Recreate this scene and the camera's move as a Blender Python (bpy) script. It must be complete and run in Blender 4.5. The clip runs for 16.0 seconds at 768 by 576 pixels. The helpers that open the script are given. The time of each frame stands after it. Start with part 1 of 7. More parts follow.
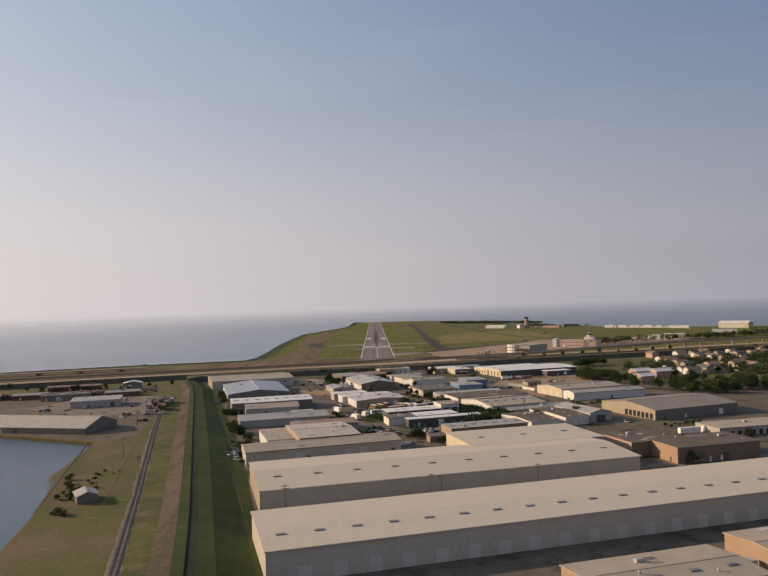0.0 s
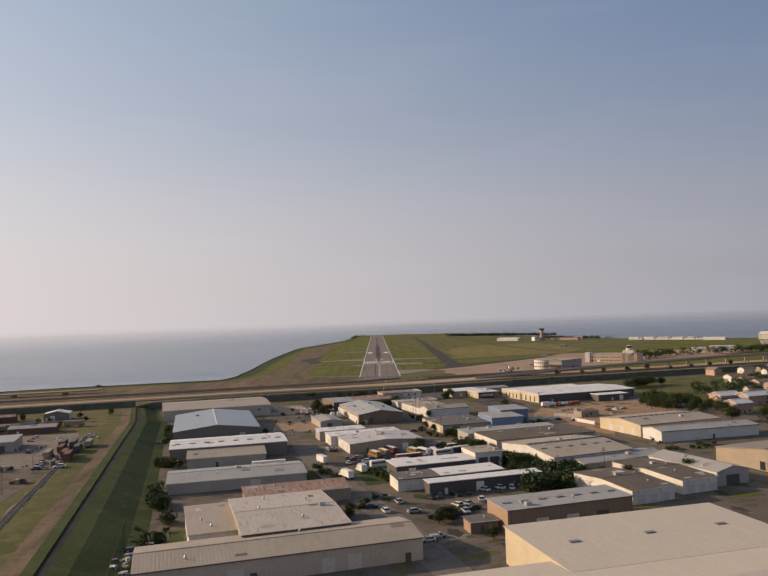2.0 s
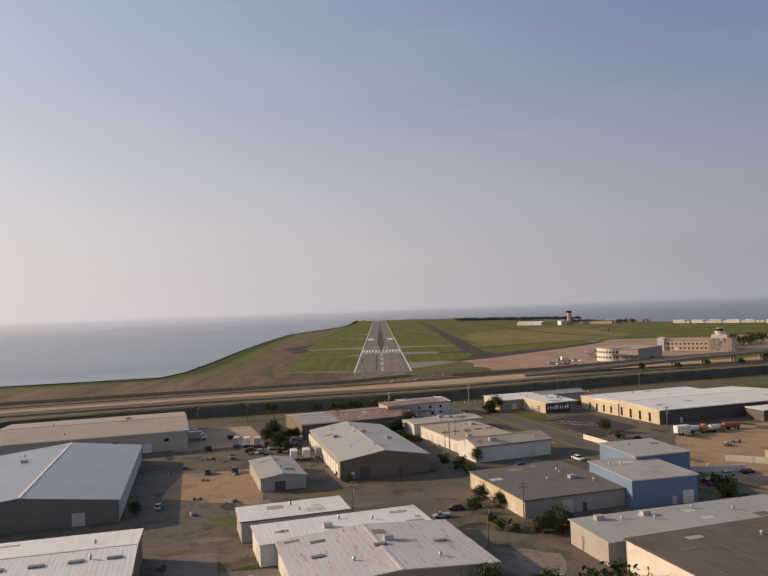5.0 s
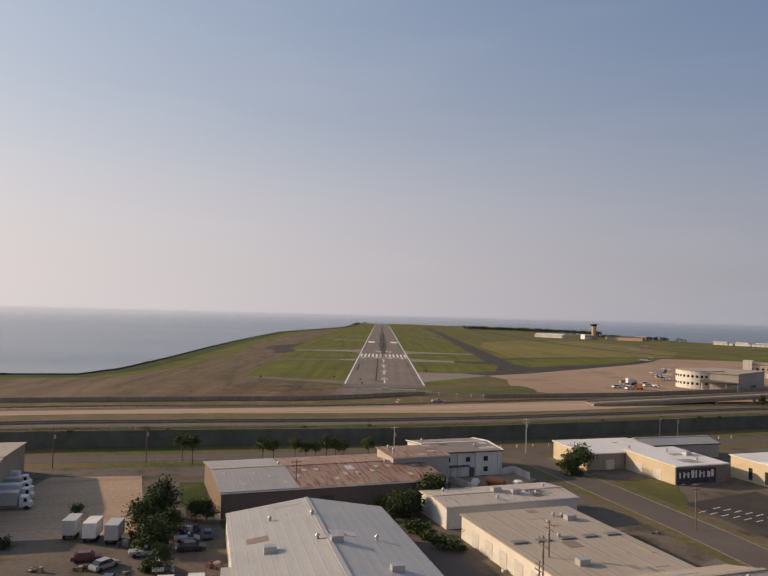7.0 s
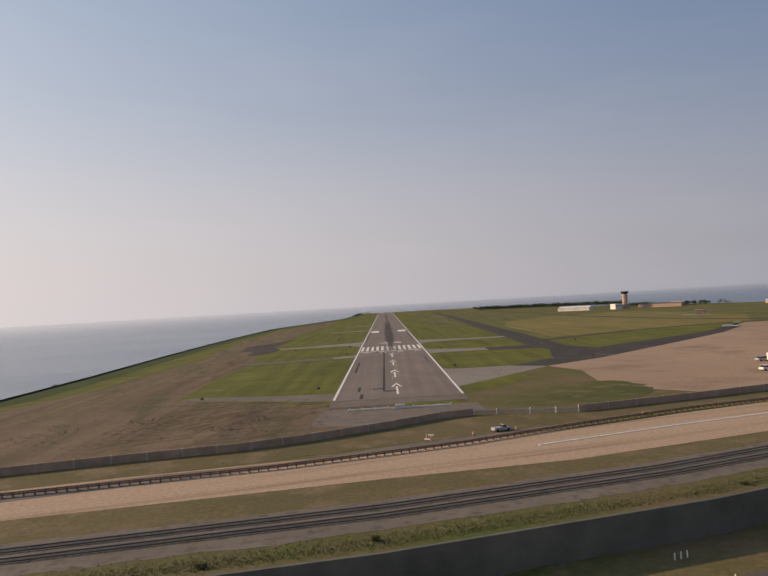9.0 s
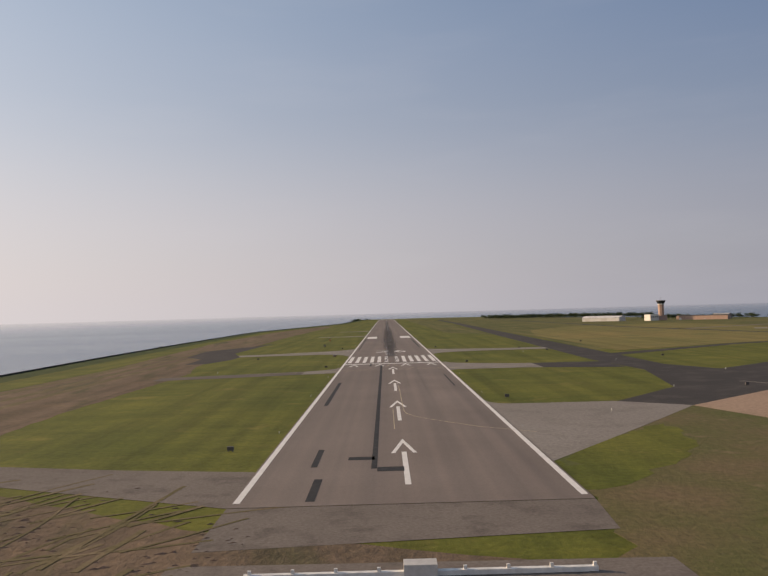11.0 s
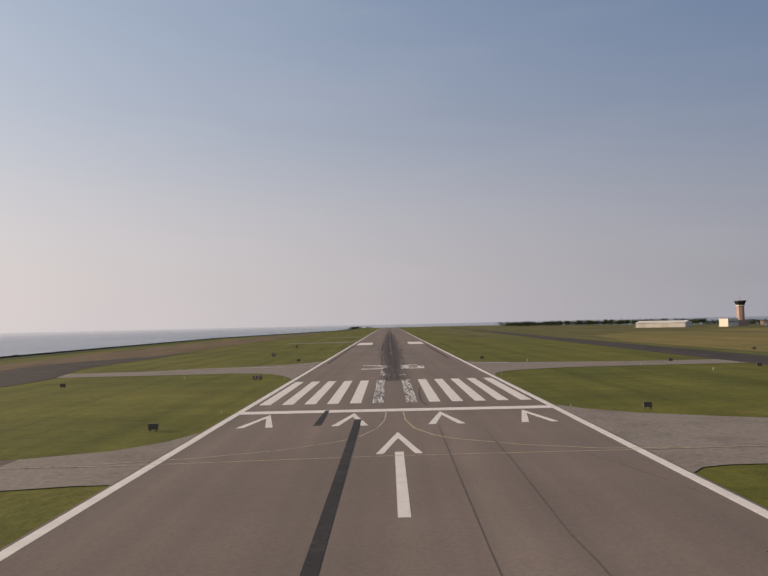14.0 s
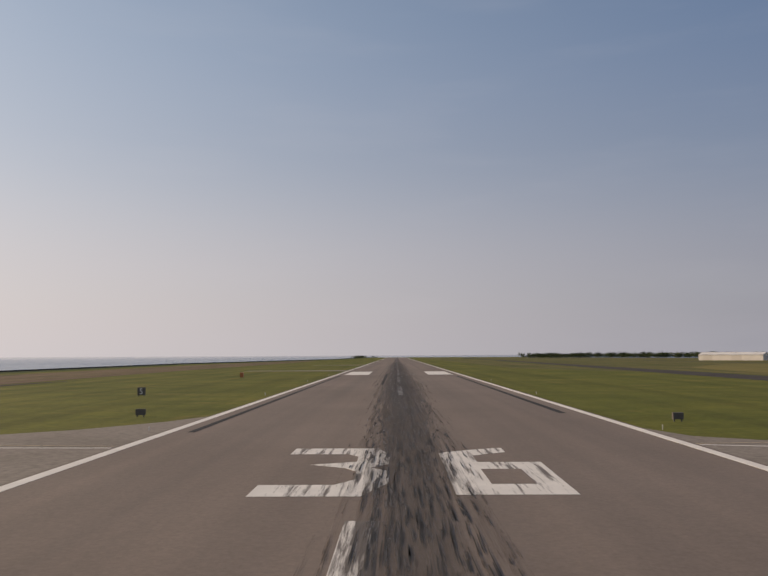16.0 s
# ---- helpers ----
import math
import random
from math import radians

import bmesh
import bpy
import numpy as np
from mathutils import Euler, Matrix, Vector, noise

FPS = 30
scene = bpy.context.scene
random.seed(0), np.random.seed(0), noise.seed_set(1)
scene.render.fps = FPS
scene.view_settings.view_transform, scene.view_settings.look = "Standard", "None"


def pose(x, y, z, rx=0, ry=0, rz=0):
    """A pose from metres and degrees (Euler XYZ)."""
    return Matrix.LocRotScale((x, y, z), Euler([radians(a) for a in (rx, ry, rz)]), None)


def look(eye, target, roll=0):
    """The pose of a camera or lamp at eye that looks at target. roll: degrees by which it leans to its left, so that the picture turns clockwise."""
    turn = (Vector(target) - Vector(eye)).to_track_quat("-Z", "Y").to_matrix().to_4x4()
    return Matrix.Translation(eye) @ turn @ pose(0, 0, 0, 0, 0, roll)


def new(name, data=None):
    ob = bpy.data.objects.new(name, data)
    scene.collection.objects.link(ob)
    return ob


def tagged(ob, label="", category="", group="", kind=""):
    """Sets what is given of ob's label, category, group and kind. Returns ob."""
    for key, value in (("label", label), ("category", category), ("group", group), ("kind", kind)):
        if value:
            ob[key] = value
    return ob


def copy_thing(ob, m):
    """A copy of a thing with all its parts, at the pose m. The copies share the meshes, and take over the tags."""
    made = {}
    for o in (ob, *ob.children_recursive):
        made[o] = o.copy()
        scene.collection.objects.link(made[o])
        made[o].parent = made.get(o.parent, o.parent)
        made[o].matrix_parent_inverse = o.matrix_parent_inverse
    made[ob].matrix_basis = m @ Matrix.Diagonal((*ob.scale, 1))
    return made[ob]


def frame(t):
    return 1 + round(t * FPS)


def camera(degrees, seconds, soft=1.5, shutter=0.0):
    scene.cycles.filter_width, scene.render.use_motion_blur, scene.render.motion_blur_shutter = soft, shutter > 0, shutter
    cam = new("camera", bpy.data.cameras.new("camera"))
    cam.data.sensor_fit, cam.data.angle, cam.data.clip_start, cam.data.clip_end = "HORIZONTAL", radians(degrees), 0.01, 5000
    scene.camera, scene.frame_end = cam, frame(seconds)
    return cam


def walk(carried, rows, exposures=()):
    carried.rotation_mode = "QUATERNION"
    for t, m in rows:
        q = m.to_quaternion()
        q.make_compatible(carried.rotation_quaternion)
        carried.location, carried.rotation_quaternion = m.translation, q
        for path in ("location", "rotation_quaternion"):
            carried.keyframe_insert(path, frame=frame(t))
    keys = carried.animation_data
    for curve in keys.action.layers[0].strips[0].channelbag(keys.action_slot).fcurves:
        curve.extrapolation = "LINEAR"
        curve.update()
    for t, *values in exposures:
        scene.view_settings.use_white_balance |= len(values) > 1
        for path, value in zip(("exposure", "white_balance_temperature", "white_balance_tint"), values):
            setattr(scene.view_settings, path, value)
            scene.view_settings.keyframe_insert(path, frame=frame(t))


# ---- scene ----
# plan unit: the plan's numbers times UNIT are metres
UNIT = 0.49
cam = camera(57.0, 16.0)
# eye, heading point, roll, in plan units
PATH = [
    (0, (-3.603, -1168.291, 66.946), (-3.572, -1166.292, 66.999), -1.6),
    (0.5, (-2.975, -1130.402, 65.647), (-2.943, -1128.403, 65.722), -1.9),
    (1, (-2.599, -1092.347, 64.075), (-2.569, -1090.349, 64.167), -1.7),
    (1.5, (-2.793, -1053.706, 62.669), (-2.763, -1051.709, 62.769), -1.7),
    (2, (-3.032, -1014.946, 61.222), (-3.005, -1012.949, 61.313), -1.8),
    (2.5, (-2.939, -976.364, 59.537), (-2.920, -974.366, 59.614), -1.5),
    (3, (-2.701, -938.052, 57.716), (-2.684, -936.053, 57.787), -2.1),
    (3.5, (-2.025, -899.970, 56.118), (-2.012, -897.971, 56.178), -2.1),
    (4, (-1.486, -862.238, 54.195), (-1.472, -860.239, 54.253), -2.3),
    (4.2, (-1.393, -846.643, 53.759), (-1.377, -844.644, 53.811), -2.6),
    (6.3, (-2.575, -687.536, 42.724), (-2.562, -685.537, 42.785), 0.4),
    (6.5, (-2.708, -671.564, 42.220), (-2.698, -669.565, 42.280), 0.8),
    (7, (-2.943, -632.475, 40.108), (-2.937, -630.476, 40.178), 1.5),
    (7.5, (-3.285, -593.916, 37.634), (-3.277, -591.917, 37.709), -0.1),
    (8, (-3.215, -555.629, 35.579), (-3.207, -553.630, 35.640), -2.3),
    (8.5, (-2.983, -517.546, 33.716), (-2.976, -515.547, 33.758), -4.1),
    (9, (-3.006, -479.162, 32.407), (-3.004, -477.162, 32.450), -3.3),
    (9.5, (-3.096, -441.020, 30.457), (-3.097, -439.021, 30.520), -1.8),
    (10, (-3.066, -402.958, 28.393), (-3.063, -400.959, 28.454), -1.8),
    (12.5, (-1.415, -212.602, 17.433), (-1.426, -210.603, 17.512), -1.3),
    (13, (-1.273, -175.072, 15.681), (-1.281, -173.074, 15.757), -1.2),
    (13.5, (-1.061, -137.798, 14.026), (-1.069, -135.799, 14.100), -0.6),
    (14, (-0.721, -100.275, 12.300), (-0.732, -98.277, 12.400), -1.3),
    (14.5, (-0.698, -62.476, 10.521), (-0.719, -60.481, 10.653), -0.6),
    (15, (-0.584, -24.018, 9.105), (-0.614, -22.024, 9.262), -0.6),
    (15.5, (-1.000, 14.505, 7.806), (-1.037, 16.495, 7.996), 0.8),
    (16, (-0.729, 53.256, 7.228), (-0.762, 55.247, 7.416), -0.3),
]
walk(cam, [(t, look(Vector(eye) * UNIT, Vector(target) * UNIT, roll)) for t, eye, target, roll in PATH],
     [(0, -0.04), (9.5, -0.05), (12.5, -0.05), (14, -0.10), (15, -0.16), (16, -0.18)])

# ---------- light ----------
SUN_AZ = math.atan2(0.26, -0.965)          # the sun stands low over the lake, west of the runway
SUN_EL = radians(19)
to_sun = Vector((math.cos(SUN_EL) * math.cos(SUN_AZ), math.cos(SUN_EL) * math.sin(SUN_AZ), math.sin(SUN_EL)))
world = bpy.data.worlds.new("sky")
scene.world = world
world.use_nodes = True
wn = world.node_tree.nodes
wl = world.node_tree.links
wn.clear()
w_out = wn.new("ShaderNodeOutputWorld")
w_bg = wn.new("ShaderNodeBackground")
w_sky = wn.new("ShaderNodeTexSky")
w_sky.sky_type = 'NISHITA'
w_sky.sun_disc = False
w_sky.sun_elevation = SUN_EL
w_sky.sun_rotation = math.pi / 2 - SUN_AZ
w_sky.air_density = 1.0
w_sky.dust_density = 2.0
w_sky.ozone_density = 1.5
w_bg.inputs["Strength"].default_value = 0.11
w_tc = wn.new("ShaderNodeTexCoord")
w_sep = wn.new("ShaderNodeSeparateXYZ")
wl.new(w_tc.outputs["Generated"], w_sep.inputs[0])


def w_ramp(stops, source):
    r = wn.new("ShaderNodeValToRGB")
    r.color_ramp.interpolation = 'EASE'
    els = r.color_ramp.elements
    while len(els) < len(stops):
        els.new(0.5)
    for e, (p, c) in zip(els, stops):
        e.position, e.color = p, c
    wl.new(source, r.inputs[0])
    return r


def w_mix(fac, a, b):
    m = wn.new("ShaderNodeMix")
    m.data_type = 'RGBA'
    for k, v in ((0, fac), (6, a), (7, b)):
        if hasattr(v, "links"):
            wl.new(v, m.inputs[k])
        else:
            m.inputs[k].default_value = v
    return m.outputs[2]


# summer haze: thick and pinkish grey near the horizon, brighter towards the sun, thinning upwards
haze_amount = w_ramp([(0.0, (0.97, 0.97, 0.97, 1)), (0.10, (0.90, 0.90, 0.90, 1)), (0.30, (0.62, 0.62, 0.62, 1)), (0.62, (0.42, 0.42, 0.42, 1))], w_sep.outputs["Z"])
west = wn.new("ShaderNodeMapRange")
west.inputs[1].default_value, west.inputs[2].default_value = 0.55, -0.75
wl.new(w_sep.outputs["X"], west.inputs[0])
haze_low = w_mix(west.outputs[0], (3.22, 3.18, 3.65, 1), (7.6, 6.85, 6.75, 1))
haze_high = w_mix(west.outputs[0], (1.35, 2.05, 3.7, 1), (5.7, 6.4, 7.4, 1))
up_amount = w_ramp([(0.03, (0, 0, 0, 1)), (0.5, (1, 1, 1, 1))], w_sep.outputs["Z"])
haze = w_mix(up_amount.outputs[0], haze_low, haze_high)
w_map = wn.new("ShaderNodeMapping")
w_map.inputs["Scale"].default_value = (1.6, 1.6, 9.0)
wl.new(w_tc.outputs["Generated"], w_map.inputs[0])
w_noise = wn.new("ShaderNodeTexNoise")
w_noise.inputs["Scale"].default_value = 2.2
w_noise.inputs["Detail"].default_value = 5.0
wl.new(w_map.outputs[0], w_noise.inputs["Vector"])
wisps = w_ramp([(0.48, (0, 0, 0, 1)), (0.78, (0.06, 0.06, 0.06, 1))], w_noise.outputs["Fac"])
sky = w_mix(wisps.outputs[0], w_mix(haze_amount.outputs[0], w_sky.outputs[0], haze), (6.4, 6.1, 6.3, 1))
# below the horizon the lake goes on to its true edge, haze mixed into its colour
hazy_lake_far = w_mix(west.outputs[0], (2.1, 2.25, 2.8, 1), (6.6, 6.0, 5.9, 1))
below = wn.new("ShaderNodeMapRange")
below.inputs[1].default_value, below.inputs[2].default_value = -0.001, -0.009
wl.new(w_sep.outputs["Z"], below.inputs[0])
wl.new(w_mix(below.outputs[0], sky, hazy_lake_far), w_bg.inputs["Color"])
wl.new(w_bg.outputs[0], w_out.inputs[0])

sun = new("sun", bpy.data.lights.new("sun", 'SUN'))
sun.data.energy = 4.9
sun.data.angle = radians(0.9)
sun.data.color = (1.0, 0.745, 0.49)
sun.rotation_euler = to_sun.to_track_quat('Z', 'Y').to_euler()


# ---------- materials ----------
def srgb(r, g, b):
    return tuple(((c / 255) / 12.92 if c / 255 < 0.04045 else ((c / 255 + 0.055) / 1.055) ** 2.4) for c in (r, g, b)) + (1,)


MATS = {}


def base_mat(name, rough=0.8, metal=0.0, spec=0.4):
    m = bpy.data.materials.new(name)
    m.use_nodes = True
    b = m.node_tree.nodes["Principled BSDF"]
    b.inputs["Roughness"].default_value = rough
    b.inputs["Metallic"].default_value = metal
    b.inputs["Specular IOR Level"].default_value = spec
    MATS[name] = m
    return m, m.node_tree.nodes, m.node_tree.links, b


def ground_coord(N, Lk):
    v = N.new("ShaderNodeVectorMath")
    v.operation = 'SCALE'
    v.inputs["Scale"].default_value = 1 / UNIT
    Lk.new(N.new("ShaderNodeNewGeometry").outputs["Position"], v.inputs[0])
    return v.outputs[0]


def noise_node(N, Lk, coord, scale, detail=4.0, rough=0.6, stretch=None):
    n = N.new("ShaderNodeTexNoise")
    n.inputs["Scale"].default_value = scale
    n.inputs["Detail"].default_value = detail
    n.inputs["Roughness"].default_value = rough
    if stretch:
        mp = N.new("ShaderNodeMapping")
        mp.vector_type = 'TEXTURE'
        mp.inputs["Scale"].default_value = tuple(1 / q for q in stretch[:3])
        if len(stretch) > 3:
            mp.inputs["Rotation"].default_value = (0, 0, radians(stretch[3]))
        Lk.new(coord, mp.inputs[0])
        coord = mp.outputs[0]
    Lk.new(coord, n.inputs["Vector"])
    return n.outputs["Fac"]


def ramp(N, Lk, fac, stops, interp='LINEAR'):
    r = N.new("ShaderNodeValToRGB")
    r.color_ramp.interpolation = interp
    els = r.color_ramp.elements
    while len(els) < len(stops):
        els.new(0.5)
    for e, (p, c) in zip(els, stops):
        e.position, e.color = p, (c if len(c) == 4 else (*c, 1))
    Lk.new(fac, r.inputs[0])
    return r.outputs[0]


def mixc(N, Lk, fac, a, b, mode='MIX'):
    m = N.new("ShaderNodeMix")
    m.data_type = 'RGBA'
    m.blend_type = mode
    for k, v in ((0, fac), (6, a), (7, b)):
        if hasattr(v, "links"):
            Lk.new(v, m.inputs[k])
        else:
            m.inputs[k].default_value = v if not isinstance(v, tuple) else (*v[:3], 1)
    return m.outputs[2]


def bump(N, Lk, b, height, strength=0.3, dist=0.05):
    n = N.new("ShaderNodeBump")
    n.inputs["Strength"].default_value = strength
    n.inputs["Distance"].default_value = dist * UNIT
    Lk.new(height, n.inputs["Height"])
    Lk.new(n.outputs[0], b.inputs["Normal"])


def ground_mat(name, c1, c2, c3, big=0.02, mid=0.15, fine=1.5, rough=0.95, patch=0.5, stretch=None, bumpy=0.4, dist=0.15, mown=0.0):
    """Mottled ground: two colours at a broad scale, a third in smaller patches, and a fine grain."""
    m, N, Lk, b = base_mat(name, rough, spec=0.15)
    co = ground_coord(N, Lk)
    f1 = noise_node(N, Lk, co, big, 5, 0.6, stretch)
    f2 = noise_node(N, Lk, co, mid, 6, 0.65, stretch)
    f3 = noise_node(N, Lk, co, fine, 4, 0.7)
    a = mixc(N, Lk, ramp(N, Lk, f1, [(0.35, (0, 0, 0)), (0.65, (1, 1, 1))]), c1, c2)
    a = mixc(N, Lk, ramp(N, Lk, f2, [(patch, (0, 0, 0)), (patch + 0.16, (1, 1, 1))]), a, c3)
    g = ramp(N, Lk, f3, [(0.25, (0.72, 0.72, 0.72)), (0.75, (1.25, 1.25, 1.25))])
    a = mixc(N, Lk, 1.0, a, g, 'MULTIPLY')
    if mown:
        lanes = noise_node(N, Lk, co, 0.16, 4, 0.6, (1.0, 0.03, 1))
        tufts = noise_node(N, Lk, co, 0.10, 5, 0.7, (0.35, 1.3, 1))
        a = mixc(N, Lk, mown, a, ramp(N, Lk, lanes, [(0.36, (0.62, 0.66, 0.60)), (0.52, (1.0, 1.0, 1.0)), (0.68, (1.22, 1.18, 1.1))]), 'MULTIPLY')
        a = mixc(N, Lk, mown, a, ramp(N, Lk, tufts, [(0.34, (0.70, 0.74, 0.70)), (0.55, (1.05, 1.05, 1.0)), (0.72, (1.32, 1.24, 1.0))]), 'MULTIPLY')
    Lk.new(a, b.inputs["Base Color"])
    if bumpy:
        bump(N, Lk, b, f3, bumpy, dist)
    return m


ground_mat("airfield_grass", (0.098, 0.108, 0.019), (0.148, 0.143, 0.027), (0.19, 0.158, 0.042), 0.022, 0.06, 0.9, patch=0.57, bumpy=0.5, dist=0.3, mown=0.62)
ground_mat("meadow_grass", (0.105, 0.108, 0.034), (0.155, 0.138, 0.048), (0.185, 0.148, 0.062), 0.010, 0.05, 0.7, patch=0.53, bumpy=0.6, dist=0.4, mown=0.7)
ground_mat("verge_grass", (0.075, 0.082, 0.026), (0.12, 0.112, 0.036), (0.16, 0.125, 0.06), 0.03, 0.12, 1.2)
ground_mat("lush_grass", (0.038, 0.056, 0.015), (0.064, 0.080, 0.022), (0.095, 0.092, 0.032), 0.03, 0.12, 0.9, patch=0.56, bumpy=0.6, dist=0.4)
ground_mat("patchy_grass", (0.165, 0.118, 0.062), (0.088, 0.102, 0.026), (0.20, 0.145, 0.08), 0.035, 0.14, 0.9, patch=0.56, bumpy=0.6, dist=0.3)
ground_mat("ballast", (0.155, 0.130, 0.106), (0.195, 0.162, 0.132), (0.11, 0.094, 0.076), 0.06, 0.4, 4.0, bumpy=0.6, dist=0.06)
ground_mat("dry_grass", (0.15, 0.118, 0.058), (0.115, 0.098, 0.042), (0.20, 0.148, 0.085), 0.02, 0.10, 1.1)
ground_mat("tan_field", (0.235, 0.178, 0.062), (0.175, 0.155, 0.048), (0.16, 0.15, 0.05), 0.006, 0.03, 0.6, mown=0.6)
ground_mat("bare_earth", (0.145, 0.102, 0.070), (0.195, 0.136, 0.092), (0.105, 0.090, 0.048), 0.02, 0.06, 0.7, stretch=(1.5, 0.22, 1, 10), bumpy=0.7, dist=0.4, mown=0.6)
ground_mat("sandy_lot", (0.36, 0.245, 0.155), (0.30, 0.20, 0.125), (0.235, 0.165, 0.105), 0.03, 0.15, 1.6)
ground_mat("yard", (0.122, 0.100, 0.080), (0.172, 0.138, 0.106), (0.078, 0.070, 0.046), 0.03, 0.13, 1.4, patch=0.5)
ground_mat("asphalt", (0.115, 0.096, 0.080), (0.142, 0.118, 0.098), (0.17, 0.14, 0.114), 0.05, 0.25, 3.0, patch=0.6, rough=0.85, bumpy=0.15, dist=0.02)
ground_mat("old_asphalt", (0.165, 0.138, 0.116), (0.20, 0.168, 0.14), (0.13, 0.108, 0.09), 0.04, 0.2, 2.5, rough=0.9, bumpy=0.15, dist=0.02)
ground_mat("dark_asphalt", (0.050, 0.044, 0.040), (0.064, 0.056, 0.050), (0.085, 0.074, 0.063), 0.02, 0.1, 2.0, rough=0.9, bumpy=0.1, dist=0.02)
ground_mat("road_concrete", (0.40, 0.28, 0.19), (0.45, 0.325, 0.225), (0.30, 0.21, 0.14), 0.03, 0.12, 1.2, stretch=(0.06, 1.6, 1, 16.7), rough=0.9, bumpy=0.05)
ground_mat("apron_concrete", (0.34, 0.232, 0.158), (0.39, 0.272, 0.186), (0.26, 0.18, 0.124), 0.008, 0.035, 1.0, rough=0.9, bumpy=0.1)
ground_mat("gravel", (0.20, 0.168, 0.135), (0.25, 0.21, 0.17), (0.14, 0.115, 0.085), 0.06, 0.4, 5.0, bumpy=0.6, dist=0.06)
ground_mat("taxi_concrete", (0.235, 0.205, 0.175), (0.262, 0.23, 0.198), (0.205, 0.178, 0.15), 0.02, 0.1, 1.5, rough=0.9, bumpy=0.1)


def runway_surface():
    """Grooved asphalt, greyer in slabs, with long paving streaks."""
    m, N, Lk, b = base_mat("runway_asphalt", 0.85, spec=0.25)
    co = ground_coord(N, Lk)
    f1 = noise_node(N, Lk, co, 0.03, 5)
    lanes = noise_node(N, Lk, co, 0.25, 3, 0.5, (1.0, 0.012, 1))
    f3 = noise_node(N, Lk, co, 4.0, 5, 0.7)
    a = ramp(N, Lk, f1, [(0.3, (0.175, 0.142, 0.119)), (0.7, (0.22, 0.18, 0.152))])
    a = mixc(N, Lk, 1.0, a, ramp(N, Lk, lanes, [(0.3, (0.84, 0.84, 0.85)), (0.7, (1.10, 1.08, 1.06))]), 'MULTIPLY')
    a = mixc(N, Lk, 1.0, a, ramp(N, Lk, f3, [(0.3, (0.86, 0.86, 0.86)), (0.7, (1.12, 1.12, 1.12))]), 'MULTIPLY')
    Lk.new(a, b.inputs["Base Color"])
    bump(N, Lk, b, f3, 0.15, 0.02)


runway_surface()


def paint(name, col, wear=0.36, under=(0.15, 0.13, 0.115)):
    """Road paint, scuffed and worn through in streaks along the runway."""
    m, N, Lk, b = base_mat(name, 0.75)
    co = ground_coord(N, Lk)
    f = noise_node(N, Lk, co, 2.0, 6, 0.72, (1, 0.06, 1))
    f2 = noise_node(N, Lk, co, 0.5, 3)
    c = mixc(N, Lk, ramp(N, Lk, f2, [(0.3, (0, 0, 0)), (0.7, (1, 1, 1))]), col, tuple(0.85 * v for v in col))
    Lk.new(mixc(N, Lk, ramp(N, Lk, f, [(wear - 0.05, (0, 0, 0)), (wear + 0.05, (1, 1, 1))]), under, c), b.inputs["Base Color"])


paint("white_paint", (0.78, 0.74, 0.68), 0.30)
paint("worn_white_paint", (0.76, 0.72, 0.66), 0.44)
paint("streaked_white_paint", (0.74, 0.70, 0.64), 0.52)
paint("yellow_paint", (0.55, 0.45, 0.29), 0.40)
ground_mat("tyre_mark", (0.085, 0.072, 0.064), (0.105, 0.09, 0.08), (0.13, 0.11, 0.095), 0.1, 0.5, 3.0, rough=0.8, bumpy=0)
ground_mat("faint_crack", (0.125, 0.105, 0.09), (0.14, 0.118, 0.10), (0.16, 0.135, 0.115), 0.1, 0.5, 3.0, rough=0.85, bumpy=0)
ground_mat("rubber_black", (0.035, 0.034, 0.034), (0.045, 0.043, 0.042), (0.06, 0.057, 0.054), 0.1, 0.5, 3.0, rough=0.8, bumpy=0)


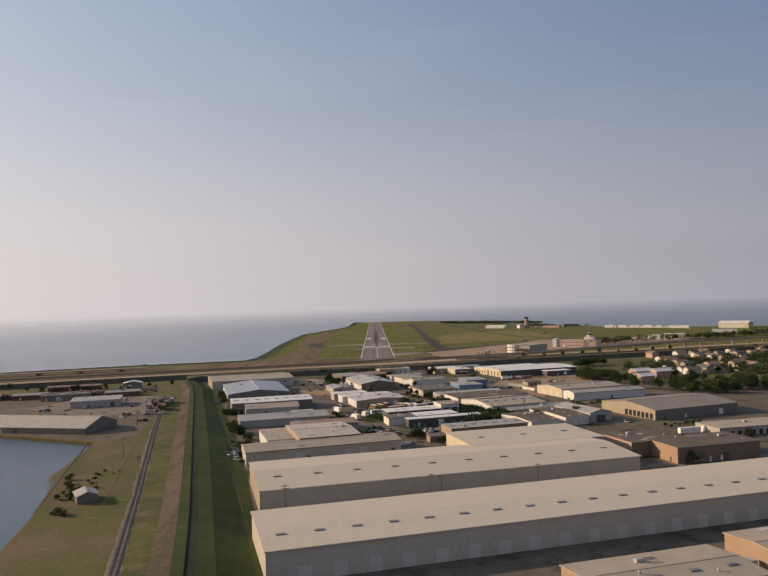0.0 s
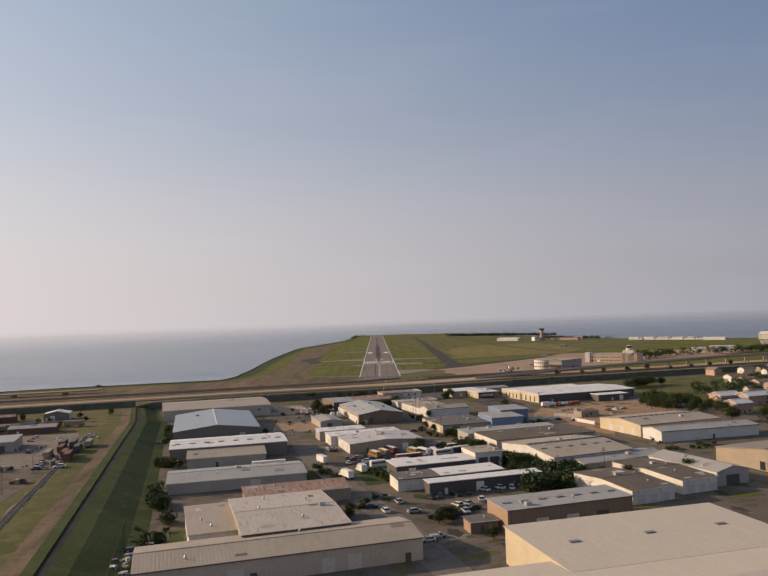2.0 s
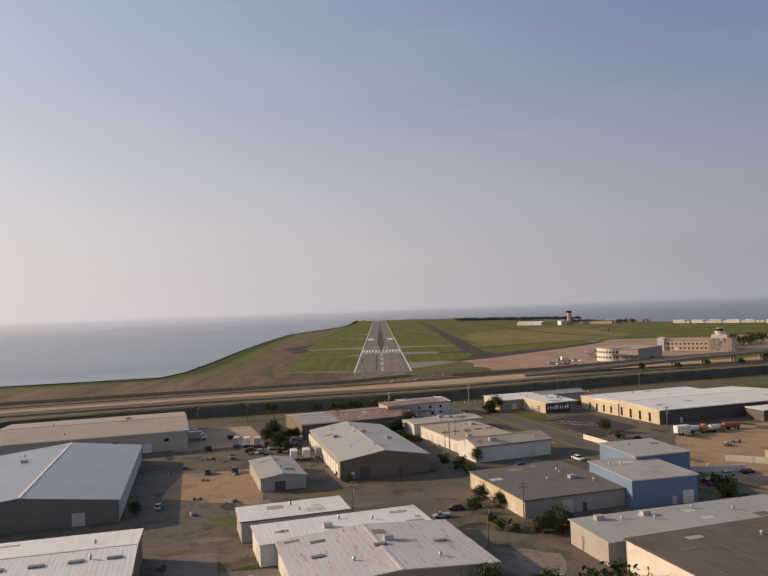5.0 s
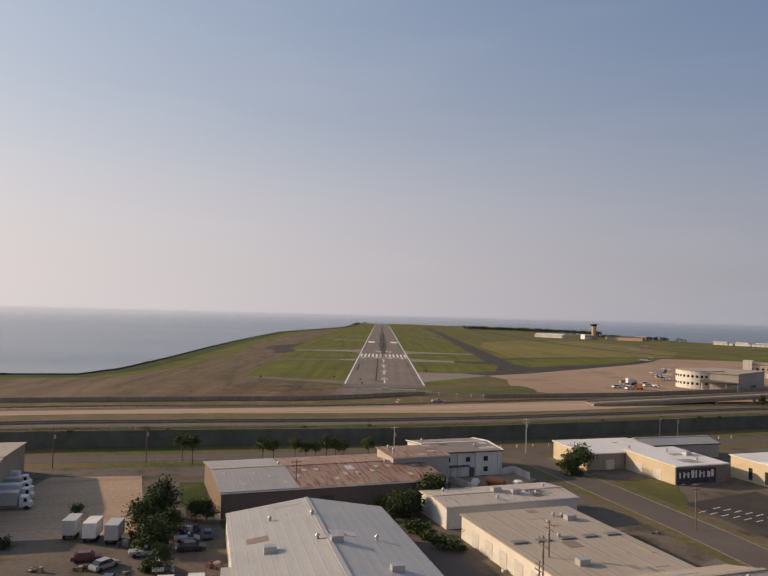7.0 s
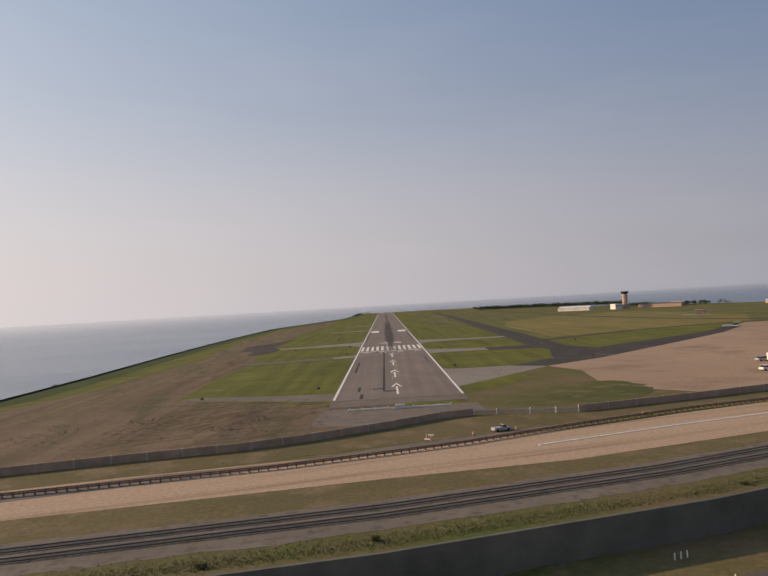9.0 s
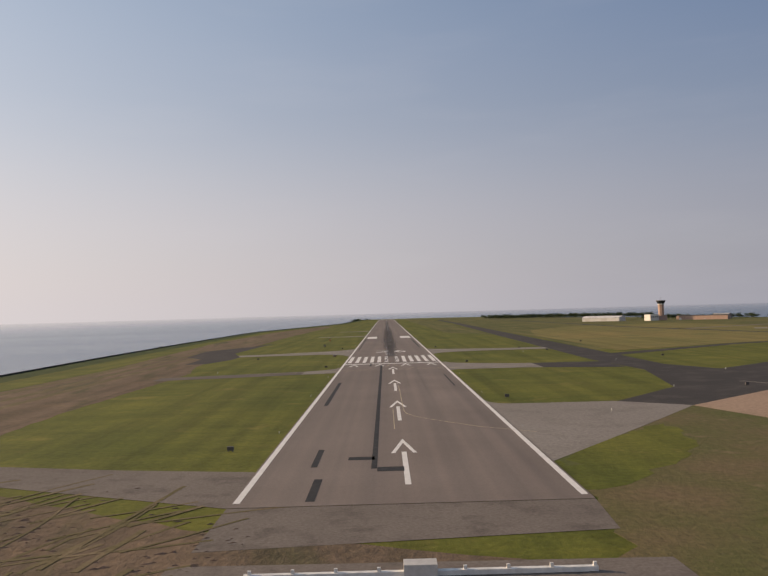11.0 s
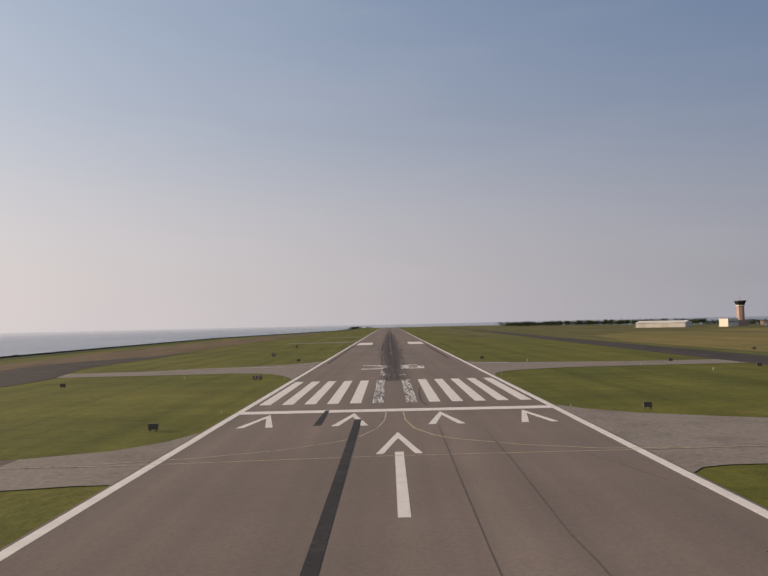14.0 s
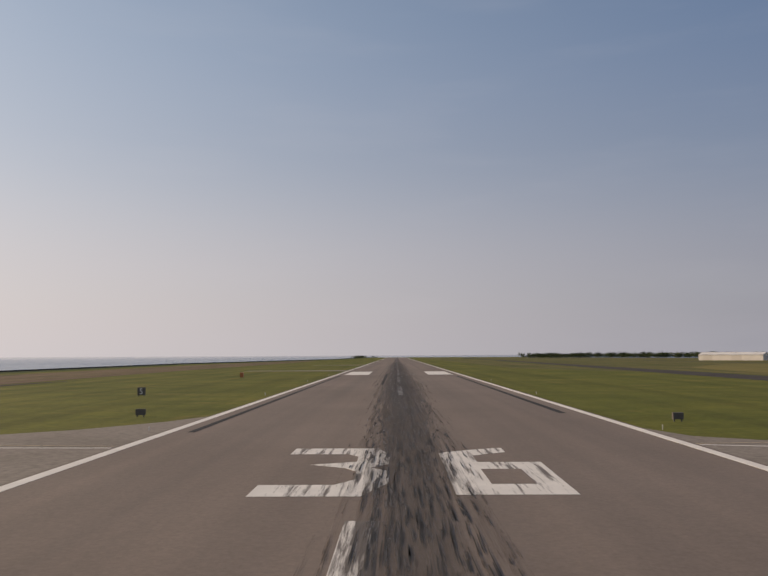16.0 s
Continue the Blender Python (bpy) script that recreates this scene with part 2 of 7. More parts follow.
def rubber_streaks():
    """Tyre rubber laid down in streaks over the touchdown zone; bare pavement shows between."""
    m, N, Lk, b = base_mat("tyre_rubber", 0.75)
    co = ground_coord(N, Lk)
    f = noise_node(N, Lk, co, 2.2, 6, 0.7, (1.0, 0.02, 1))
    a = ramp(N, Lk, f, [(0.40, (0.038, 0.036, 0.035)), (0.62, (0.120, 0.105, 0.095))])
    Lk.new(a, b.inputs["Base Color"])
    tr = N.new("ShaderNodeBsdfTransparent")
    mx = N.new("ShaderNodeMixShader")
    f2 = noise_node(N, Lk, co, 2.6, 6, 0.72, (1.0, 0.018, 1))
    sep = N.new("ShaderNodeSeparateXYZ")
    Lk.new(co, sep.inputs[0])
    ax = N.new("ShaderNodeMath")
    ax.operation = 'ABSOLUTE'
    Lk.new(sep.outputs[0], ax.inputs[0])
    side = N.new("ShaderNodeMapRange")
    side.inputs[1].default_value, side.inputs[2].default_value = 1.0, 5.6
    side.inputs[3].default_value, side.inputs[4].default_value = 0.20, -0.32
    Lk.new(ax.outputs[0], side.inputs[0])
    ends = ramp_y(N, Lk, sep.outputs[1])
    s1 = N.new("ShaderNodeMath")
    s1.operation = 'ADD'
    Lk.new(f2, s1.inputs[0])
    Lk.new(side.outputs[0], s1.inputs[1])
    s2 = N.new("ShaderNodeMath")
    s2.operation = 'ADD'
    Lk.new(s1.outputs[0], s2.inputs[0])
    Lk.new(ends, s2.inputs[1])
    soft = ramp(N, Lk, s2.outputs[0], [(0.37, (0, 0, 0)), (0.96, (0.44, 0.44, 0.44))])
    d1 = noise_node(N, Lk, co, 4.5, 3, 0.6, (1.0, 0.055, 1))
    s3 = N.new("ShaderNodeMath")
    s3.operation = 'MULTIPLY'
    Lk.new(ramp(N, Lk, d1, [(0.55, (0, 0, 0)), (0.62, (1, 1, 1))]), s3.inputs[0])
    Lk.new(ramp(N, Lk, s2.outputs[0], [(0.36, (0, 0, 0)), (0.56, (0.85, 0.85, 0.85))]), s3.inputs[1])
    both = N.new("ShaderNodeMath")
    both.operation = 'MAXIMUM'
    Lk.new(soft, both.inputs[0])
    Lk.new(s3.outputs[0], both.inputs[1])
    Lk.new(both.outputs[0], mx.inputs[0])
    Lk.new(tr.outputs[0], mx.inputs[1])
    Lk.new(b.outputs[0], mx.inputs[2])
    Lk.new(mx.outputs[0], N["Material Output"].inputs[0])


def ramp_y(N, Lk, y):
    """Rubber is thickest in the touchdown zone and thins out along the runway."""
    mr = N.new("ShaderNodeMapRange")
    mr.inputs[1].default_value, mr.inputs[2].default_value = 55, 1800
    Lk.new(y, mr.inputs[0])
    r = N.new("ShaderNodeValToRGB")
    els = r.color_ramp.elements
    while len(els) < 5:
        els.new(0.5)
    for e, (p, v) in zip(els, ((0.0, 0.26), (0.03, 0.42), (0.09, 0.60), (0.30, 0.56), (0.45, 0.34))):
        e.position, e.color = p, (v, v, v, 1)
    Lk.new(mr.outputs[0], r.inputs[0])
    o = N.new("ShaderNodeMath")
    o.operation = 'SUBTRACT'
    o.inputs[1].default_value = 0.42
    Lk.new(r.outputs[0], o.inputs[0])
    return o.outputs[0]


rubber_streaks()


def lake_mat():
    """Open lake: wind streaks of rippled and smooth water near the shore, calmer and smoother far out."""
    m, N, Lk, b = base_mat("lake_water", 0.4, spec=0.5)
    b.inputs["IOR"].default_value = 1.33
    co = ground_coord(N, Lk)
    f = noise_node(N, Lk, co, 0.25, 4, 0.6, (1, 2.2, 1, 20))
    f2 = noise_node(N, Lk, co, 0.0016, 5, 0.6, (0.5, 1.6, 1, 12))
    slick = noise_node(N, Lk, co, 0.0030, 6, 0.62, (0.32, 2.4, 1, 10))
    Lk.new(ramp(N, Lk, f2, [(0.3, (0.055, 0.095, 0.145)), (0.7, (0.115, 0.155, 0.20))]), b.inputs["Base Color"])
    far = N.new("ShaderNodeVectorMath")
    far.operation = 'LENGTH'
    Lk.new(co, far.inputs[0])
    out = N.new("ShaderNodeMapRange")
    out.inputs[1].default_value, out.inputs[2].default_value = 1200, 9500
    Lk.new(far.outputs["Value"], out.inputs[0])
    sep = N.new("ShaderNodeSeparateXYZ")
    Lk.new(co, sep.inputs[0])
    lee = N.new("ShaderNodeMapRange")
    lee.inputs[1].default_value, lee.inputs[2].default_value = 600, -1500
    Lk.new(sep.outputs[0], lee.inputs[0])
    wind = ramp(N, Lk, lee.outputs[0], [(0.0, (1, 1, 1)), (0.5, (0.85, 0.85, 0.85)), (1.0, (0.7, 0.7, 0.7))])
    rough = ramp(N, Lk, out.outputs[0], [(0.0, (0.24, 0.24, 0.24)), (0.35, (0.15, 0.15, 0.15)), (1.0, (0.06, 0.06, 0.06))])
    Lk.new(mixc(N, Lk, 1.0, rough, wind, 'MULTIPLY'), b.inputs["Roughness"])
    n = N.new("ShaderNodeBump")
    n.inputs["Distance"].default_value = 0.32
    ripple = mixc(N, Lk, 1.0, ramp(N, Lk, out.outputs[0], [(0.0, (0.75, 0.75, 0.75)), (0.35, (0.6, 0.6, 0.6)), (0.95, (0.08, 0.08, 0.08))]),
                  ramp(N, Lk, slick, [(0.42, (0.30, 0.30, 0.30)), (0.55, (1, 1, 1))]), 'MULTIPLY')
    Lk.new(mixc(N, Lk, 1.0, ripple, wind, 'MULTIPLY'), n.inputs["Strength"])
    Lk.new(f, n.inputs["Height"])
    Lk.new(n.outputs[0], b.inputs["Normal"])


lake_mat()


def still_water(name, col):
    """Murky still water with a film of scum."""
    m, N, Lk, b = base_mat(name, 0.75, spec=0.12)
    b.inputs["IOR"].default_value = 1.2
    co = ground_coord(N, Lk)
    f = noise_node(N, Lk, co, 0.05, 5, 0.65)
    Lk.new(ramp(N, Lk, f, [(0.35, tuple(0.75 * c for c in col)), (0.65, tuple(1.25 * c for c in col))]), b.inputs["Base Color"])
    bump(N, Lk, b, noise_node(N, Lk, co, 0.7, 3), 0.2, 0.1)


still_water("canal_water", (0.050, 0.047, 0.038))


def metal_sheet(name, col, rust=(0.24, 0.11, 0.06), amount=0.70, rough=0.55, rib=0.9, metal=0.0, dirt=0.8, axis=0):
    """Ribbed roof or wall sheeting: rib shading put into the colour, sheet to sheet tone, rain streaks and stains."""
    m, N, Lk, b = base_mat(name, rough, metal, 0.3)
    co = N.new("ShaderNodeTexCoord").outputs["Object"]
    f1 = noise_node(N, Lk, co, 0.12, 5, 0.6)
    f2 = noise_node(N, Lk, co, 0.5, 6, 0.7, (3.0, 0.35, 1.0) if axis == 0 else (0.35, 3.0, 1.0))
    f3 = noise_node(N, Lk, co, 3.5, 4, 0.7)
    sep = N.new("ShaderNodeSeparateXYZ")
    Lk.new(co, sep.inputs[0])
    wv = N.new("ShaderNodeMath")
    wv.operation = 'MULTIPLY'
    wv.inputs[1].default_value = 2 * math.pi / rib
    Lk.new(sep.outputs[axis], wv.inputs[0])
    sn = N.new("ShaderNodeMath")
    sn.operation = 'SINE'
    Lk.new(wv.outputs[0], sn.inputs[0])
    # troughs toned down as if shaded, plus a thin dark line on each crest
    rib_shade = ramp(N, Lk, sn.outputs[0], [(0.0, (0.93, 0.93, 0.93)), (0.9, (1.0, 1.0, 1.0)), (0.99, (0.80, 0.80, 0.80))])
    c = mixc(N, Lk, ramp(N, Lk, f1, [(0.3, (0, 0, 0)), (0.7, (1, 1, 1))]), tuple(dirt * v for v in col), col)
    c = mixc(N, Lk, ramp(N, Lk, f2, [(0.35, (0, 0, 0)), (0.75, (1, 1, 1))]), c, tuple(1.08 * v for v in col))
    c = mixc(N, Lk, ramp(N, Lk, f2, [(amount, (0, 0, 0)), (amount + 0.12, (1, 1, 1))]), c, rust)
    c = mixc(N, Lk, 1.0, c, rib_shade, 'MULTIPLY')
    c = mixc(N, Lk, 1.0, c, ramp(N, Lk, f3, [(0.3, (0.9, 0.9, 0.9)), (0.7, (1.08, 1.08, 1.08))]), 'MULTIPLY')
    Lk.new(c, b.inputs["Base Color"])
    bump(N, Lk, b, sn.outputs[0], 0.25, 0.03)
    return m


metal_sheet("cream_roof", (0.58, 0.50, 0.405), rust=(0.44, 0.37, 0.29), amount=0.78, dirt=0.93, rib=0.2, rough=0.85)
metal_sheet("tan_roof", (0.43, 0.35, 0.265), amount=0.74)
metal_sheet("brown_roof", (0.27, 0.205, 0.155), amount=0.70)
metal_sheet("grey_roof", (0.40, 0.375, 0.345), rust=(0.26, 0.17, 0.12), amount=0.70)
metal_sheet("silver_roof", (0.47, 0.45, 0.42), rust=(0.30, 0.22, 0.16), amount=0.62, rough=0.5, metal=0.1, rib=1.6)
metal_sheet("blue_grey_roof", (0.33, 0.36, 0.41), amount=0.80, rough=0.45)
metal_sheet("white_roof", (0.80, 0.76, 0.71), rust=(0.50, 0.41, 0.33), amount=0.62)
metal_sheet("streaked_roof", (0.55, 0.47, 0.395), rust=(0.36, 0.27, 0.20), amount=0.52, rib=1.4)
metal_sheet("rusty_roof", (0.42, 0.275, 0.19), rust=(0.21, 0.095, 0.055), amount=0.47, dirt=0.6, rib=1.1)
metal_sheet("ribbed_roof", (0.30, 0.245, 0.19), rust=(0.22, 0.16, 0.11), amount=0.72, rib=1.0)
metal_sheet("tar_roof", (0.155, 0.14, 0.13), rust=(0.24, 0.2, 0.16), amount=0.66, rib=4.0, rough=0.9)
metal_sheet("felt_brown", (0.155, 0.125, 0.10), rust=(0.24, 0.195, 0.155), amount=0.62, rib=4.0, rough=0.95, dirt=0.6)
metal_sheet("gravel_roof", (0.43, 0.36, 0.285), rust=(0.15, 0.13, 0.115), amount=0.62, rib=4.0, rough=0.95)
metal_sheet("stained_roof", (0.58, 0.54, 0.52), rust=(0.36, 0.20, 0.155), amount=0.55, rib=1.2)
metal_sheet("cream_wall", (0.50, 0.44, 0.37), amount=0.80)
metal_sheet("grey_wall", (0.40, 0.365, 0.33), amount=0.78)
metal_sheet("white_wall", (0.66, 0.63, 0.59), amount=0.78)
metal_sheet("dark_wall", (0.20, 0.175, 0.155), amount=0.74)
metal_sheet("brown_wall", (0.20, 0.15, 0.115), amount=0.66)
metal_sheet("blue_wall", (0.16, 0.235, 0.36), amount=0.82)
# yellow paint, also sunlight coloured onto end walls of grey and tan buildings
metal_sheet("yellow_and_sunlit_wall", (0.57, 0.475, 0.335), amount=0.80, rib=4)
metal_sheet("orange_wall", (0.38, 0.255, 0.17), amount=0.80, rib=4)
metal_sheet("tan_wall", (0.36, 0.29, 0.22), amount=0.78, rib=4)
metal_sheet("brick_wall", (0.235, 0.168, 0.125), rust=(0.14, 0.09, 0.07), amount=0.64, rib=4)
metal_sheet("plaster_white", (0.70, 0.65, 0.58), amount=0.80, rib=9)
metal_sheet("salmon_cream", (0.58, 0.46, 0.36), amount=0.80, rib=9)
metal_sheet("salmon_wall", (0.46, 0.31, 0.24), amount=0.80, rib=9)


def plain(name, col, rough=0.6, metal=0.0, spread=0.15, scale=1.2):
    m, N, Lk, b = base_mat(name, rough, metal)
    co = N.new("ShaderNodeTexCoord").outputs["Object"]
    f = noise_node(N, Lk, co, scale, 5, 0.65)
    Lk.new(ramp(N, Lk, f, [(0.3, tuple((1 - spread) * c for c in col)), (0.7, tuple((1 + spread) * c for c in col))]), b.inputs["Base Color"])
    return m


plain("trim_white", (0.70, 0.67, 0.62))
plain("door_paint", (0.52, 0.49, 0.45))
# dark doors and trim; also walls that stand for shaded openings
plain("dark_paint_and_shade", (0.09, 0.08, 0.075))
plain("window_glass", (0.03, 0.035, 0.04), 0.12)
plain("vent_metal", (0.42, 0.41, 0.40), 0.45, 0.4)
plain("skylight", (0.16, 0.15, 0.14), 0.3)
plain("concrete", (0.39, 0.32, 0.25), 0.9)
plain("wall_concrete", (0.30, 0.22, 0.16), 0.9, spread=0.25, scale=0.3)
plain("mossy_concrete", (0.115, 0.112, 0.092), 0.95, spread=0.3, scale=0.12)
plain("dark_stone", (0.055, 0.05, 0.046), 0.95, spread=0.4, scale=0.5)
plain("pole_wood", (0.16, 0.12, 0.09), 0.9, spread=0.3)
plain("steel_dark", (0.09, 0.085, 0.08), 0.6)
plain("galvanised", (0.42, 0.42, 0.41), 0.5, 0.5)
plain("rail_brown", (0.20, 0.125, 0.085), 0.8, spread=0.35, scale=2)
plain("rust_steel", (0.15, 0.075, 0.05), 0.85, spread=0.35, scale=2)
plain("mural_dark", (0.065, 0.045, 0.055), 0.8, spread=0.5, scale=0.8)
plain("bark", (0.10, 0.075, 0.055), 0.95, spread=0.3, scale=3)
plain("black_rubber", (0.02, 0.02, 0.02), 0.8)


# ---------- levels ----------
DITCH = [(20, -1300), (-65, -932), (-99, -795), (-161, -546), (-187, -468)]
DEEP = 5.0        # the town behind the floodwall lies this much below the airfield


BEND = [(-900, 0), (-300, 6), (-107, 9), (-60, 5), (-5, 0), (45, 0), (70, 2.5), (107, 5), (130, 7.5), (163, 10), (2400, 10)]


def lane(x, y0):
    """A place in the road and rail corridor, which bows gently; y0 is its offset at x = 0."""
    for (x0, d0), (x1, d1) in zip(BEND, BEND[1:]):
        if x <= x1:
            break
    return x, y0 + 0.3 * x + d0 + (d1 - d0) * (x - x0) / (x1 - x0)


def lanes(y0, start, end):
    xs = [start] + [x for x, _ in BEND if start < x < end] + [end]
    return [lane(x, y0) for x in xs]


def wall_y(x):
    return lane(x, -386)[1]


def wall_line(end, lift=0.0):
    return lanes(-386 + lift, -186, end)


def in_town(x, y):
    """Whether a place of the town's survey lies behind the floodwall and east of the ditch."""
    if y > -399.5 + 0.3 * x:
        return False
    for (x0, y0), (x1, y1) in zip(DITCH, DITCH[1:]):
        if y0 <= y <= y1:
            return x > x0 + (x1 - x0) * (y - y0) / (y1 - y0) + 1.5
    return x > -187


def swell(y):
    return 1.075 + 0.045 * min(max((y + 620) / 180, 0), 1)


def town(x, y):
    """From the town's survey grid to the plan of the airfield."""
    u = x * swell(y) * (1.02 if x < 0 else 1)
    return u, min(y + 14 + 0.085 * abs(x), wall_y(u) - 1.5)


def site(x, y, z=0.0):
    return (*town(x, y), z - DEEP) if in_town(x, y) else (x, y, z)


# ---------- building helpers ----------
def part(name, bm, material, parent, label=""):
    me = bpy.data.meshes.new(name)
    bm.normal_update()
    bm.to_mesh(me)
    bm.free()
    me.materials.append(MATS[material])
    ob = new(name, me)
    ob.parent = parent
    if parent is None:
        ob.scale = (UNIT, UNIT, UNIT)
    if label:
        tagged(ob, label)
    return ob


def placed(m):
    return Matrix.Scale(UNIT, 4) @ m


def thing(name, m, label, category, group="", kind="", grow=None):
    e = new(name)
    e.empty_display_size = 0.5
    k, turn = 1.0, m.to_3x3()
    spot = Vector(site(*m.translation))
    if grow and in_town(m.translation.x, m.translation.y):
        k = swell(m.translation.y)
        mid = turn @ Vector((grow[0] / 2, grow[1] / 2, 0))
        spot = Vector(site(*(m.translation + mid))) - mid * k
    m = Matrix.Translation(spot) @ turn.to_4x4() @ Matrix.Scale(k, 4)
    e.matrix_world = placed(m)
    return tagged(e, label, category, group, kind)


def prism(bm, pts, z0, z1):
    """A vertical prism over a plan outline (counter-clockwise)."""
    lo = [bm.verts.new((x, y, z0)) for x, y in pts]
    hi = [bm.verts.new((x, y, z1)) for x, y in pts]
    n = len(pts)
    bm.faces.new(hi)
    bm.faces.new(lo[::-1])
    for i in range(n):
        bm.faces.new((lo[i], lo[(i + 1) % n], hi[(i + 1) % n], hi[i]))


def block(bm, x0, y0, z0, x1, y1, z1):
    prism(bm, [(x0, y0), (x1, y0), (x1, y1), (x0, y1)], z0, z1)


def slab(bm, pts, off):
    """A plate: an outline in space, thickened by the vector off."""
    a = [bm.verts.new(p) for p in pts]
    c = [bm.verts.new(Vector(p) + Vector(off)) for p in pts]
    n = len(pts)
    bm.faces.new(a)
    bm.faces.new(c[::-1])
    for i in range(n):
        bm.faces.new((a[(i + 1) % n], a[i], c[i], c[(i + 1) % n]))
    bmesh.ops.recalc_face_normals(bm, faces=bm.faces)


def tube(bm, p, q, r0, r1=None, n=8):
    p, q = Vector(p), Vector(q)
    r1 = r0 if r1 is None else r1
    d = (q - p).normalized()
    a = d.cross(Vector((0, 0, 1)) if abs(d.z) < 0.9 else Vector((1, 0, 0))).normalized()
    b = d.cross(a)
    ra = [bm.verts.new(p + (a * math.cos(k) + b * math.sin(k)) * r0) for k in [2 * math.pi * i / n for i in range(n)]]
    rb = [bm.verts.new(q + (a * math.cos(k) + b * math.sin(k)) * r1) for k in [2 * math.pi * i / n for i in range(n)]]
    for i in range(n):
        bm.faces.new((ra[i], rb[i], rb[(i + 1) % n], ra[(i + 1) % n]))
    bm.faces.new(ra)
    bm.faces.new(rb[::-1])


NATURAL = ("verge_grass", "lush_grass", "patchy_grass", "dry_grass", "tan_field", "bare_earth", "sandy_lot", "yard", "meadow_grass", "gravel", "ballast", "airfield_grass")


def ragged(pts, amp, step, seed):
    """An outline with natural, uneven edges."""
    rnd = random.Random(seed)
    out = []
    for p, q in zip(pts, list(pts[1:]) + [pts[0]]):
        n = max(1, int(math.dist(p, q) / step))
        for k in range(n):
            u = k / n
            j = amp if k else amp * 0.3
            out.append((p[0] + (q[0] - p[0]) * u + rnd.uniform(-j, j), p[1] + (q[1] - p[1]) * u + rnd.uniform(-j, j)))
    return out


def sheet(name, pts, z, material, label, category="ground", kind="structure", thick=0.02, surveyed=True):
    bm = bmesh.new()
    if surveyed and 2 * sum(in_town(*p) for p in pts) >= len(pts):
        pts, z = [town(*p) for p in pts], z - DEEP
    if thick < 1 and material in NATURAL and "ditch" not in label:
        wild = "patch" in label
        pts = ragged(pts, 1.5 if wild else 0.55, 3 if wild else 5, len(label) + int(abs(pts[0][0])))
    prism(bm, pts, z - thick, z)
    bmesh.ops.recalc_face_normals(bm, faces=bm.faces)
    ob = part(name, bm, material, None)
    return tagged(ob, label, category, kind=kind)


def strip(line, w0, w1):
    """Outline of a band along a line: from w0 to w1 to the left of it."""
    lo, hi = [], []
    n = len(line)
    for i, p in enumerate(line):
        a = Vector(line[max(i - 1, 0)])
        b = Vector(line[min(i + 1, n - 1)])
        d = (b - a).normalized()
        s = Vector((-d.y, d.x))
        lo.append(tuple(Vector(p) + s * w0))
        hi.append(tuple(Vector(p) + s * w1))
    return lo + hi[::-1]


# ---------- the land ----------
SHORE = [(-900, -470), (-461, -318), (-332, -264), (-235, -240), (-176, -224), (-168, -180), (-170, -80), (-179, 100), (-185, 300), (-188, 658),
         (-150, 900), (-101, 1204), (-88, 1600), (-86, 1880), (-50, 1930), (120, 1960), (300, 1830), (413, 1300), (511, 900), (575, 700), (697, 520), (900, 430), (2400, 330)]
north = [(-900, -674), (-192, -461.6), *wall_line(2400)] + SHORE[::-1]
sheet("ground", north, 0.0, "airfield_grass", "level mown airfield grass beside the lake", thick=4)
west_land = [(-40, -1300), (18, -1300), (-67, -932), (-101, -795), (-163, -546), (-189, -468), (-189, -460.7), (-900, -674), (-900, -760),
             (-394, -685), (-217, -761), (-152, -793), (-134, -879), (-119, -931)]
sheet("ground", west_land, 0.0, "patchy_grass", "patchy green and dry grass beside a dock basin", thick=4)
GREEN_TOP, GREEN_FOOT = [(x + 1.6, y) for x, y in DITCH], [(55, -1300), (-46, -921), (-80, -776), (-151, -512), (-180, -444)]
east_land = [(55, -1300), (2400, -1300), *wall_line(2400)[:0:-1], (-182, wall_y(-182))] + GREEN_FOOT[:0:-1]
sheet("ground", east_land, -DEEP, "yard", "worn asphalt and gravel yards between warehouses", thick=4, surveyed=False)
bm = bmesh.new()
for k in range(4):
    (a0, a1), (b0, b1) = GREEN_TOP[k:k + 2], GREEN_FOOT[k:k + 2]
    n = 8
    for i in range(n):
        for j in range(4):
            def at(u, v):
                q = v * v * (3 - 2 * v)
                x0, y0 = a0[0] + (a1[0] - a0[0]) * u, a0[1] + (a1[1] - a0[1]) * u
                x1, y1 = b0[0] + (b1[0] - b0[0]) * u, b0[1] + (b1[1] - b0[1]) * u
                return bm.verts.new((x0 + (x1 - x0) * v, y0 + (y1 - y0) * v, 0.04 - (DEEP + 0.01) * q))
            bm.faces.new((at(i / n, j / 4), at((i + 1) / n, j / 4), at((i + 1) / n, (j + 1) / 4), at(i / n, (j + 1) / 4)))
bmesh.ops.remove_doubles(bm, verts=bm.verts, dist=0.01)
bmesh.ops.recalc_face_normals(bm, faces=bm.faces)
if sum(f.normal.z for f in bm.faces) < 0:
    bmesh.ops.reverse_faces(bm, faces=bm.faces)
tagged(part("ground", bm, "lush_grass", None), "deep green grass bank falling from the ditch", "ground", kind="structure")
sheet("ground", [(-187.2, -470), (-180, -444), (-181, -430), (-187.2, -430)], 0.02 - DEEP, "lush_grass", "grassy foot of the bank at the floodwall", surveyed=False)
bm = bmesh.new()
prism(bm, [(-26000, -7000), (20, -7000)] + DITCH + [(-188, -440), *wall_line(2400, 1.2), (26000, wall_y(2400) + 1.2), (26000, 26000), (-26000, 26000)], -6, -1.6)
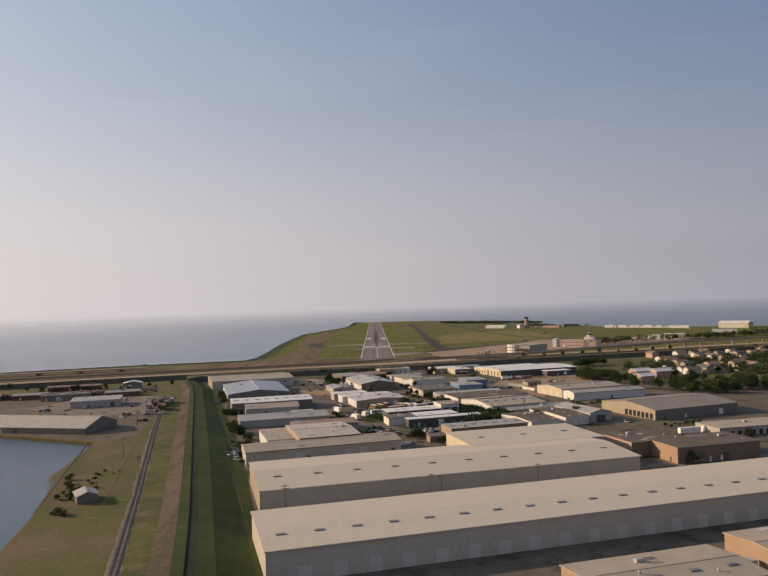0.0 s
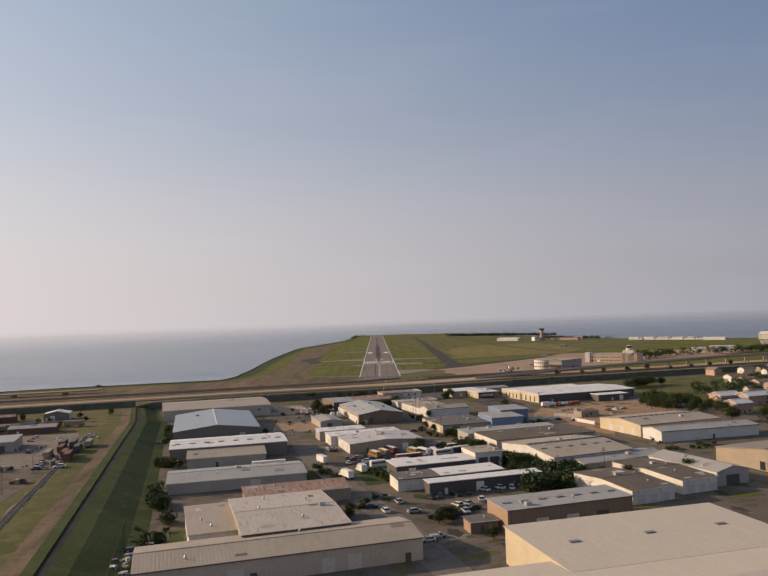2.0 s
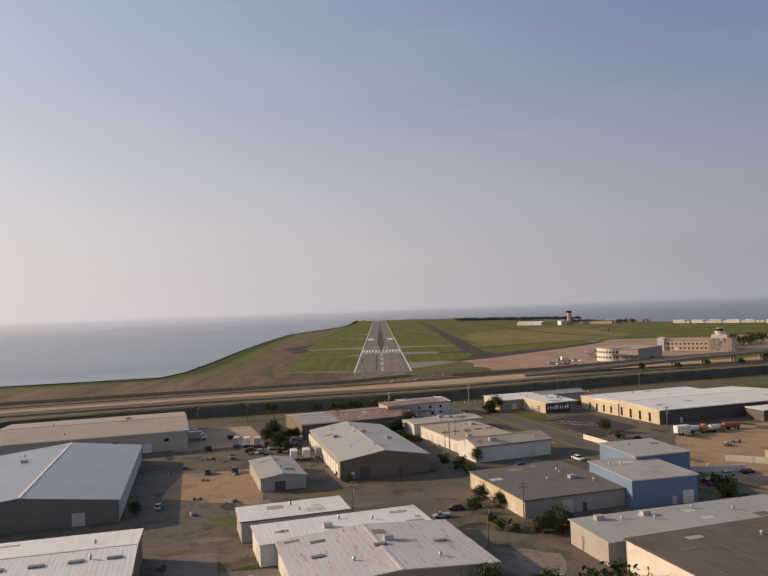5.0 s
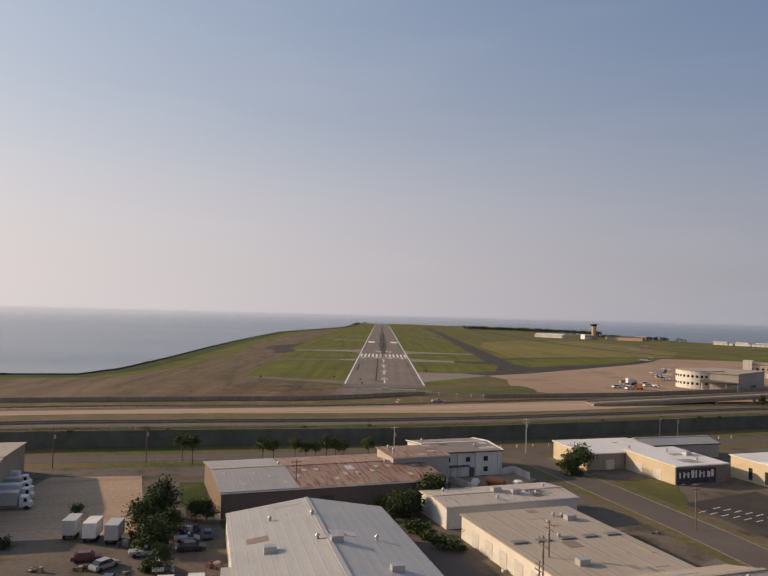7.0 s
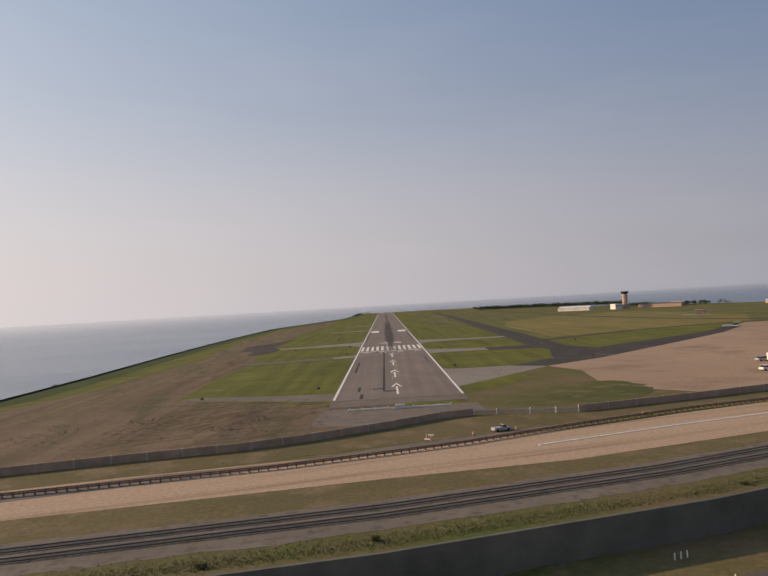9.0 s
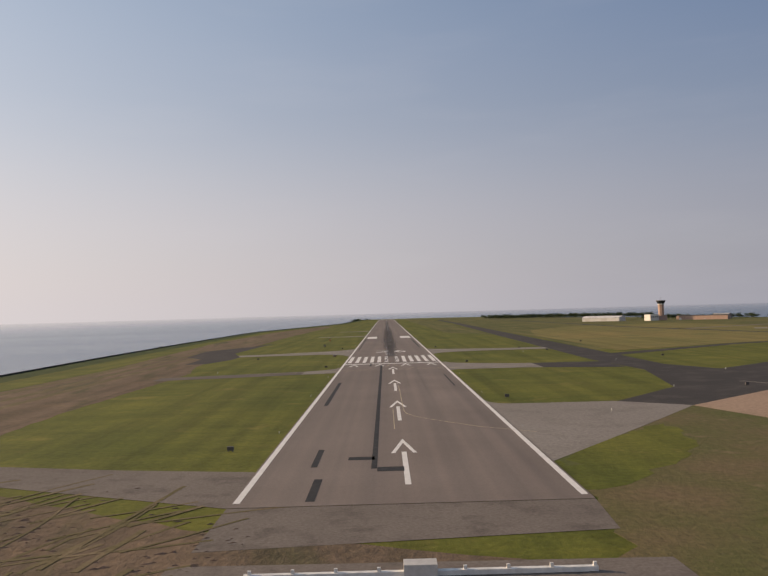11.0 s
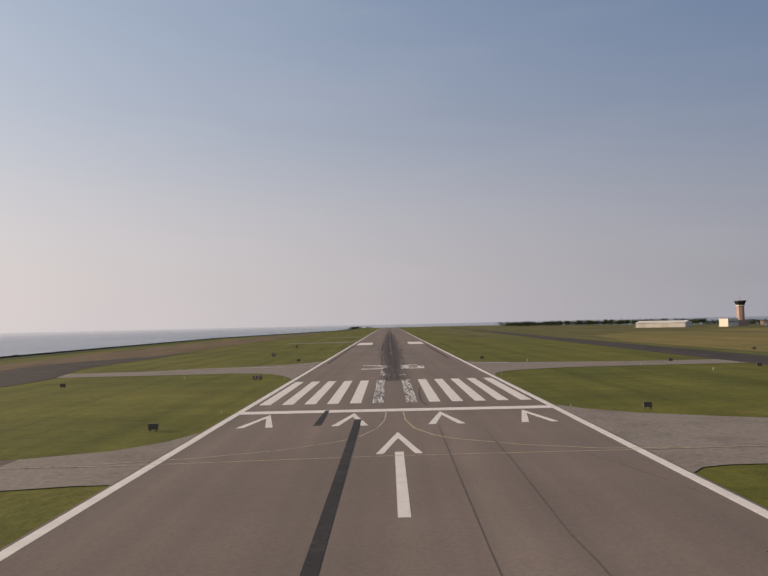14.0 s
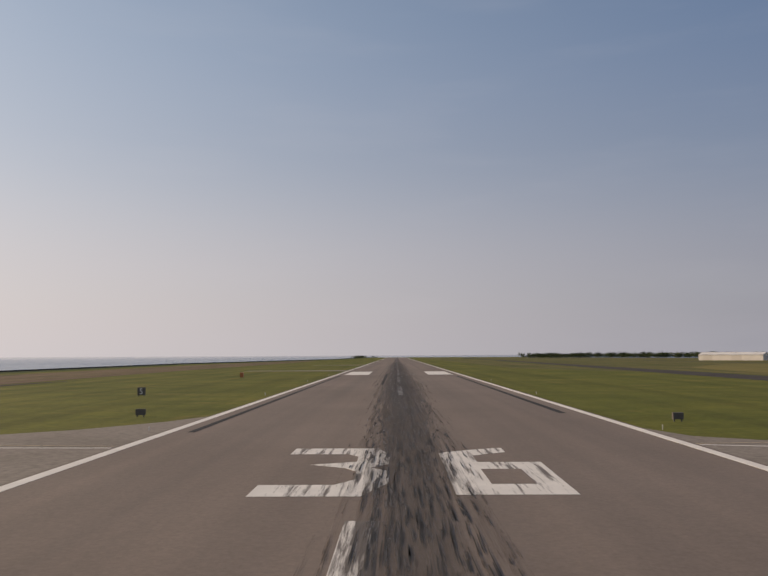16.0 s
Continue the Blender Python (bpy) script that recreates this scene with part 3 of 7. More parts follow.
bmesh.ops.recalc_face_normals(bm, faces=bm.faces)
tagged(part("water", bm, "lake_water", None), "calm grey-blue lake reaching to the horizon", "lake", kind="structure")
bm = bmesh.new()
prism(bm, strip(DITCH, -2.2, 3), -1.58, -0.35)
bmesh.ops.recalc_face_normals(bm, faces=bm.faces)
tagged(part("water", bm, "canal_water", None), "narrow dark drainage ditch beside a green strip", "ditch", kind="structure")


def wall_along(name, line, z0, z1, th, material, label):
    bm = bmesh.new()
    if in_town(*line[0]):
        line, z0, z1 = [town(*p) for p in line], z0 - DEEP, z1 - DEEP
    prism(bm, strip(line, -th / 2, th / 2), z0, z1)
    bmesh.ops.recalc_face_normals(bm, faces=bm.faces)
    return tagged(part(name, bm, material, None), label, "wall", kind="structure")


# corridor between canal and airfield
def cor(x, y0, slope=0.3):
    return (x, y0 + slope * x)


sheet("ground", [cor(-900, -399.7), (-192, -457), *wall_line(2400, 0.3), cor(2400, -318), cor(-900, -318)], 0.03, "dry_grass", "dry yellow-green grass along the railway")
sheet("ground", [(-460, -470), (-155, -372), cor(-60, -318), (100, -285), (228, -212), (127, -260), (85, -274), (62, -281), (48, -285), (35, -283), (20, -281), (11, -283), (-3, -293), (-21, -304), (-38, -312), (-65, -318), (-155, -343), (-460, -433)], 0.035, "dry_grass", "dry grass strip between floodwall and service road")
sheet("road", [*lanes(-346.5, -900, -5), lane(32, -351), lane(78, -352), lane(136, -349), *lanes(-349, 163, 700), *lanes(-322, -60, 700)[::-1], *lanes(-325, -900, -107)[::-1]], 0.06, "road_concrete", "pale concrete highway lanes with worn surface", "road")
sheet("ground", [cor(-900, -399.7), (-192, -457), *wall_line(600, 0.3), *lanes(-372, -300, 600)[::-1], cor(-900, -372)], 0.05, "patchy_grass", "weedy green railway bank")
sheet("ground", [*lanes(-376, -900, 400), *lanes(-360.5, -900, 400)[::-1]], 0.07, "ballast", "grey ballast bed of the railway")
# brown earth west of the runway
sheet("ground", [(-172, -352), (-60, -318), (-20, -300), (12, -280), (20, -262), (-26, -246), (-83, -213), (-87, -145), (-86, -64), (-86, -24), (-93, 8), (-100, 93), (-103, 178), (-105, 400), (-100, 700), (-97, 950), (-112, 960), (-140, 760), (-152, 620), (-155, 300), (-141, 100),
                 (-134, 20), (-137, -150), (-150, -226), (-200, -262), (-330, -300), (-460, -350), (-460, -440)], 0.03, "bare_earth", "brown bare earth field with faint furrows")
sheet("pavement", [(-104, 30), (-94, 33), (-87, 60), (-87, 82), (-99, 126), (-96, 270), (-103, 215), (-126, 160), (-121, 95), (-106, 71)], 0.072, "dark_asphalt", "dark broken asphalt remains in the brown field", "old pavement")
rl = random.Random(63)
for k, (x0, x1) in enumerate(((-128, -122), (-118, -113), (-110, -104))):
    line = [(x0 + (x1 - x0) * j / 8 + rl.uniform(-1.5, 1.5) - 8 * math.sin(j / 2.5), -240 + 118 * j) for j in range(9)]
    sheet("ground", strip(line, -1.6, 1.6), 0.05 + 0.004 * k, "dry_grass", "pale wheel track through the brown field")
sheet("ground", [(31, -271), (39, -247), (60, -227), (77, -224), (84, -240), (81, -255), (72, -267), (54, -274)], 0.05, "verge_grass", "green grass patch beside the apron")
sheet("ground", [(21, -233), (27, -212), (36, -198), (53, -184), (50, -205), (40, -220), (29, -232)], 0.05, "airfield_grass", "green grass patch beside the runway start")
sheet("ground", [(20, -262), (24, -283), (50, -290), (112, -266), (228, -214), (420, -130), (420, -100), (180, -190), (110, -130), (60, -165), (24, -215)], 0.03, "patchy_grass", "patchy green and brown grass by the floodwall")
sheet("ground", [(120, 50), (126, 288), (150, 420), (222, 538), (355, 568), (368, 247), (310, 128), (200, 90)], 0.03, "tan_field", "tan dry meadow between the taxiways")
sheet("ground", [(60, 420), (97, 330), (108, 900), (116, 1400), (80, 1850), (50, 1850)], 0.02, "meadow_grass", "dry mown meadow beside the runway")
sheet("ground", [(134, 1400), (119, 232), (112, 62), (160, 70), (245, 108), (330, 125), (480, 250), (600, 420), (500, 830), (400, 1240), (300, 1700), (150, 1850)], 0.02, "meadow_grass", "dry mown meadow beyond the taxiway")
# ---------- runway ----------
sheet("runway", [(-22.9, -238), (22.9, -238), (22.9, 1857), (-22.9, 1857)], 0.10, "runway_asphalt", "long grey asphalt runway with worn paving lanes", "runway")
sheet("taxiway", [(22.9, -44), (24.5, -42), (27, -41.2), (36, -41), (53, -41.5), (60, -43.5), (60, -19.5), (50, -18), (40, -13), (31, -8), (26, -3), (22.9, 3)], 0.07, "taxi_concrete", "pale concrete taxiway stub beside the runway", "taxiway")
sheet("taxiway", [(60, -43.5), (70, -47), (90, -52), (90, -22), (76, -20), (60, -19.5)], 0.068, "dark_asphalt", "dark asphalt end of a taxiway stub", "taxiway")
sheet("taxiway", [(22.9, 60), (24.5, 68), (29, 75), (35.5, 78.5), (45.5, 82), (60, 83), (92, 84), (92, 101), (64, 102), (44, 107), (31, 112), (25, 116), (22.9, 123)], 0.07, "taxi_concrete", "pale concrete taxiway stub beside the runway", "taxiway")
sheet("taxiway", [(-22.9, -17), (-25, -23.5), (-29, -28.5), (-36.4, -32), (-36.4, -46), (-30, -45), (-25.5, -44), (-22.9, -44)], 0.07, "taxi_concrete", "pale concrete taxiway stub beside the runway", "taxiway")
sheet("taxiway", [(-36.4, -32), (-52, -36), (-80, -42), (-92, -44), (-92, -57), (-66, -53), (-46, -48.5), (-36.4, -46)], 0.068, "asphalt", "weathered dark asphalt part of a stub", "taxiway")
sheet("taxiway", [(-22.9, 138), (-26, 131), (-32, 123), (-40, 117), (-57, 111), (-66, 104), (-92, 99), (-92, 84), (-50, 85), (-42, 85.5), (-35.5, 84), (-30.4, 79.5), (-26.9, 73.3), (-24.3, 66), (-22.9, 60)], 0.07, "taxi_concrete", "pale concrete taxiway stub beside the runway", "taxiway")
sheet("taxiway", [(-22.9, 566), (-60, 562), (-60, 552), (-22.9, 546)], 0.07, "taxi_concrete", "pale concrete taxiway stub beside the runway", "taxiway")
sheet("taxiway", [(-22.9, 390), (-70, 386), (-70, 376), (-22.9, 370)], 0.07, "taxi_concrete", "pale concrete taxiway stub beside the runway", "taxiway")
sheet("taxiway", [(22.9, -216), (48, -186), (69, -160), (54, -149), (36, -148.6), (29, -148.2), (25.5, -147.2), (23.6, -144.5), (22.9, -140.5)], 0.06, "taxi_concrete", "faded pale asphalt turn-off at the runway start", "taxiway")
sheet("taxiway", [(-22.9, -238), (-82, -214), (-78, -206), (-45, -214), (-22.9, -218)], 0.06, "old_asphalt", "faded asphalt shoulder at the runway start", "taxiway")
sheet("taxiway", [(54, -150), (69, -160), (103, -133), (146, -87), (223, -5), (268, 60), (258, 66), (218, 12), (171, -28), (138, -55), (118, -70), (108, -44), (111, 60), (114, 232), (129, 941), (133, 1400), (120, 1400), (116, 941), (95, 225),
                  (89, -10), (92, -66), (80, -122)], 0.05, "dark_asphalt", "dark resurfaced parallel taxiway with crumbling edges", "taxiway")
sheet("taxiway", [(108, 14), (195, 75), (245, 97), (330, 112), (330, 118), (245, 105), (195, 84), (108, 28)], 0.06, "dark_asphalt", "narrow dark taxiway across the meadow", "taxiway")
sheet("taxiway", [(232, 1400), (248, 889), (256, 467), (285, 239), (330, 112), (338, 118), (294, 242), (265, 470), (256, 889), (241, 1400)], 0.06, "dark_asphalt", "narrow dark taxiway across the meadow", "taxiway")
sheet("taxiway", [(268, 330), (420, 420), (600, 470), (600, 480), (418, 430), (264, 340)], 0.06, "old_asphalt", "thin grey service road across the meadow", "taxiway")
sheet("apron", [(69, -160), (77, -186), (72, -228), (80, -250), (92, -264), (128, -256), (228, -206), (330, -170), (560, 20), (520, 120), (400, 80), (290, 100), (223, -5), (146, -87), (103, -133)], 0.045, "apron_concrete", "wide brown-grey concrete parking apron", "apron")
for line in ([(-44, 109.6), (-23.1, 109.2)], [(23.1, 110.2), (34, 107.6)]):
    sheet("taxiway_line", strip(line, -0.14, 0.14), 0.084, "white_paint", "thin white painted line across the taxiway stub", "painted line")
sheet("taxiway", strip([(104, -112), (119, -140), (123, -175), (126, -210)], -0.35, 0.35), 0.07, "taxi_concrete", "pale painted line across the apron", "taxiway")
sheet("pavement", [(-22.9, -254), (22, -250), (22.9, -238), (-22.9, -238)], 0.05, "old_asphalt", "faded blast pad before the runway", "blast pad")


def mark(pts, material="white_paint", label="", z=0.112):
    bm = bmesh.new()
    prism(bm, pts, z - 0.01, z)
    bmesh.ops.recalc_face_normals(bm, faces=bm.faces)
    return tagged(part("runway_marking", bm, material, None), label, "runway marking", kind="structure")


def rect(x0, y0, x1, y1):
    return [(x0, y0), (x1, y0), (x1, y1), (x0, y1)]


mark(rect(-22.6, -236, -21.7, 1850), label="white painted side line along the runway")
mark(rect(21.7, -236, 22.6, 1850), label="white painted side line along the runway")
mark(rect(-21.7, -1.5, 21.7, 1.5), label="white painted bar across the runway threshold")
S = 1.7526
for k in range(6):
    for s in (-1, 1):
        x = s * (1.0 + 2 * k) * S + s * 0.5 * S - (s * 0.5 * S if k < 0 else 0)
        mat = "worn_white_paint" if k == 0 else "white_paint"
        mark(rect(x - S / 2, 9.4, x + S / 2, 53.0), mat, "white threshold stripe, scuffed by tyres" if k == 0 else "white painted threshold stripe")
for s in (-1, 1):
    mark(rect(s * 15.1 - 4.4, 308, s * 15.1 + 4.4, 356), label="broad white aiming point block")
# arrows towards the threshold
for y in (-20.2, -78.1, -136.0, -193.4):
    for s in (-1, 1):
        mark([(0, y), (s * 2.2, y - 13.2), (s * 1.5, y - 13.2), (0, y - 4.2)] if s > 0 else [(0, y), (0, y - 4.2), (-1.5, y - 13.2), (-2.2, y - 13.2)], label="white painted arrow head")
    mark(rect(-0.42, y - 35, 0.42, y - 12.2), label="white painted arrow shaft")
for x in (-17.2, -5.7, 6.0, 17.2):
    mark([(x, -2.6), (x - 2.25, -14.6), (x - 1.35, -14.6), (x, -6.2)], label="white painted chevron before the threshold bar")
    mark([(x, -2.6), (x, -6.2), (x + 1.35, -14.6), (x + 2.25, -14.6)], label="white painted chevron before the threshold bar")
# letter and number of the runway
mark([(-3.1, 66.5), (3.2, 66.5), (3.2, 69.4), (-1.5, 69.4), (-1.5, 84.5), (-3.0, 84.5)], "streaked_white_paint", "white letter L painted on the runway, streaked by tyres")
mark([(-8.4, 89.8), (-2.6, 89.8), (-1.2, 93.6), (-1.2, 97.6), (-2.4, 99.0), (-1.2, 100.6), (-1.2, 105.0), (-2.2, 108.2), (-8.4, 108.2), (-8.4, 105.1), (-4.2, 105.1), (-3.4, 103.8), (-3.4, 101.4), (-6.4, 100.2),
      (-4.0, 98.8), (-3.2, 97.4), (-3.2, 94.6), (-4.2, 93.0), (-8.4, 93.0)], "worn_white_paint", "white numeral 3 painted on the runway, streaked by tyres")
mark([(2.3, 90.2), (8.6, 90.2), (8.8, 101.2), (4.6, 101.2), (4.6, 104.2), (7.2, 106.0), (7.2, 108.4), (5.0, 107.4), (2.3, 105.6)], "worn_white_paint", "white numeral 6 painted on the runway, streaked by tyres")
mark(rect(4.5, 93.2, 7.0, 98.3), "runway_asphalt", "bare centre of the painted numeral 6", z=0.122)
for y in range(180, 1800, 61):
    mark(rect(-0.45, y, 0.45, y + 36), "worn_white_paint", "worn white centre line dash")
for s in (-1, 1):
    mark(rect(s * 12.8 - 3.0, 1780, s * 12.8 + 3.0, 1826), label="white painted stripes at the far threshold")
# tyre rubber
bm = bmesh.new()
prism(bm, rect(-6.5, 50, 6.5, 1500), 0.129, 0.130)
ob = tagged(part("runway_marking", bm, "tyre_rubber", None), "black tyre rubber streaked down the middle", "rubber marks", kind="structure")
# single tyre skids, short and tapered, thickest between the numerals
rk = random.Random(57)
bm = bmesh.new()
for k in range(1150):
    y = 55 + 300 * rk.random() ** 1.2
    x = rk.gauss(0.3, 1.65)
    if abs(x) > 4.6:
        continue
    lng, w = rk.uniform(0.8, 4.5), rk.uniform(0.015, 0.055)
    d = rk.gauss(0, 0.012)
    bm.faces.new([bm.verts.new(p) for p in ((x, y, 0.1335), (x + w, y + lng * 0.3, 0.1335), (x + d * lng + w * 0.4, y + lng, 0.1335), (x + d * lng - w * 0.4, y + lng, 0.1335), (x - w, y + lng * 0.3, 0.1335))])
for k in range(360):
    x, y = rk.choice((-1, 1)) * rk.uniform(1.7, 3.5), rk.uniform(9, 54)
    lng, w = rk.uniform(0.8, 4.0), rk.uniform(0.02, 0.07)
    bm.faces.new([bm.verts.new(p) for p in ((x, y, 0.1335), (x + w, y + lng * 0.3, 0.1335), (x, y + lng, 0.1335), (x - w, y + lng * 0.3, 0.1335))])
tagged(part("tyre_skids", bm, "rubber_black", None), "short black tyre skids over numerals and stripes", "rubber marks", kind="stuff")
for pts in (rect(-19.1, -143, -18.0, -84), rect(18.5, -102, 19.0, -63), rect(-5.35, -218, -4.45, -9), rect(-14.8, -216, -13.8, -202), rect(-9.2, -211.5, -4.9, -209.0),
            rect(-4.4, -220, -0.3, -217), rect(18.9, 140, 19.8, 290), rect(-4.5, 225, -3.8, 315), [(-10.2, -14), (-9.2, -14), (-9.4, 1.0), (-10.0, 1.0)],
            rect(-20.3, 120, -19.6, 300), rect(-13.4, -236, -12.2, -224)):
    mark(pts, "rubber_black", "dark sealed crack or tyre mark on the runway", z=0.118)
mark(strip([(4.6, 5), (4.15, 10), (4.1, 16), (4.3, 24), (4.8, 34)], -0.14, 0.14), "tyre_mark", "curved dark tyre mark on the runway", z=0.118)
for line in ([(9.4, -110), (9.5, -64), (9.3, -59), (9.8, -39), (9.9, -20)], [(4.4, -100), (4.4, -62), (4.6, -40), (4.9, -16)], [(16.8, -34), (19.0, -42.4), (20.8, -51)]):
    mark(strip(line, -0.035, 0.035), "faint_crack", "thin dark crack in the runway asphalt", z=0.118)
# yellow lead-in lines
for line in ([(1.1, -97), (1.2, -133), (1.2, -149), (1.35, -156), (1.8, -160.5), (3.1, -164.5), (6, -169.5), (16, -182), (26, -190)], [(-1.3, -152), (-1.3, -166), (-1.3, -182)],
             [(-1.3, 0), (-1.5, -10.3), (-2.4, -17.4), (-4.1, -22.7), (-6.2, -25.9), (-12, -30.5), (-19, -33.5), (-27, -35.5)], [(1.0, 0), (1.1, -10.4), (2.0, -17.4), (3.9, -22.8), (6.0, -25.6), (12, -29.8), (19.1, -32.8), (27, -33.4)], [(-70, 108), (-32.8, 110.8), (-23.2, 110)], [(23, 110.6), (29, 111.2), (70, 93)], [(-60, -37), (-24, -36.4), (-1.4, -34.4), (22, -33.9), (60, -32)]):
    bm = bmesh.new()
    prism(bm, strip(line, -0.07, 0.07), 0.105, 0.116)
    bmesh.ops.recalc_face_normals(bm, faces=bm.faces)
    tagged(part("runway_marking", bm, "yellow_paint", None), "thin yellow lead-in line", "runway marking", kind="structure")

# ---------- buildings ----------
def wall_part(par, outline, normal, mat, th=0.3, label="", name="wall"):
    bm = bmesh.new()
    slab(bm, outline, Vector(normal) * -th)
    return part(name, bm, mat, par, label)


def building(label, A, L, D, h, ang, roof, rise, wall, rmat, doors=(), skylights=0, vents=0, over=0.35, name="warehouse", category="warehouse", windows=(), side_wall=None, ridge_vents=0):
    """A shed or warehouse. A: plan corner nearest the south-west; L along its front, D its depth; roof: ridge along the front (x), along the depth (y), flat or one slope."""
    e = thing(name, pose(A[0], A[1], 0, 0, 0, ang), label, category, "industrial buildings", grow=(L, D))
    # side walls often lighter and warmer than the front: sunlight put into their colour
    sw = side_wall or wall
    top = h + rise
    z = -0.1
    if roof == "x":
        gl = [(0, 0, z), (0, D, z), (0, D, h), (0, D / 2, top), (0, 0, h)]
        wall_part(e, gl, (-1, 0, 0), sw)
        wall_part(e, [(L, y, zz) for _, y, zz in gl][::-1], (1, 0, 0), sw)
        wall_part(e, [(0.3, 0, z), (L - 0.3, 0, z), (L - 0.3, 0, h), (0.3, 0, h)], (0, -1, 0), wall)
        wall_part(e, [(0.3, D, z), (0.3, D, h), (L - 0.3, D, h), (L - 0.3, D, z)], (0, 1, 0), wall)
        s = rise / (D / 2)
        for y0, y1, z0, z1 in ((-over, D / 2, h - over * s, top), (D / 2, D + over, top, h - over * s)):
            bm = bmesh.new()
            slab(bm, [(-over, y0, z0 + 0.02), (L + over, y0, z0 + 0.02), (L + over, y1, z1 + 0.02), (-over, y1, z1 + 0.02)], (0, 0, 0.22))
            part("roof", bm, rmat, e)
        bm = bmesh.new()
        slab(bm, [(-over, D / 2 - 0.35, top + 0.22), (L + over, D / 2 - 0.35, top + 0.22), (L + over, D / 2 + 0.35, top + 0.22), (-over, D / 2 + 0.35, top + 0.22)], (0, 0, 0.1))
        if rmat != "cream_roof":
            part("ridge_cap", bm, "trim_white" if name == "office_building" and rmat == "ribbed_roof" else rmat, e)
        else:
            bm.free()
    elif roof == "y":
        gf = [(0, 0, z), (L, 0, z), (L, 0, h), (L / 2, 0, top), (0, 0, h)]
        wall_part(e, gf, (0, -1, 0), wall)
        wall_part(e, [(x, D, zz) for x, _, zz in gf][::-1], (0, 1, 0), wall)
        wall_part(e, [(0, 0.3, z), (0, 0.3, h), (0, D - 0.3, h), (0, D - 0.3, z)], (-1, 0, 0), sw)
        wall_part(e, [(L, 0.3, z), (L, D - 0.3, z), (L, D - 0.3, h), (L, 0.3, h)], (1, 0, 0), sw)
        s = rise / (L / 2)
        for x0, x1, z0, z1 in ((-over, L / 2, h - over * s, top), (L / 2, L + over, top, h - over * s)):
            bm = bmesh.new()
            slab(bm, [(x0, -over, z0 + 0.02), (x1, -over, z1 + 0.02), (x1, D + over, z1 + 0.02), (x0, D + over, z0 + 0.02)], (0, 0, 0.22))
            part("roof", bm, rmat, e)
        bm = bmesh.new()
        slab(bm, [(L / 2 - 0.35, -over, top + 0.22), (L / 2 + 0.35, -over, top + 0.22), (L / 2 + 0.35, D + over, top + 0.22), (L / 2 - 0.35, D + over, top + 0.22)], (0, 0, 0.1))
        part("ridge_cap", bm, "trim_white" if rmat == "blue_grey_roof" else rmat, e)
    else:
        for pts, nrm, mm in (([(0, 0, z), (L, 0, z), (L, 0, h), (0, 0, h)], (0, -1, 0), wall), ([(0, D, z), (0, D, top), (L, D, top), (L, D, z)], (0, 1, 0), wall),
                             ([(0, 0.3, z), (0, 0.3, h), (0, D - 0.3, top), (0, D - 0.3, z)], (-1, 0, 0), sw), ([(L, 0.3, z), (L, D - 0.3, z), (L, D - 0.3, top), (L, 0.3, h)], (1, 0, 0), sw)):
            wall_part(e, pts, nrm, mm)
        bm = bmesh.new()
        slab(bm, [(-over, -over, h + 0.02), (L + over, -over, h + 0.02), (L + over, D + over, top + 0.02), (-over, D + over, top + 0.02)], (0, 0, 0.2))
        part("roof", bm, rmat, e)

    def roof_z(x, y):
        if roof == "x":
            return h + rise * (1 - abs(y - D / 2) / (D / 2)) + 0.24
        if roof == "y":
            return h + rise * (1 - abs(x - L / 2) / (L / 2)) + 0.24
        return h + rise * y / D + 0.22

    for side, u, w, dh, dm in doors:
        bm = bmesh.new()
        if side == "s":
            block(bm, u, -0.06, 0, u + w, 0.02, dh)
        elif side == "w":
            block(bm, -0.06, u, 0, 0.02, u + w, dh)
        else:
            block(bm, L - 0.02, u, 0, L + 0.06, u + w, dh)
        part("roller_door" if w > 1.6 else "door", bm, dm, e)
    for side, u, zz, w, wh in windows:
        bm = bmesh.new()
        if side == "s":
            block(bm, u, -0.05, zz, u + w, 0.02, zz + wh)
        else:
            block(bm, -0.05, u, zz, 0.02, u + w, zz + wh)
        part("window", bm, "window_glass", e)
    for k in range(skylights):
        x = L * (k + 0.5) / skylights
        y = D * 0.5 if roof != "x" else D * 0.30
        zz = roof_z(x, y)
        bm = bmesh.new()
        block(bm, x - 1.3, y - 0.6, zz - 0.3, x + 1.3, y + 0.6, zz + 0.25)
        part("roof_hatch", bm, "skylight", e, "dark raised roof hatch")
    rnd = random.Random(int(abs(A[0] * 7 + A[1])))
    for k in range(vents):
        x, y = rnd.uniform(0.1, 0.9) * L, rnd.uniform(0.15, 0.85) * D
        zz = roof_z(x, y)
        bm = bmesh.new()
        if k % 3 == 2:
            block(bm, x - 0.9, y - 0.7, zz - 0.3, x + 0.9, y + 0.7, zz + 0.9)
            part("air_unit", bm, "vent_metal", e)
        else:
            tube(bm, (x, y, zz - 0.4), (x, y, zz + 0.55), 0.22, n=8)
            tube(bm, (x, y, zz + 0.5), (x, y, zz + 0.85), 0.42, 0.12, n=8)
            part("roof_vent", bm, "vent_metal", e)
    for k in range(ridge_vents):
        u = (k + 0.5) / ridge_vents
        bm = bmesh.new()
        if roof == "y":
            block(bm, L / 2 - 0.7, u * D - 1.0, top + 0.2, L / 2 + 0.7, u * D + 1.0, top + 0.6)
        else:
            block(bm, u * L - 1.0, D / 2 - 0.7, top + 0.2, u * L + 1.0, D / 2 + 0.7, top + 0.6)
        part("ridge_vent", bm, "skylight", e)
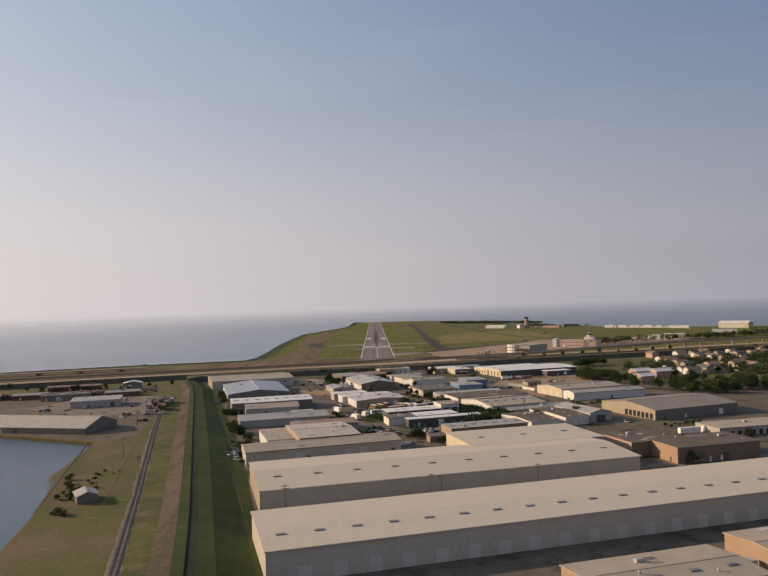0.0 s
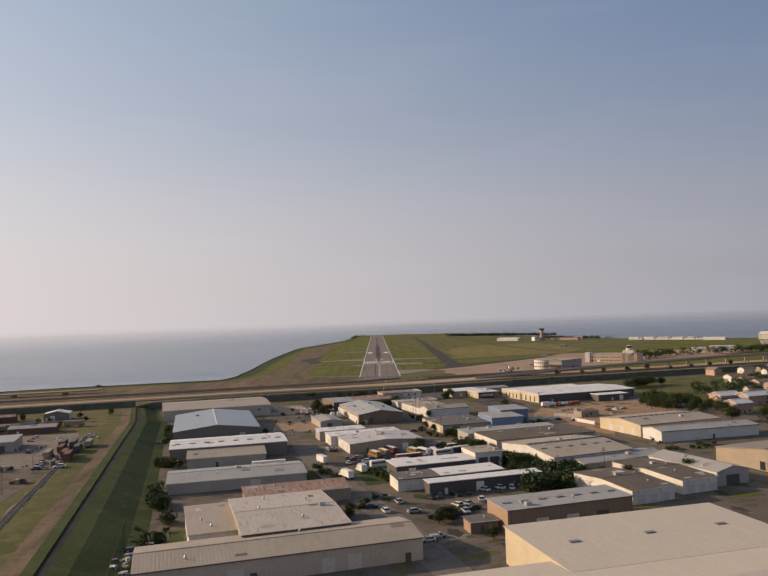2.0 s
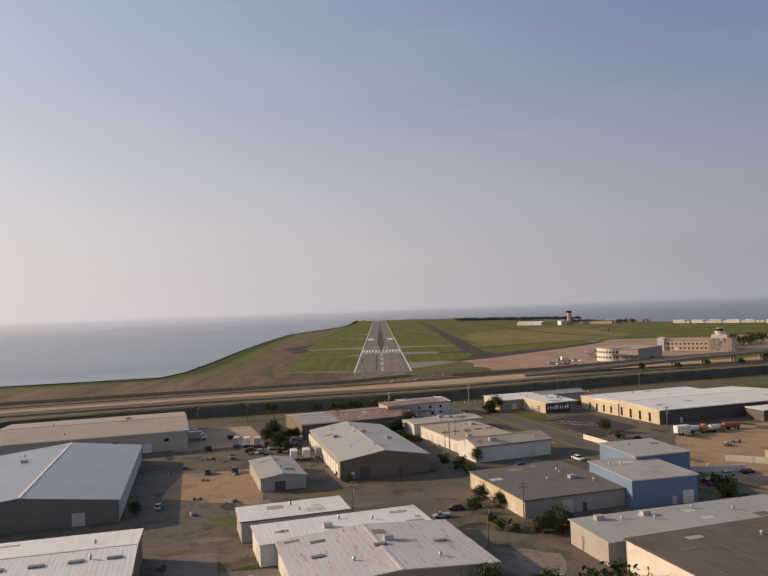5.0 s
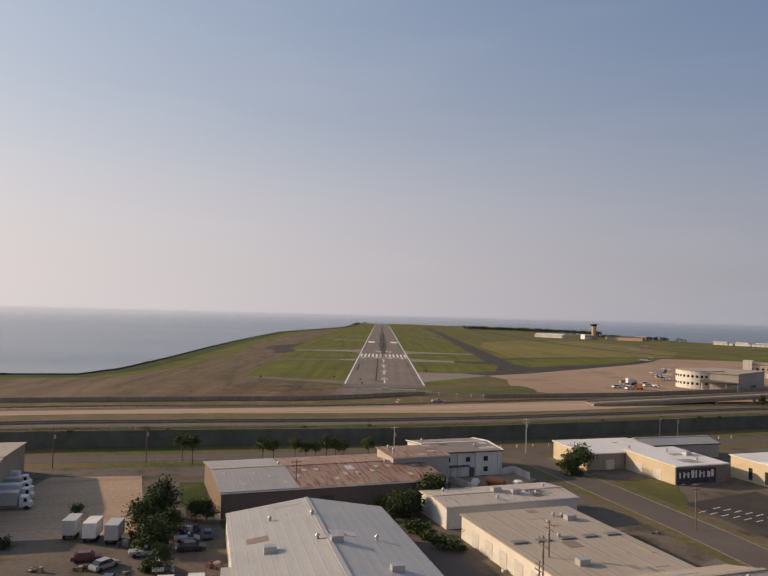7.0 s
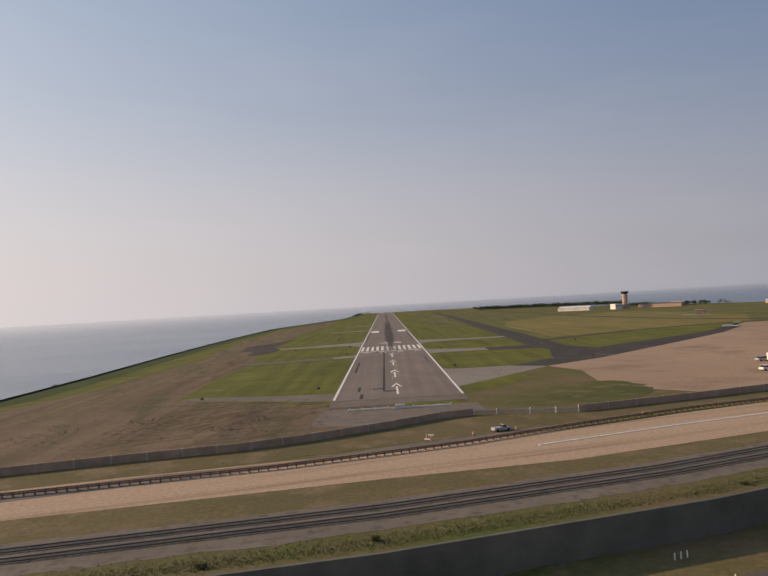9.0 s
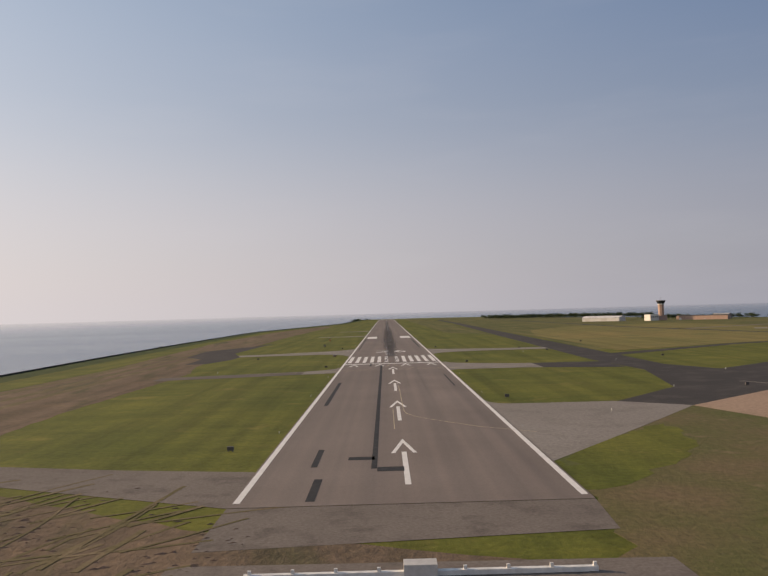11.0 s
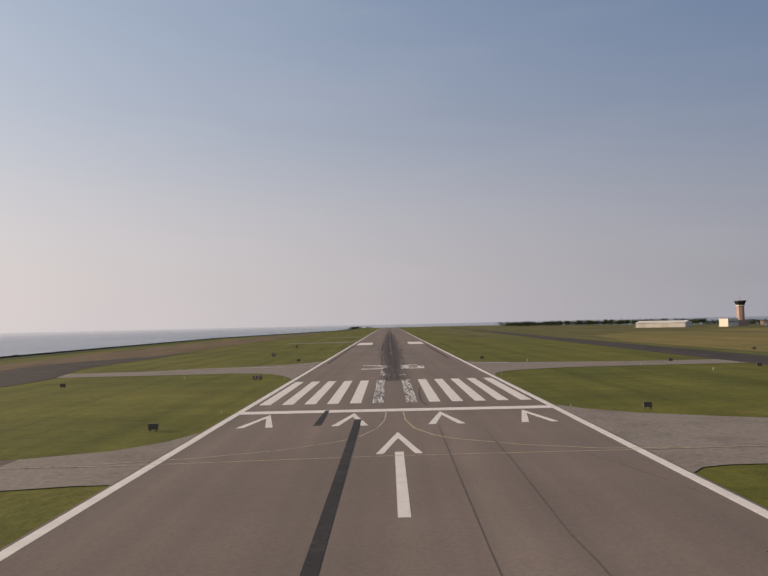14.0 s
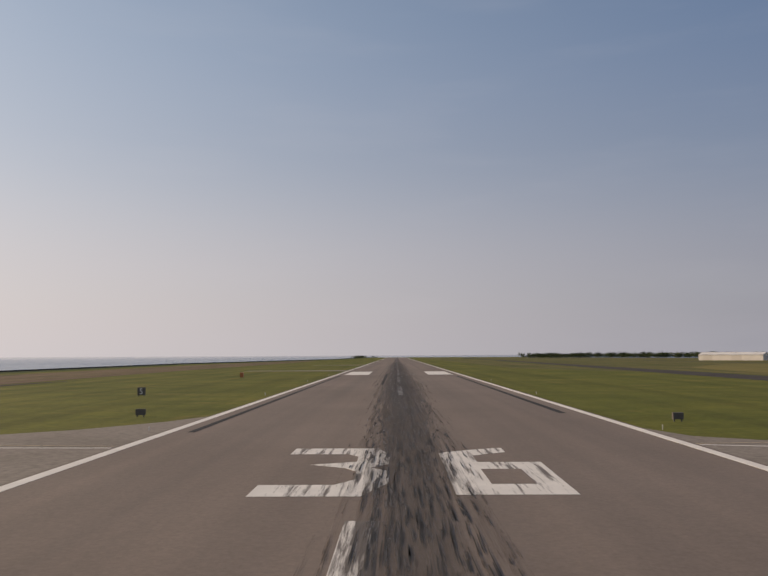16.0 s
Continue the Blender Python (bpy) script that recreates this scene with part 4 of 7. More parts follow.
    # gutter, repair sheets, side doors
    zg = h - (over * rise / (D / 2) if roof == "x" else 0)
    if roof != "y":
        bm = bmesh.new()
        block(bm, -over, -over - 0.16, zg - 0.05, L + over, -over - 0.005, zg + 0.17)
        part("gutter", bm, rnd.choice(("vent_metal", "dark_paint_and_shade", "trim_white", "door_paint")), e)
    if D > 10 and name != "house" and rmat not in ("cream_roof", "blue_grey_roof"):
        for k in range(5):
            w, d = rnd.uniform(1.2, 4.5), rnd.uniform(1.0, 3.0)
            x, y = rnd.uniform(0.5, L - w - 0.5), rnd.uniform(0.5, D - d - 0.5)
            if roof == "x" and y < D / 2 < y + d:
                y = D / 2 - d - 0.6
            if roof == "y" and x < L / 2 < x + w:
                x = L / 2 + 0.6
            bm = bmesh.new()
            slab(bm, [(px, py, roof_z(px, py) + 0.012) for px, py in ((x, y), (x + w, y), (x + w, y + d), (x, y + d))], (0, 0, 0.03))
            part("roof_sheet", bm, rnd.choice(("grey_roof", "gravel_roof", "stained_roof", rmat) if rmat == "white_roof" else ("tar_roof", "grey_roof", "brown_roof", "gravel_roof", rmat, "stained_roof")), e)
    if name != "house" and not any(q[0] == "s" for q in doors) and L > 12:
        for k in range(3):
            u = rnd.uniform(0.05, 0.85) * L
            wide = k == 0
            bm = bmesh.new()
            block(bm, u, -0.07, 0, u + (3.0 if wide else 1.1), 0.02, min(h - 0.6, 3.2 if wide else 2.1))
            part("roller_door" if wide else "door", bm, rnd.choice(("door_paint", "dark_paint_and_shade", "trim_white")), e)
    return e


def many(side, u0, step, n, w, dh, mat):
    return [(side, u0 + k * step, w, dh, mat) for k in range(n)]


G = 16.5
building("huge warehouse with a cream sheet roof and dark hatches", (-31.3, -997.8), 225, 36, 8.0, 15.0, "x", 0.5, "cream_wall", "cream_roof", many("s", 8, 9, 22, 3.4, 3.6, "door_paint"), 22)
building("long warehouse with a cream sheet roof and dark hatches", (-42.1, -931.0), 142, 45.3, 7.9, 14.0, "x", 1.6, "cream_wall", "cream_roof", many("s", 4, 24, 6, 1.2, 2.2, "door_paint"), 10, side_wall="tan_wall")
building("deeper wing of the long warehouse with a cream roof", (36.0, -874.0), 60, 33, 8.6, 14.0, "flat", 0.4, "cream_wall", "cream_roof", [], 3, side_wall="yellow_and_sunlit_wall", name="warehouse")
building("low warehouse with a brown sheet roof and roller doors", (-59.4, -853.0), 70.3, 20.1, 5.6, 16.2, "x", 1.4, "cream_wall", "tan_roof", [("s", 21, 4, 3.6, "door_paint"), ("s", 26.5, 1.6, 2.3, "dark_paint_and_shade"), ("s", 44, 3.2, 3.6, "door_paint"), ("s", 50.5, 3.6, 3.8, "door_paint"), ("s", 65.5, 1.6, 2.3, "dark_paint_and_shade")], 0, 2)
building("white-roofed warehouse with a roof ventilator", (-38.4, -829.5), 29, 40, 7.0, 16.5, "x", 0.9, "tan_wall", "streaked_roof", [], 0, 5)
building("small pale annex with a sheet roof", (-54.1, -822.5), 15.5, 30, 5.0, 17, "flat", 0.5, "white_wall", "tan_roof", [], 0, 2, name="annex", category="building")
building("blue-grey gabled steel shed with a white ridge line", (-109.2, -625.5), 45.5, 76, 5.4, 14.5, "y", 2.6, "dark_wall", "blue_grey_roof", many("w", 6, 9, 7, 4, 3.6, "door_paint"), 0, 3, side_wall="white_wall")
building("long low shed with a bright white roof", (-96.3, -685.0), 53.1, 27.4, 6.0, 14.3, "x", 1.1, "dark_wall", "white_roof", [], 8, 2)
building("tan-roofed shed with plain pale walls", (-84.6, -700.9), 33.7, 21.8, 4.2, 13.5, "x", 1.6, "grey_wall", "tan_roof", [("s", 12, 1.2, 2.2, "dark_paint_and_shade")], 0, 2)
building("low warehouse with a plain grey roof", (-79.9, -749.8), 51.4, 23.9, 4.0, 14, "x", 1.3, "grey_wall", "grey_roof", [("s", 30, 4, 3.2, "door_paint")], 0, 3)
building("low flat shed with a rusty ribbed roof", (-47.3, -773.5), 36, 13, 4.0, 15, "flat", 0.6, "tan_wall", "rusty_roof", [], 0, 2, name="shed", category="shed")
building("wide cream warehouse with a low tan roof", (-136.4, -537.0), 68.5, 52, 6.9, 17, "x", 1.6, "cream_wall", "tan_roof", [], 0, 3, windows=[("s", 60, 3.5, 1.6, 1.1), ("s", 20, 3.5, 1.6, 1.1), ("s", 42, 3.5, 1.6, 1.1)], side_wall="tan_wall")
building("small green-grey workshop with a sheet roof", (-35.5, -584.5), 13, 26, 3.6, 17, "y", 0.9, "grey_wall", "grey_roof", [("s", 4, 3, 2.6, "dark_paint_and_shade")], 0, 1, name="workshop", category="workshop")
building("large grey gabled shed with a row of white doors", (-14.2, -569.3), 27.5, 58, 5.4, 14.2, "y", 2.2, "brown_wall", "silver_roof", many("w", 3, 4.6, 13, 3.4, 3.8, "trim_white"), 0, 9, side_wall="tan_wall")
old_shed = building("old shed with a patched rusty tin roof", (-32.4, -492.0), 48, 28.8, 4.9, 20, "x", 1.3, "brown_wall", "rusty_roof", [], 0, 3)
building("raised grey annex with a rusty roof", (1.0, -465), 14, 11, 7.4, 20, "flat", 0.3, "grey_wall", "rusty_roof", [], 0, 2, name="annex", category="building")
office = building("two-storey grey block with a ribbed roof and white trim", (11.0, -450.5), 19.2, 17, 6.0, 19.5, "x", 0.7, "white_wall", "ribbed_roof", [("s", 1.5, 1.4, 2.2, "dark_paint_and_shade"), ("s", 10, 1.4, 2.2, "dark_paint_and_shade")], 0, 2, name="office_building", category="office",
         windows=[("s", 3.5, 3.6, 1.2, 1.2), ("s", 9, 3.6, 1.2, 1.2), ("s", 14, 3.6, 1.2, 1.2), ("s", 14, 1.0, 1.2, 1.2)])
building("white-roofed workshop with end walls coloured as sunlit cream", (52.8, -439.5), 24.5, 16.5, 4.3, 18, "flat", 0.5, "tan_wall", "white_roof", [("s", 6, 2.4, 2.6, "door_paint")], 0, 2, side_wall="yellow_and_sunlit_wall", name="workshop", category="workshop")
mural = building("yellow workshop with a white roof and a painted wall", (70.5, -456.5), 16.2, 18.8, 4.5, 20, "flat", 0.6, "dark_wall", "white_roof", [("w", 5, 3, 2.8, "door_paint"), ("w", 12, 3, 2.8, "door_paint")], 0, 3, side_wall="yellow_and_sunlit_wall", name="workshop", category="workshop")
building("grey shed behind the workshops", (74, -424), 26, 10, 4.0, 17, "x", 1.2, "grey_wall", "grey_roof", name="shed", category="shed")
building("white flat-roofed store with stained parapet", (10.7, -497.3), 29.3, 12.3, 4.1, 20, "x", 0.5, "white_wall", "streaked_roof", [], 0, 6, name="store", category="store")
building("flat grey-roofed workshop complex with white walls", (24.1, -537.9), 22.4, 34, 4.0, 19, "flat", 0.2, "plaster_white", "gravel_roof", many("w", 2, 5, 6, 2.6, 2.8, "door_paint"), 5, 7, name="workshop", category="workshop")
building("white gabled hall with a grey roof", (27.9, -556), 27.4, 13.2, 5.0, 19, "x", 1.6, "white_wall", "gravel_roof", [("s", 20, 1.2, 2.2, "door_paint")], 0, 3)
building("long shop building with a white roof and pilastered yellow wall", (98, -474), 60, 26, 5.0, 19, "flat", 0.6, "yellow_and_sunlit_wall", "white_roof", [], 0, 4, windows=[("w", 4 + 5 * k, 0.6, 1.2, 3.0) for k in range(4)], name="shop_building", category="shop")
building("garage with a worn white roof stained red and blue", (-16.4, -671.3), 36.4, 27, 4.4, 16, "y", 1.2, "tan_wall", "stained_roof", [("w", 4, 4, 3.2, "door_paint"), ("w", 12, 4, 3.2, "door_paint")], 3, 3, side_wall="white_wall", name="garage", category="garage")
building("long low store with a white roof", (-26.6, -646.5), 37, 12, 4.4, 17.5, "flat", 0.4, "white_wall", "white_roof", [("w", 3, 3, 3, "door_paint")], 0, 3, side_wall="white_wall", name="store", category="store")
building("low green-walled store with a pale roof", (-33.1, -631.1), 24.7, 10.6, 4.6, 16.9, "flat", 0.3, "grey_wall", "white_roof", [], 0, 2, name="store", category="store")
# solid dark walls stand for the shade inside the open shelters
for A, L, D, a in (((3.6, -729.5), 33.8, 12.6, 16.7), ((19.3, -749.9), 25.7, 11.2, 18), ((14.3, -763.1), 43.8, 5.5, 16.3)):
    building("storage shelter with a pale flat roof, shaded open sides as dark walls", A, L, D, 4.2, a, "flat", 0.2, "dark_paint_and_shade", "white_roof", [], 0, 0, name="shelter", category="shelter", side_wall="dark_paint_and_shade")
building("low store with a dark tarred roof", (3.5, -753.5), 15.9, 11.3, 4.2, 14, "flat", 0.2, "white_wall", "tar_roof", [("s", 3, 2.4, 2.6, "door_paint")], 0, 2, name="store", category="store", side_wall="plaster_white")
building("white workshop block with roof plant", (36.4, -717.5), 12, 13, 6.0, 16, "flat", 0.2, "white_wall", "gravel_roof", [("s", 1.5, 4, 4, "dark_paint_and_shade"), ("s", 6.5, 4, 4, "dark_paint_and_shade")], 0, 3, name="workshop", category="workshop", side_wall="plaster_white")
building("blue steel workshop with a grey roof", (58.6, -618.4), 18.1, 20.9, 6.8, 12, "flat", 0.3, "blue_wall", "grey_roof", [], 0, 2, name="workshop", category="workshop")
building("taller blue steel hall with a grey roof", (66.6, -597.5), 17, 18, 8.0, 14, "flat", 0.4, "blue_wall", "grey_roof", [], 0, 1, name="hall", category="hall")
building("flat tar-roofed grey block with end walls coloured as sunlit", (31.3, -621.0), 28.8, 31.3, 4.2, 16.8, "flat", 0.2, "grey_wall", "tar_roof", many("w", 4, 7, 4, 3, 2.8, "door_paint"), 0, 5, side_wall="yellow_and_sunlit_wall")
# the open front is a wall coloured as dark as its shaded inside
building("wide store with a bright white roof, shaded open front as a dark wall", (106.3, -501.0), 77.9, 43.4, 5.4, 17.4, "x", 1.0, "dark_paint_and_shade", "white_roof", [], 0, 0, side_wall="yellow_and_sunlit_wall", windows=[("w", 5 + 6 * k, 0.4, 1.4, 3.6) for k in range(6)])
building("lean-to store with a white roof", (147.9, -506.5), 24, 9, 4.2, 17.4, "flat", 0.2, "dark_paint_and_shade", "white_roof", name="store", category="store")
building("yellow warehouse with a tan roof and skylight row", (126.7, -661.9), 50, 33, 5.6, 18, "x", 1.5, "yellow_and_sunlit_wall", "tan_roof", many("w", 4, 9, 3, 3.2, 3.4, "door_paint"), 0, 3, side_wall="yellow_and_sunlit_wall", ridge_vents=14)
building("grey-roofed extension of the yellow warehouse", (130.2, -681.7), 54, 15, 5.0, 13, "x", 1.2, "white_wall", "grey_roof", [("s", 28, 1.2, 2.2, "dark_paint_and_shade")], 0, 2)
building("large white-walled warehouse with a row of ridge vents", (65.3, -734.5), 38, 40, 5.8, 20, "x", 2.0, "white_wall", "gravel_roof", [("w", 10, 3, 2.6, "door_paint"), ("s", 8, 3.4, 3.4, "door_paint"), ("s", 24, 3.4, 3.4, "door_paint")], 6, 4, side_wall="white_wall", ridge_vents=14)
building("wide warehouse with a dark felt roof", (50.8, -684.5), 52, 24, 5.2, 17, "flat", 0.4, "grey_wall", "felt_brown", [], 0, 4, side_wall="plaster_white")
building("flat-roofed store with a grey felt roof", (41.0, -657.5), 50, 14, 4.6, 15, "flat", 0.3, "grey_wall", "grey_roof", [], 0, 6, name="store", category="store")
building("brick warehouse with a flat grey roof and skylights", (32.9, -815.0), 41.5, 13.5, 6.6, 16.7, "flat", 0.3, "brick_wall", "grey_roof", [("s", 9, 4, 3.6, "door_paint"), ("s", 19, 4, 3.6, "door_paint"), ("s", 29, 4, 3.6, "dark_paint_and_shade")], 7, 3, side_wall="orange_wall")
building("small brick office beside the brick warehouse", (22.5, -811.5), 8.4, 6, 3.2, 13, "flat", 0.1, "brick_wall", "tar_roof", [("s", 3, 1.1, 2.1, "dark_paint_and_shade")], 0, 1, name="office_building", category="office", side_wall="orange_wall")
building("low workshop with a dark felt roof and white walls", (77.6, -789.5), 17, 31, 4.6, 20, "x", 0.9, "plaster_white", "felt_brown", many("s", 2, 5, 3, 3, 2.8, "door_paint"), 0, 3, name="workshop", category="workshop", side_wall="plaster_white")
building("low workshop with a dark felt roof and white walls", (98.6, -779.0), 15, 36, 4.6, 20, "x", 0.8, "plaster_white", "felt_brown", many("s", 2, 5, 3, 3, 2.8, "door_paint"), 0, 3, name="workshop", category="workshop", side_wall="plaster_white")
building("gabled hall with a blue-grey roof", (114.6, -771.0), 14.5, 34, 5.0, 20, "y", 1.6, "grey_wall", "grey_roof", [("s", 4, 6, 3.6, "dark_paint_and_shade")], 0, 2, name="hall", category="hall", side_wall="white_wall")
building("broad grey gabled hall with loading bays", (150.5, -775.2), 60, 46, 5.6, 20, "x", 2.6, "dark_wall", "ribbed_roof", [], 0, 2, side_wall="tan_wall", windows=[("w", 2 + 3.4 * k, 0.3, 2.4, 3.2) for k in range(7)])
building("long low shed with a pale roof beside the scrub", (76.0, -741.0), 40, 13, 4.0, 22, "x", 0.9, "grey_wall", "grey_roof", [], 0, 3, name="shed", category="shed", side_wall="yellow_and_sunlit_wall")
building("tan brick store with a flat felt roof", (118.0, -885.4), 40, 20, 6.7, 14, "flat", 0.2, "brown_wall", "felt_brown", [("w", 4, 1.2, 2.2, "dark_paint_and_shade")], 0, 3, name="store", category="store", side_wall="orange_wall")
building("tan flat-roofed store with a red panel", (104.5, -868.5), 24, 20, 6.6, 17, "flat", 0.2, "brown_wall", "felt_brown", [], 0, 3, name="store", category="store", side_wall="salmon_wall")
building("low office row with a flat roof and canopy", (161.0, -833.0), 50, 18, 4.0, 12, "flat", 0.1, "grey_wall", "gravel_roof", many("s", 2, 4, 10, 2, 2.4, "window_glass"), 0, 5, name="office_building", category="office")
building("tan flat-roofed warehouse beside the yard", (43.4, -1030.5), 40, 20, 6.0, 15, "x", 0.8, "tan_wall", "tan_roof", [], 4, 3, side_wall="orange_wall")
building("tan flat-roofed warehouse beside the yard", (90.7, -1014.5), 40, 20, 6.0, 15, "x", 0.8, "tan_wall", "tan_roof", [], 4, 3, side_wall="orange_wall")
building("dockside shed with a streaked tin roof", (-268, -742), 104, 30, 3.4, -14, "x", 4.6, "dark_wall", "streaked_roof", [], 0, 0, name="dock_shed", category="shed")
building("grey warehouse on the dockside", (-222.8, -656.5), 34, 22, 5.0, 16, "flat", 0.6, "grey_wall", "grey_roof", [], 0, 3)
building("dark low shed on the dockside", (-266.2, -608.5), 36, 14, 4.5, 14, "x", 1.0, "dark_wall", "tar_roof", name="shed", category="shed")
building("white gabled hut in the yard", (-229.7, -529.5), 16, 12, 4.6, 14, "y", 1.6, "dark_wall", "white_roof", name="hut", category="hut", side_wall="white_wall")
building("long rusty shed by the railway", (-291.9, -540.5), 44, 9, 4.0, 14, "x", 0.9, "rust_steel", "rusty_roof", name="shed", category="shed")
building("small hut with a grey tin roof by the basin", (-110.4, -914.5), 7, 9, 2.6, 30, "y", 1.2, "dark_wall", "grey_roof", name="hut", category="hut")

bm = bmesh.new()
block(bm, 0.3, -0.09, 0.2, 12.6, -0.02, 3.9)
panel = part("painted_panel", bm, "mural_dark", mural, "dark painted wall panel with white strokes")
rm = random.Random(4)
for k in range(9):
    x = 1.0 + 1.25 * k
    bm = bmesh.new()
    hh = rm.uniform(1.3, 1.9)
    block(bm, x, -0.12, 1.6, x + rm.uniform(0.35, 0.9), -0.08, 1.6 + hh)
    if k % 2:
        block(bm, x, -0.115, 1.6 + hh * 0.5, x + 1.0, -0.085, 1.6 + hh * 0.5 + 0.3)
    part("bar", bm, "trim_white", panel)
for x in (-0.38, 19.2):
    for y0, y1, z0, z1 in ((-0.4, 8.5, 5.95, 6.75), (8.5, 17.4, 6.75, 5.95)):
        bm = bmesh.new()
        slab(bm, [(x, y0, z0 + 0.2), (x + 0.4, y0, z0 + 0.2), (x + 0.4, y1, z1 + 0.2), (x, y1, z1 + 0.2)], (0, 0, 0.18))
        part("roof_trim", bm, "trim_white", office)
for u, w in ((6.7, 1.0), (11.6, 1.2), (17.9, 0.5)):
    bm = bmesh.new()
    block(bm, u, -0.32, -0.1, u + w, 0.0, 5.9)
    part("pilaster", bm, "plaster_white", office)
bm = bmesh.new()
block(bm, 2.4, -1.1, 2.6, 9.8, 0.0, 2.85)
part("awning", bm, "dark_paint_and_shade", office, "dark awning over the roller door")
bm = bmesh.new()
block(bm, 5.2, -0.1, 0, 9.4, 0.02, 2.5)
part("roller_door", bm, "trim_white", office)
# the old tin shed: newer grey sheets at one end, skylight panels over the rest
for y0, y1 in ((-0.3, 14.2), (14.6, 29.1)):
    bm = bmesh.new()
    slab(bm, [(px, py, 4.9 + 1.3 * (1 - abs(py - 14.4) / 14.4) + 0.26) for px, py in ((-0.3, y0), (15.5, y0), (15.5, y1), (-0.3, y1))], (0, 0, 0.04))
    part("roof_sheet", bm, "grey_roof", old_shed, "newer grey corrugated sheets")
ro = random.Random(14)
for k in range(16):
    px, py = 2 + 2.8 * k + ro.uniform(-0.5, 0.5), ro.choice((3.0, 6.5, 9.5)) + ro.uniform(-0.6, 0.6)
    bm = bmesh.new()
    slab(bm, [(qx, qy, 4.9 + 1.3 * (1 - abs(qy - 14.4) / 14.4) + 0.32) for qx, qy in ((px, py), (px + 0.9, py), (px + 0.9, py + 1.7), (px, py + 1.7))], (0, 0, 0.03))
    part("skylight_panel", bm, "streaked_roof", old_shed, "pale translucent roof panel")
# ---------- yards, lots and roads on the ground ----------
sheet("ground", strip(DITCH, 1.3, 5), 0.04, "lush_grass", "green grass bank along the ditch")
sheet("road", strip(DITCH, 4.8, 10.6), 0.06, "bare_earth", "brown dirt track beside the ditch", "road")
sheet("ground", strip(DITCH, 10.6, 20), 0.035, "verge_grass", "rough green grass beside the dirt track")
RAIL_W = [(-66, -1010), (-80, -955), (-94, -900), (-101, -874), (-111, -836), (-128, -772), (-152, -676), (-170, -606)]
sheet("ground", strip(RAIL_W, -1.9, 1.9), 0.055, "gravel", "grey ballast under a curving rail spur")
sheet("ground", [(-150, -790), (-135, -780), (-150, -690), (-172, -600), (-300, -560), (-420, -600), (-420, -680), (-217, -758)], 0.05, "yard", "dusty grey dockside yard")
sheet("ground", [(-165, -640), (-150, -690), (-190, -700), (-260, -650), (-240, -600), (-180, -590)], 0.07, "gravel", "pale dusty gravel in the dockside yard")
sheet("ground", [(-138, -880), (-122, -845), (-140, -795), (-150, -800)], 0.05, "patchy_grass", "weedy dirt patch beside the basin")
sheet("ground", [(-64, -560), (-35, -552), (-34, -600), (-62, -592)], 0.04, "sandy_lot", "sandy brown lot between the sheds")
sheet("ground", [(84, -600), (94, -556), (107, -521), (180, -499), (228, -488), (240, -540), (200, -590), (186, -560), (170, -585), (126, -624), (114, -661), (98, -640)], 0.04, "sandy_lot", "wide sandy orange dirt lot with parked equipment")
KERB = [(-178, -444), (-105, -422), (-58, -412.5), (-20, -402), (32, -390), (50, -385.5), (110, -366), (163, -347), (700, -178)]
sheet("ground", [*strip(KERB, -17, -9.4)[:9], *wall_line(700, -0.4)[::-1]], 0.03 - DEEP, "patchy_grass", "rough grass between floodwall and street", surveyed=False)
sheet("road", strip(KERB, -9.6, 0), 0.06 - DEEP, "asphalt", "narrow street along the floodwall", "road", surveyed=False)
sheet("ground", [(-88, -446.5), (-65.5, -442.3), (-49.5, -488.7), (-60, -494), (-86, -500)], 0.055 - DEEP, "road_concrete", "pale dusty concrete lot beside the cream warehouse", surveyed=False)
sheet("ground", [(-53.6, -448), (-47, -447.5), (-41.8, -468), (-47.3, -470.6)], 0.06 - DEEP, "lush_grass", "small green lawn between two trees", surveyed=False)
wall_along("loading_kerb", [(-78.3, -436.5), (-67.5, -433.6)], -DEEP, 0.7 - DEEP, 0.4, "rail_brown", "low brown wall beside the street")
wall_along("loading_kerb", [(-75.5, -445.6), (-65.2, -442.8)], -DEEP, 0.6 - DEEP, 0.4, "rail_brown", "low brown wall before the lot")
SIDE = [(38, -406), (43, -432), (50, -458), (60, -496), (70, -540), (83, -590), (109, -657), (120, -703), (143, -780), (182, -900)]
sheet("road", strip(SIDE, -4.6, 4.6), 0.062, "asphalt", "grey side street between the warehouses", "road")
sheet("ground", strip(SIDE[1:], 4.9, 7.6), 0.046, "patchy_grass", "narrow grass verge beside the side street")
sheet("ground", strip(SIDE[1:], -7.6, -4.9), 0.046, "patchy_grass", "narrow grass verge beside the side street")
sheet("pavement", strip(SIDE[1:], 4.55, 4.95), 0.10, "taxi_concrete", "pale concrete kerb of the side street", "kerb")
sheet("pavement", strip(SIDE[1:], -4.95, -4.55), 0.10, "taxi_concrete", "pale concrete kerb of the side street", "kerb")
sheet("road", strip([(-42, -640), (-31, -690), (-18, -735), (0, -790), (16, -850), (24, -880)], -5, 5), 0.06, "old_asphalt", "grey yard lane between the sheds", "road")
sheet("road", strip([(-2, -486), (8, -515), (17, -545), (24, -580), (40, -640)], -4, 4), 0.058, "asphalt", "dark alley beside the gabled shed", "road")
sheet("ground", [(66, -476), (88, -464), (98, -505), (76, -524)], 0.05, "dark_asphalt", "dark asphalt parking lot with white stall lines")
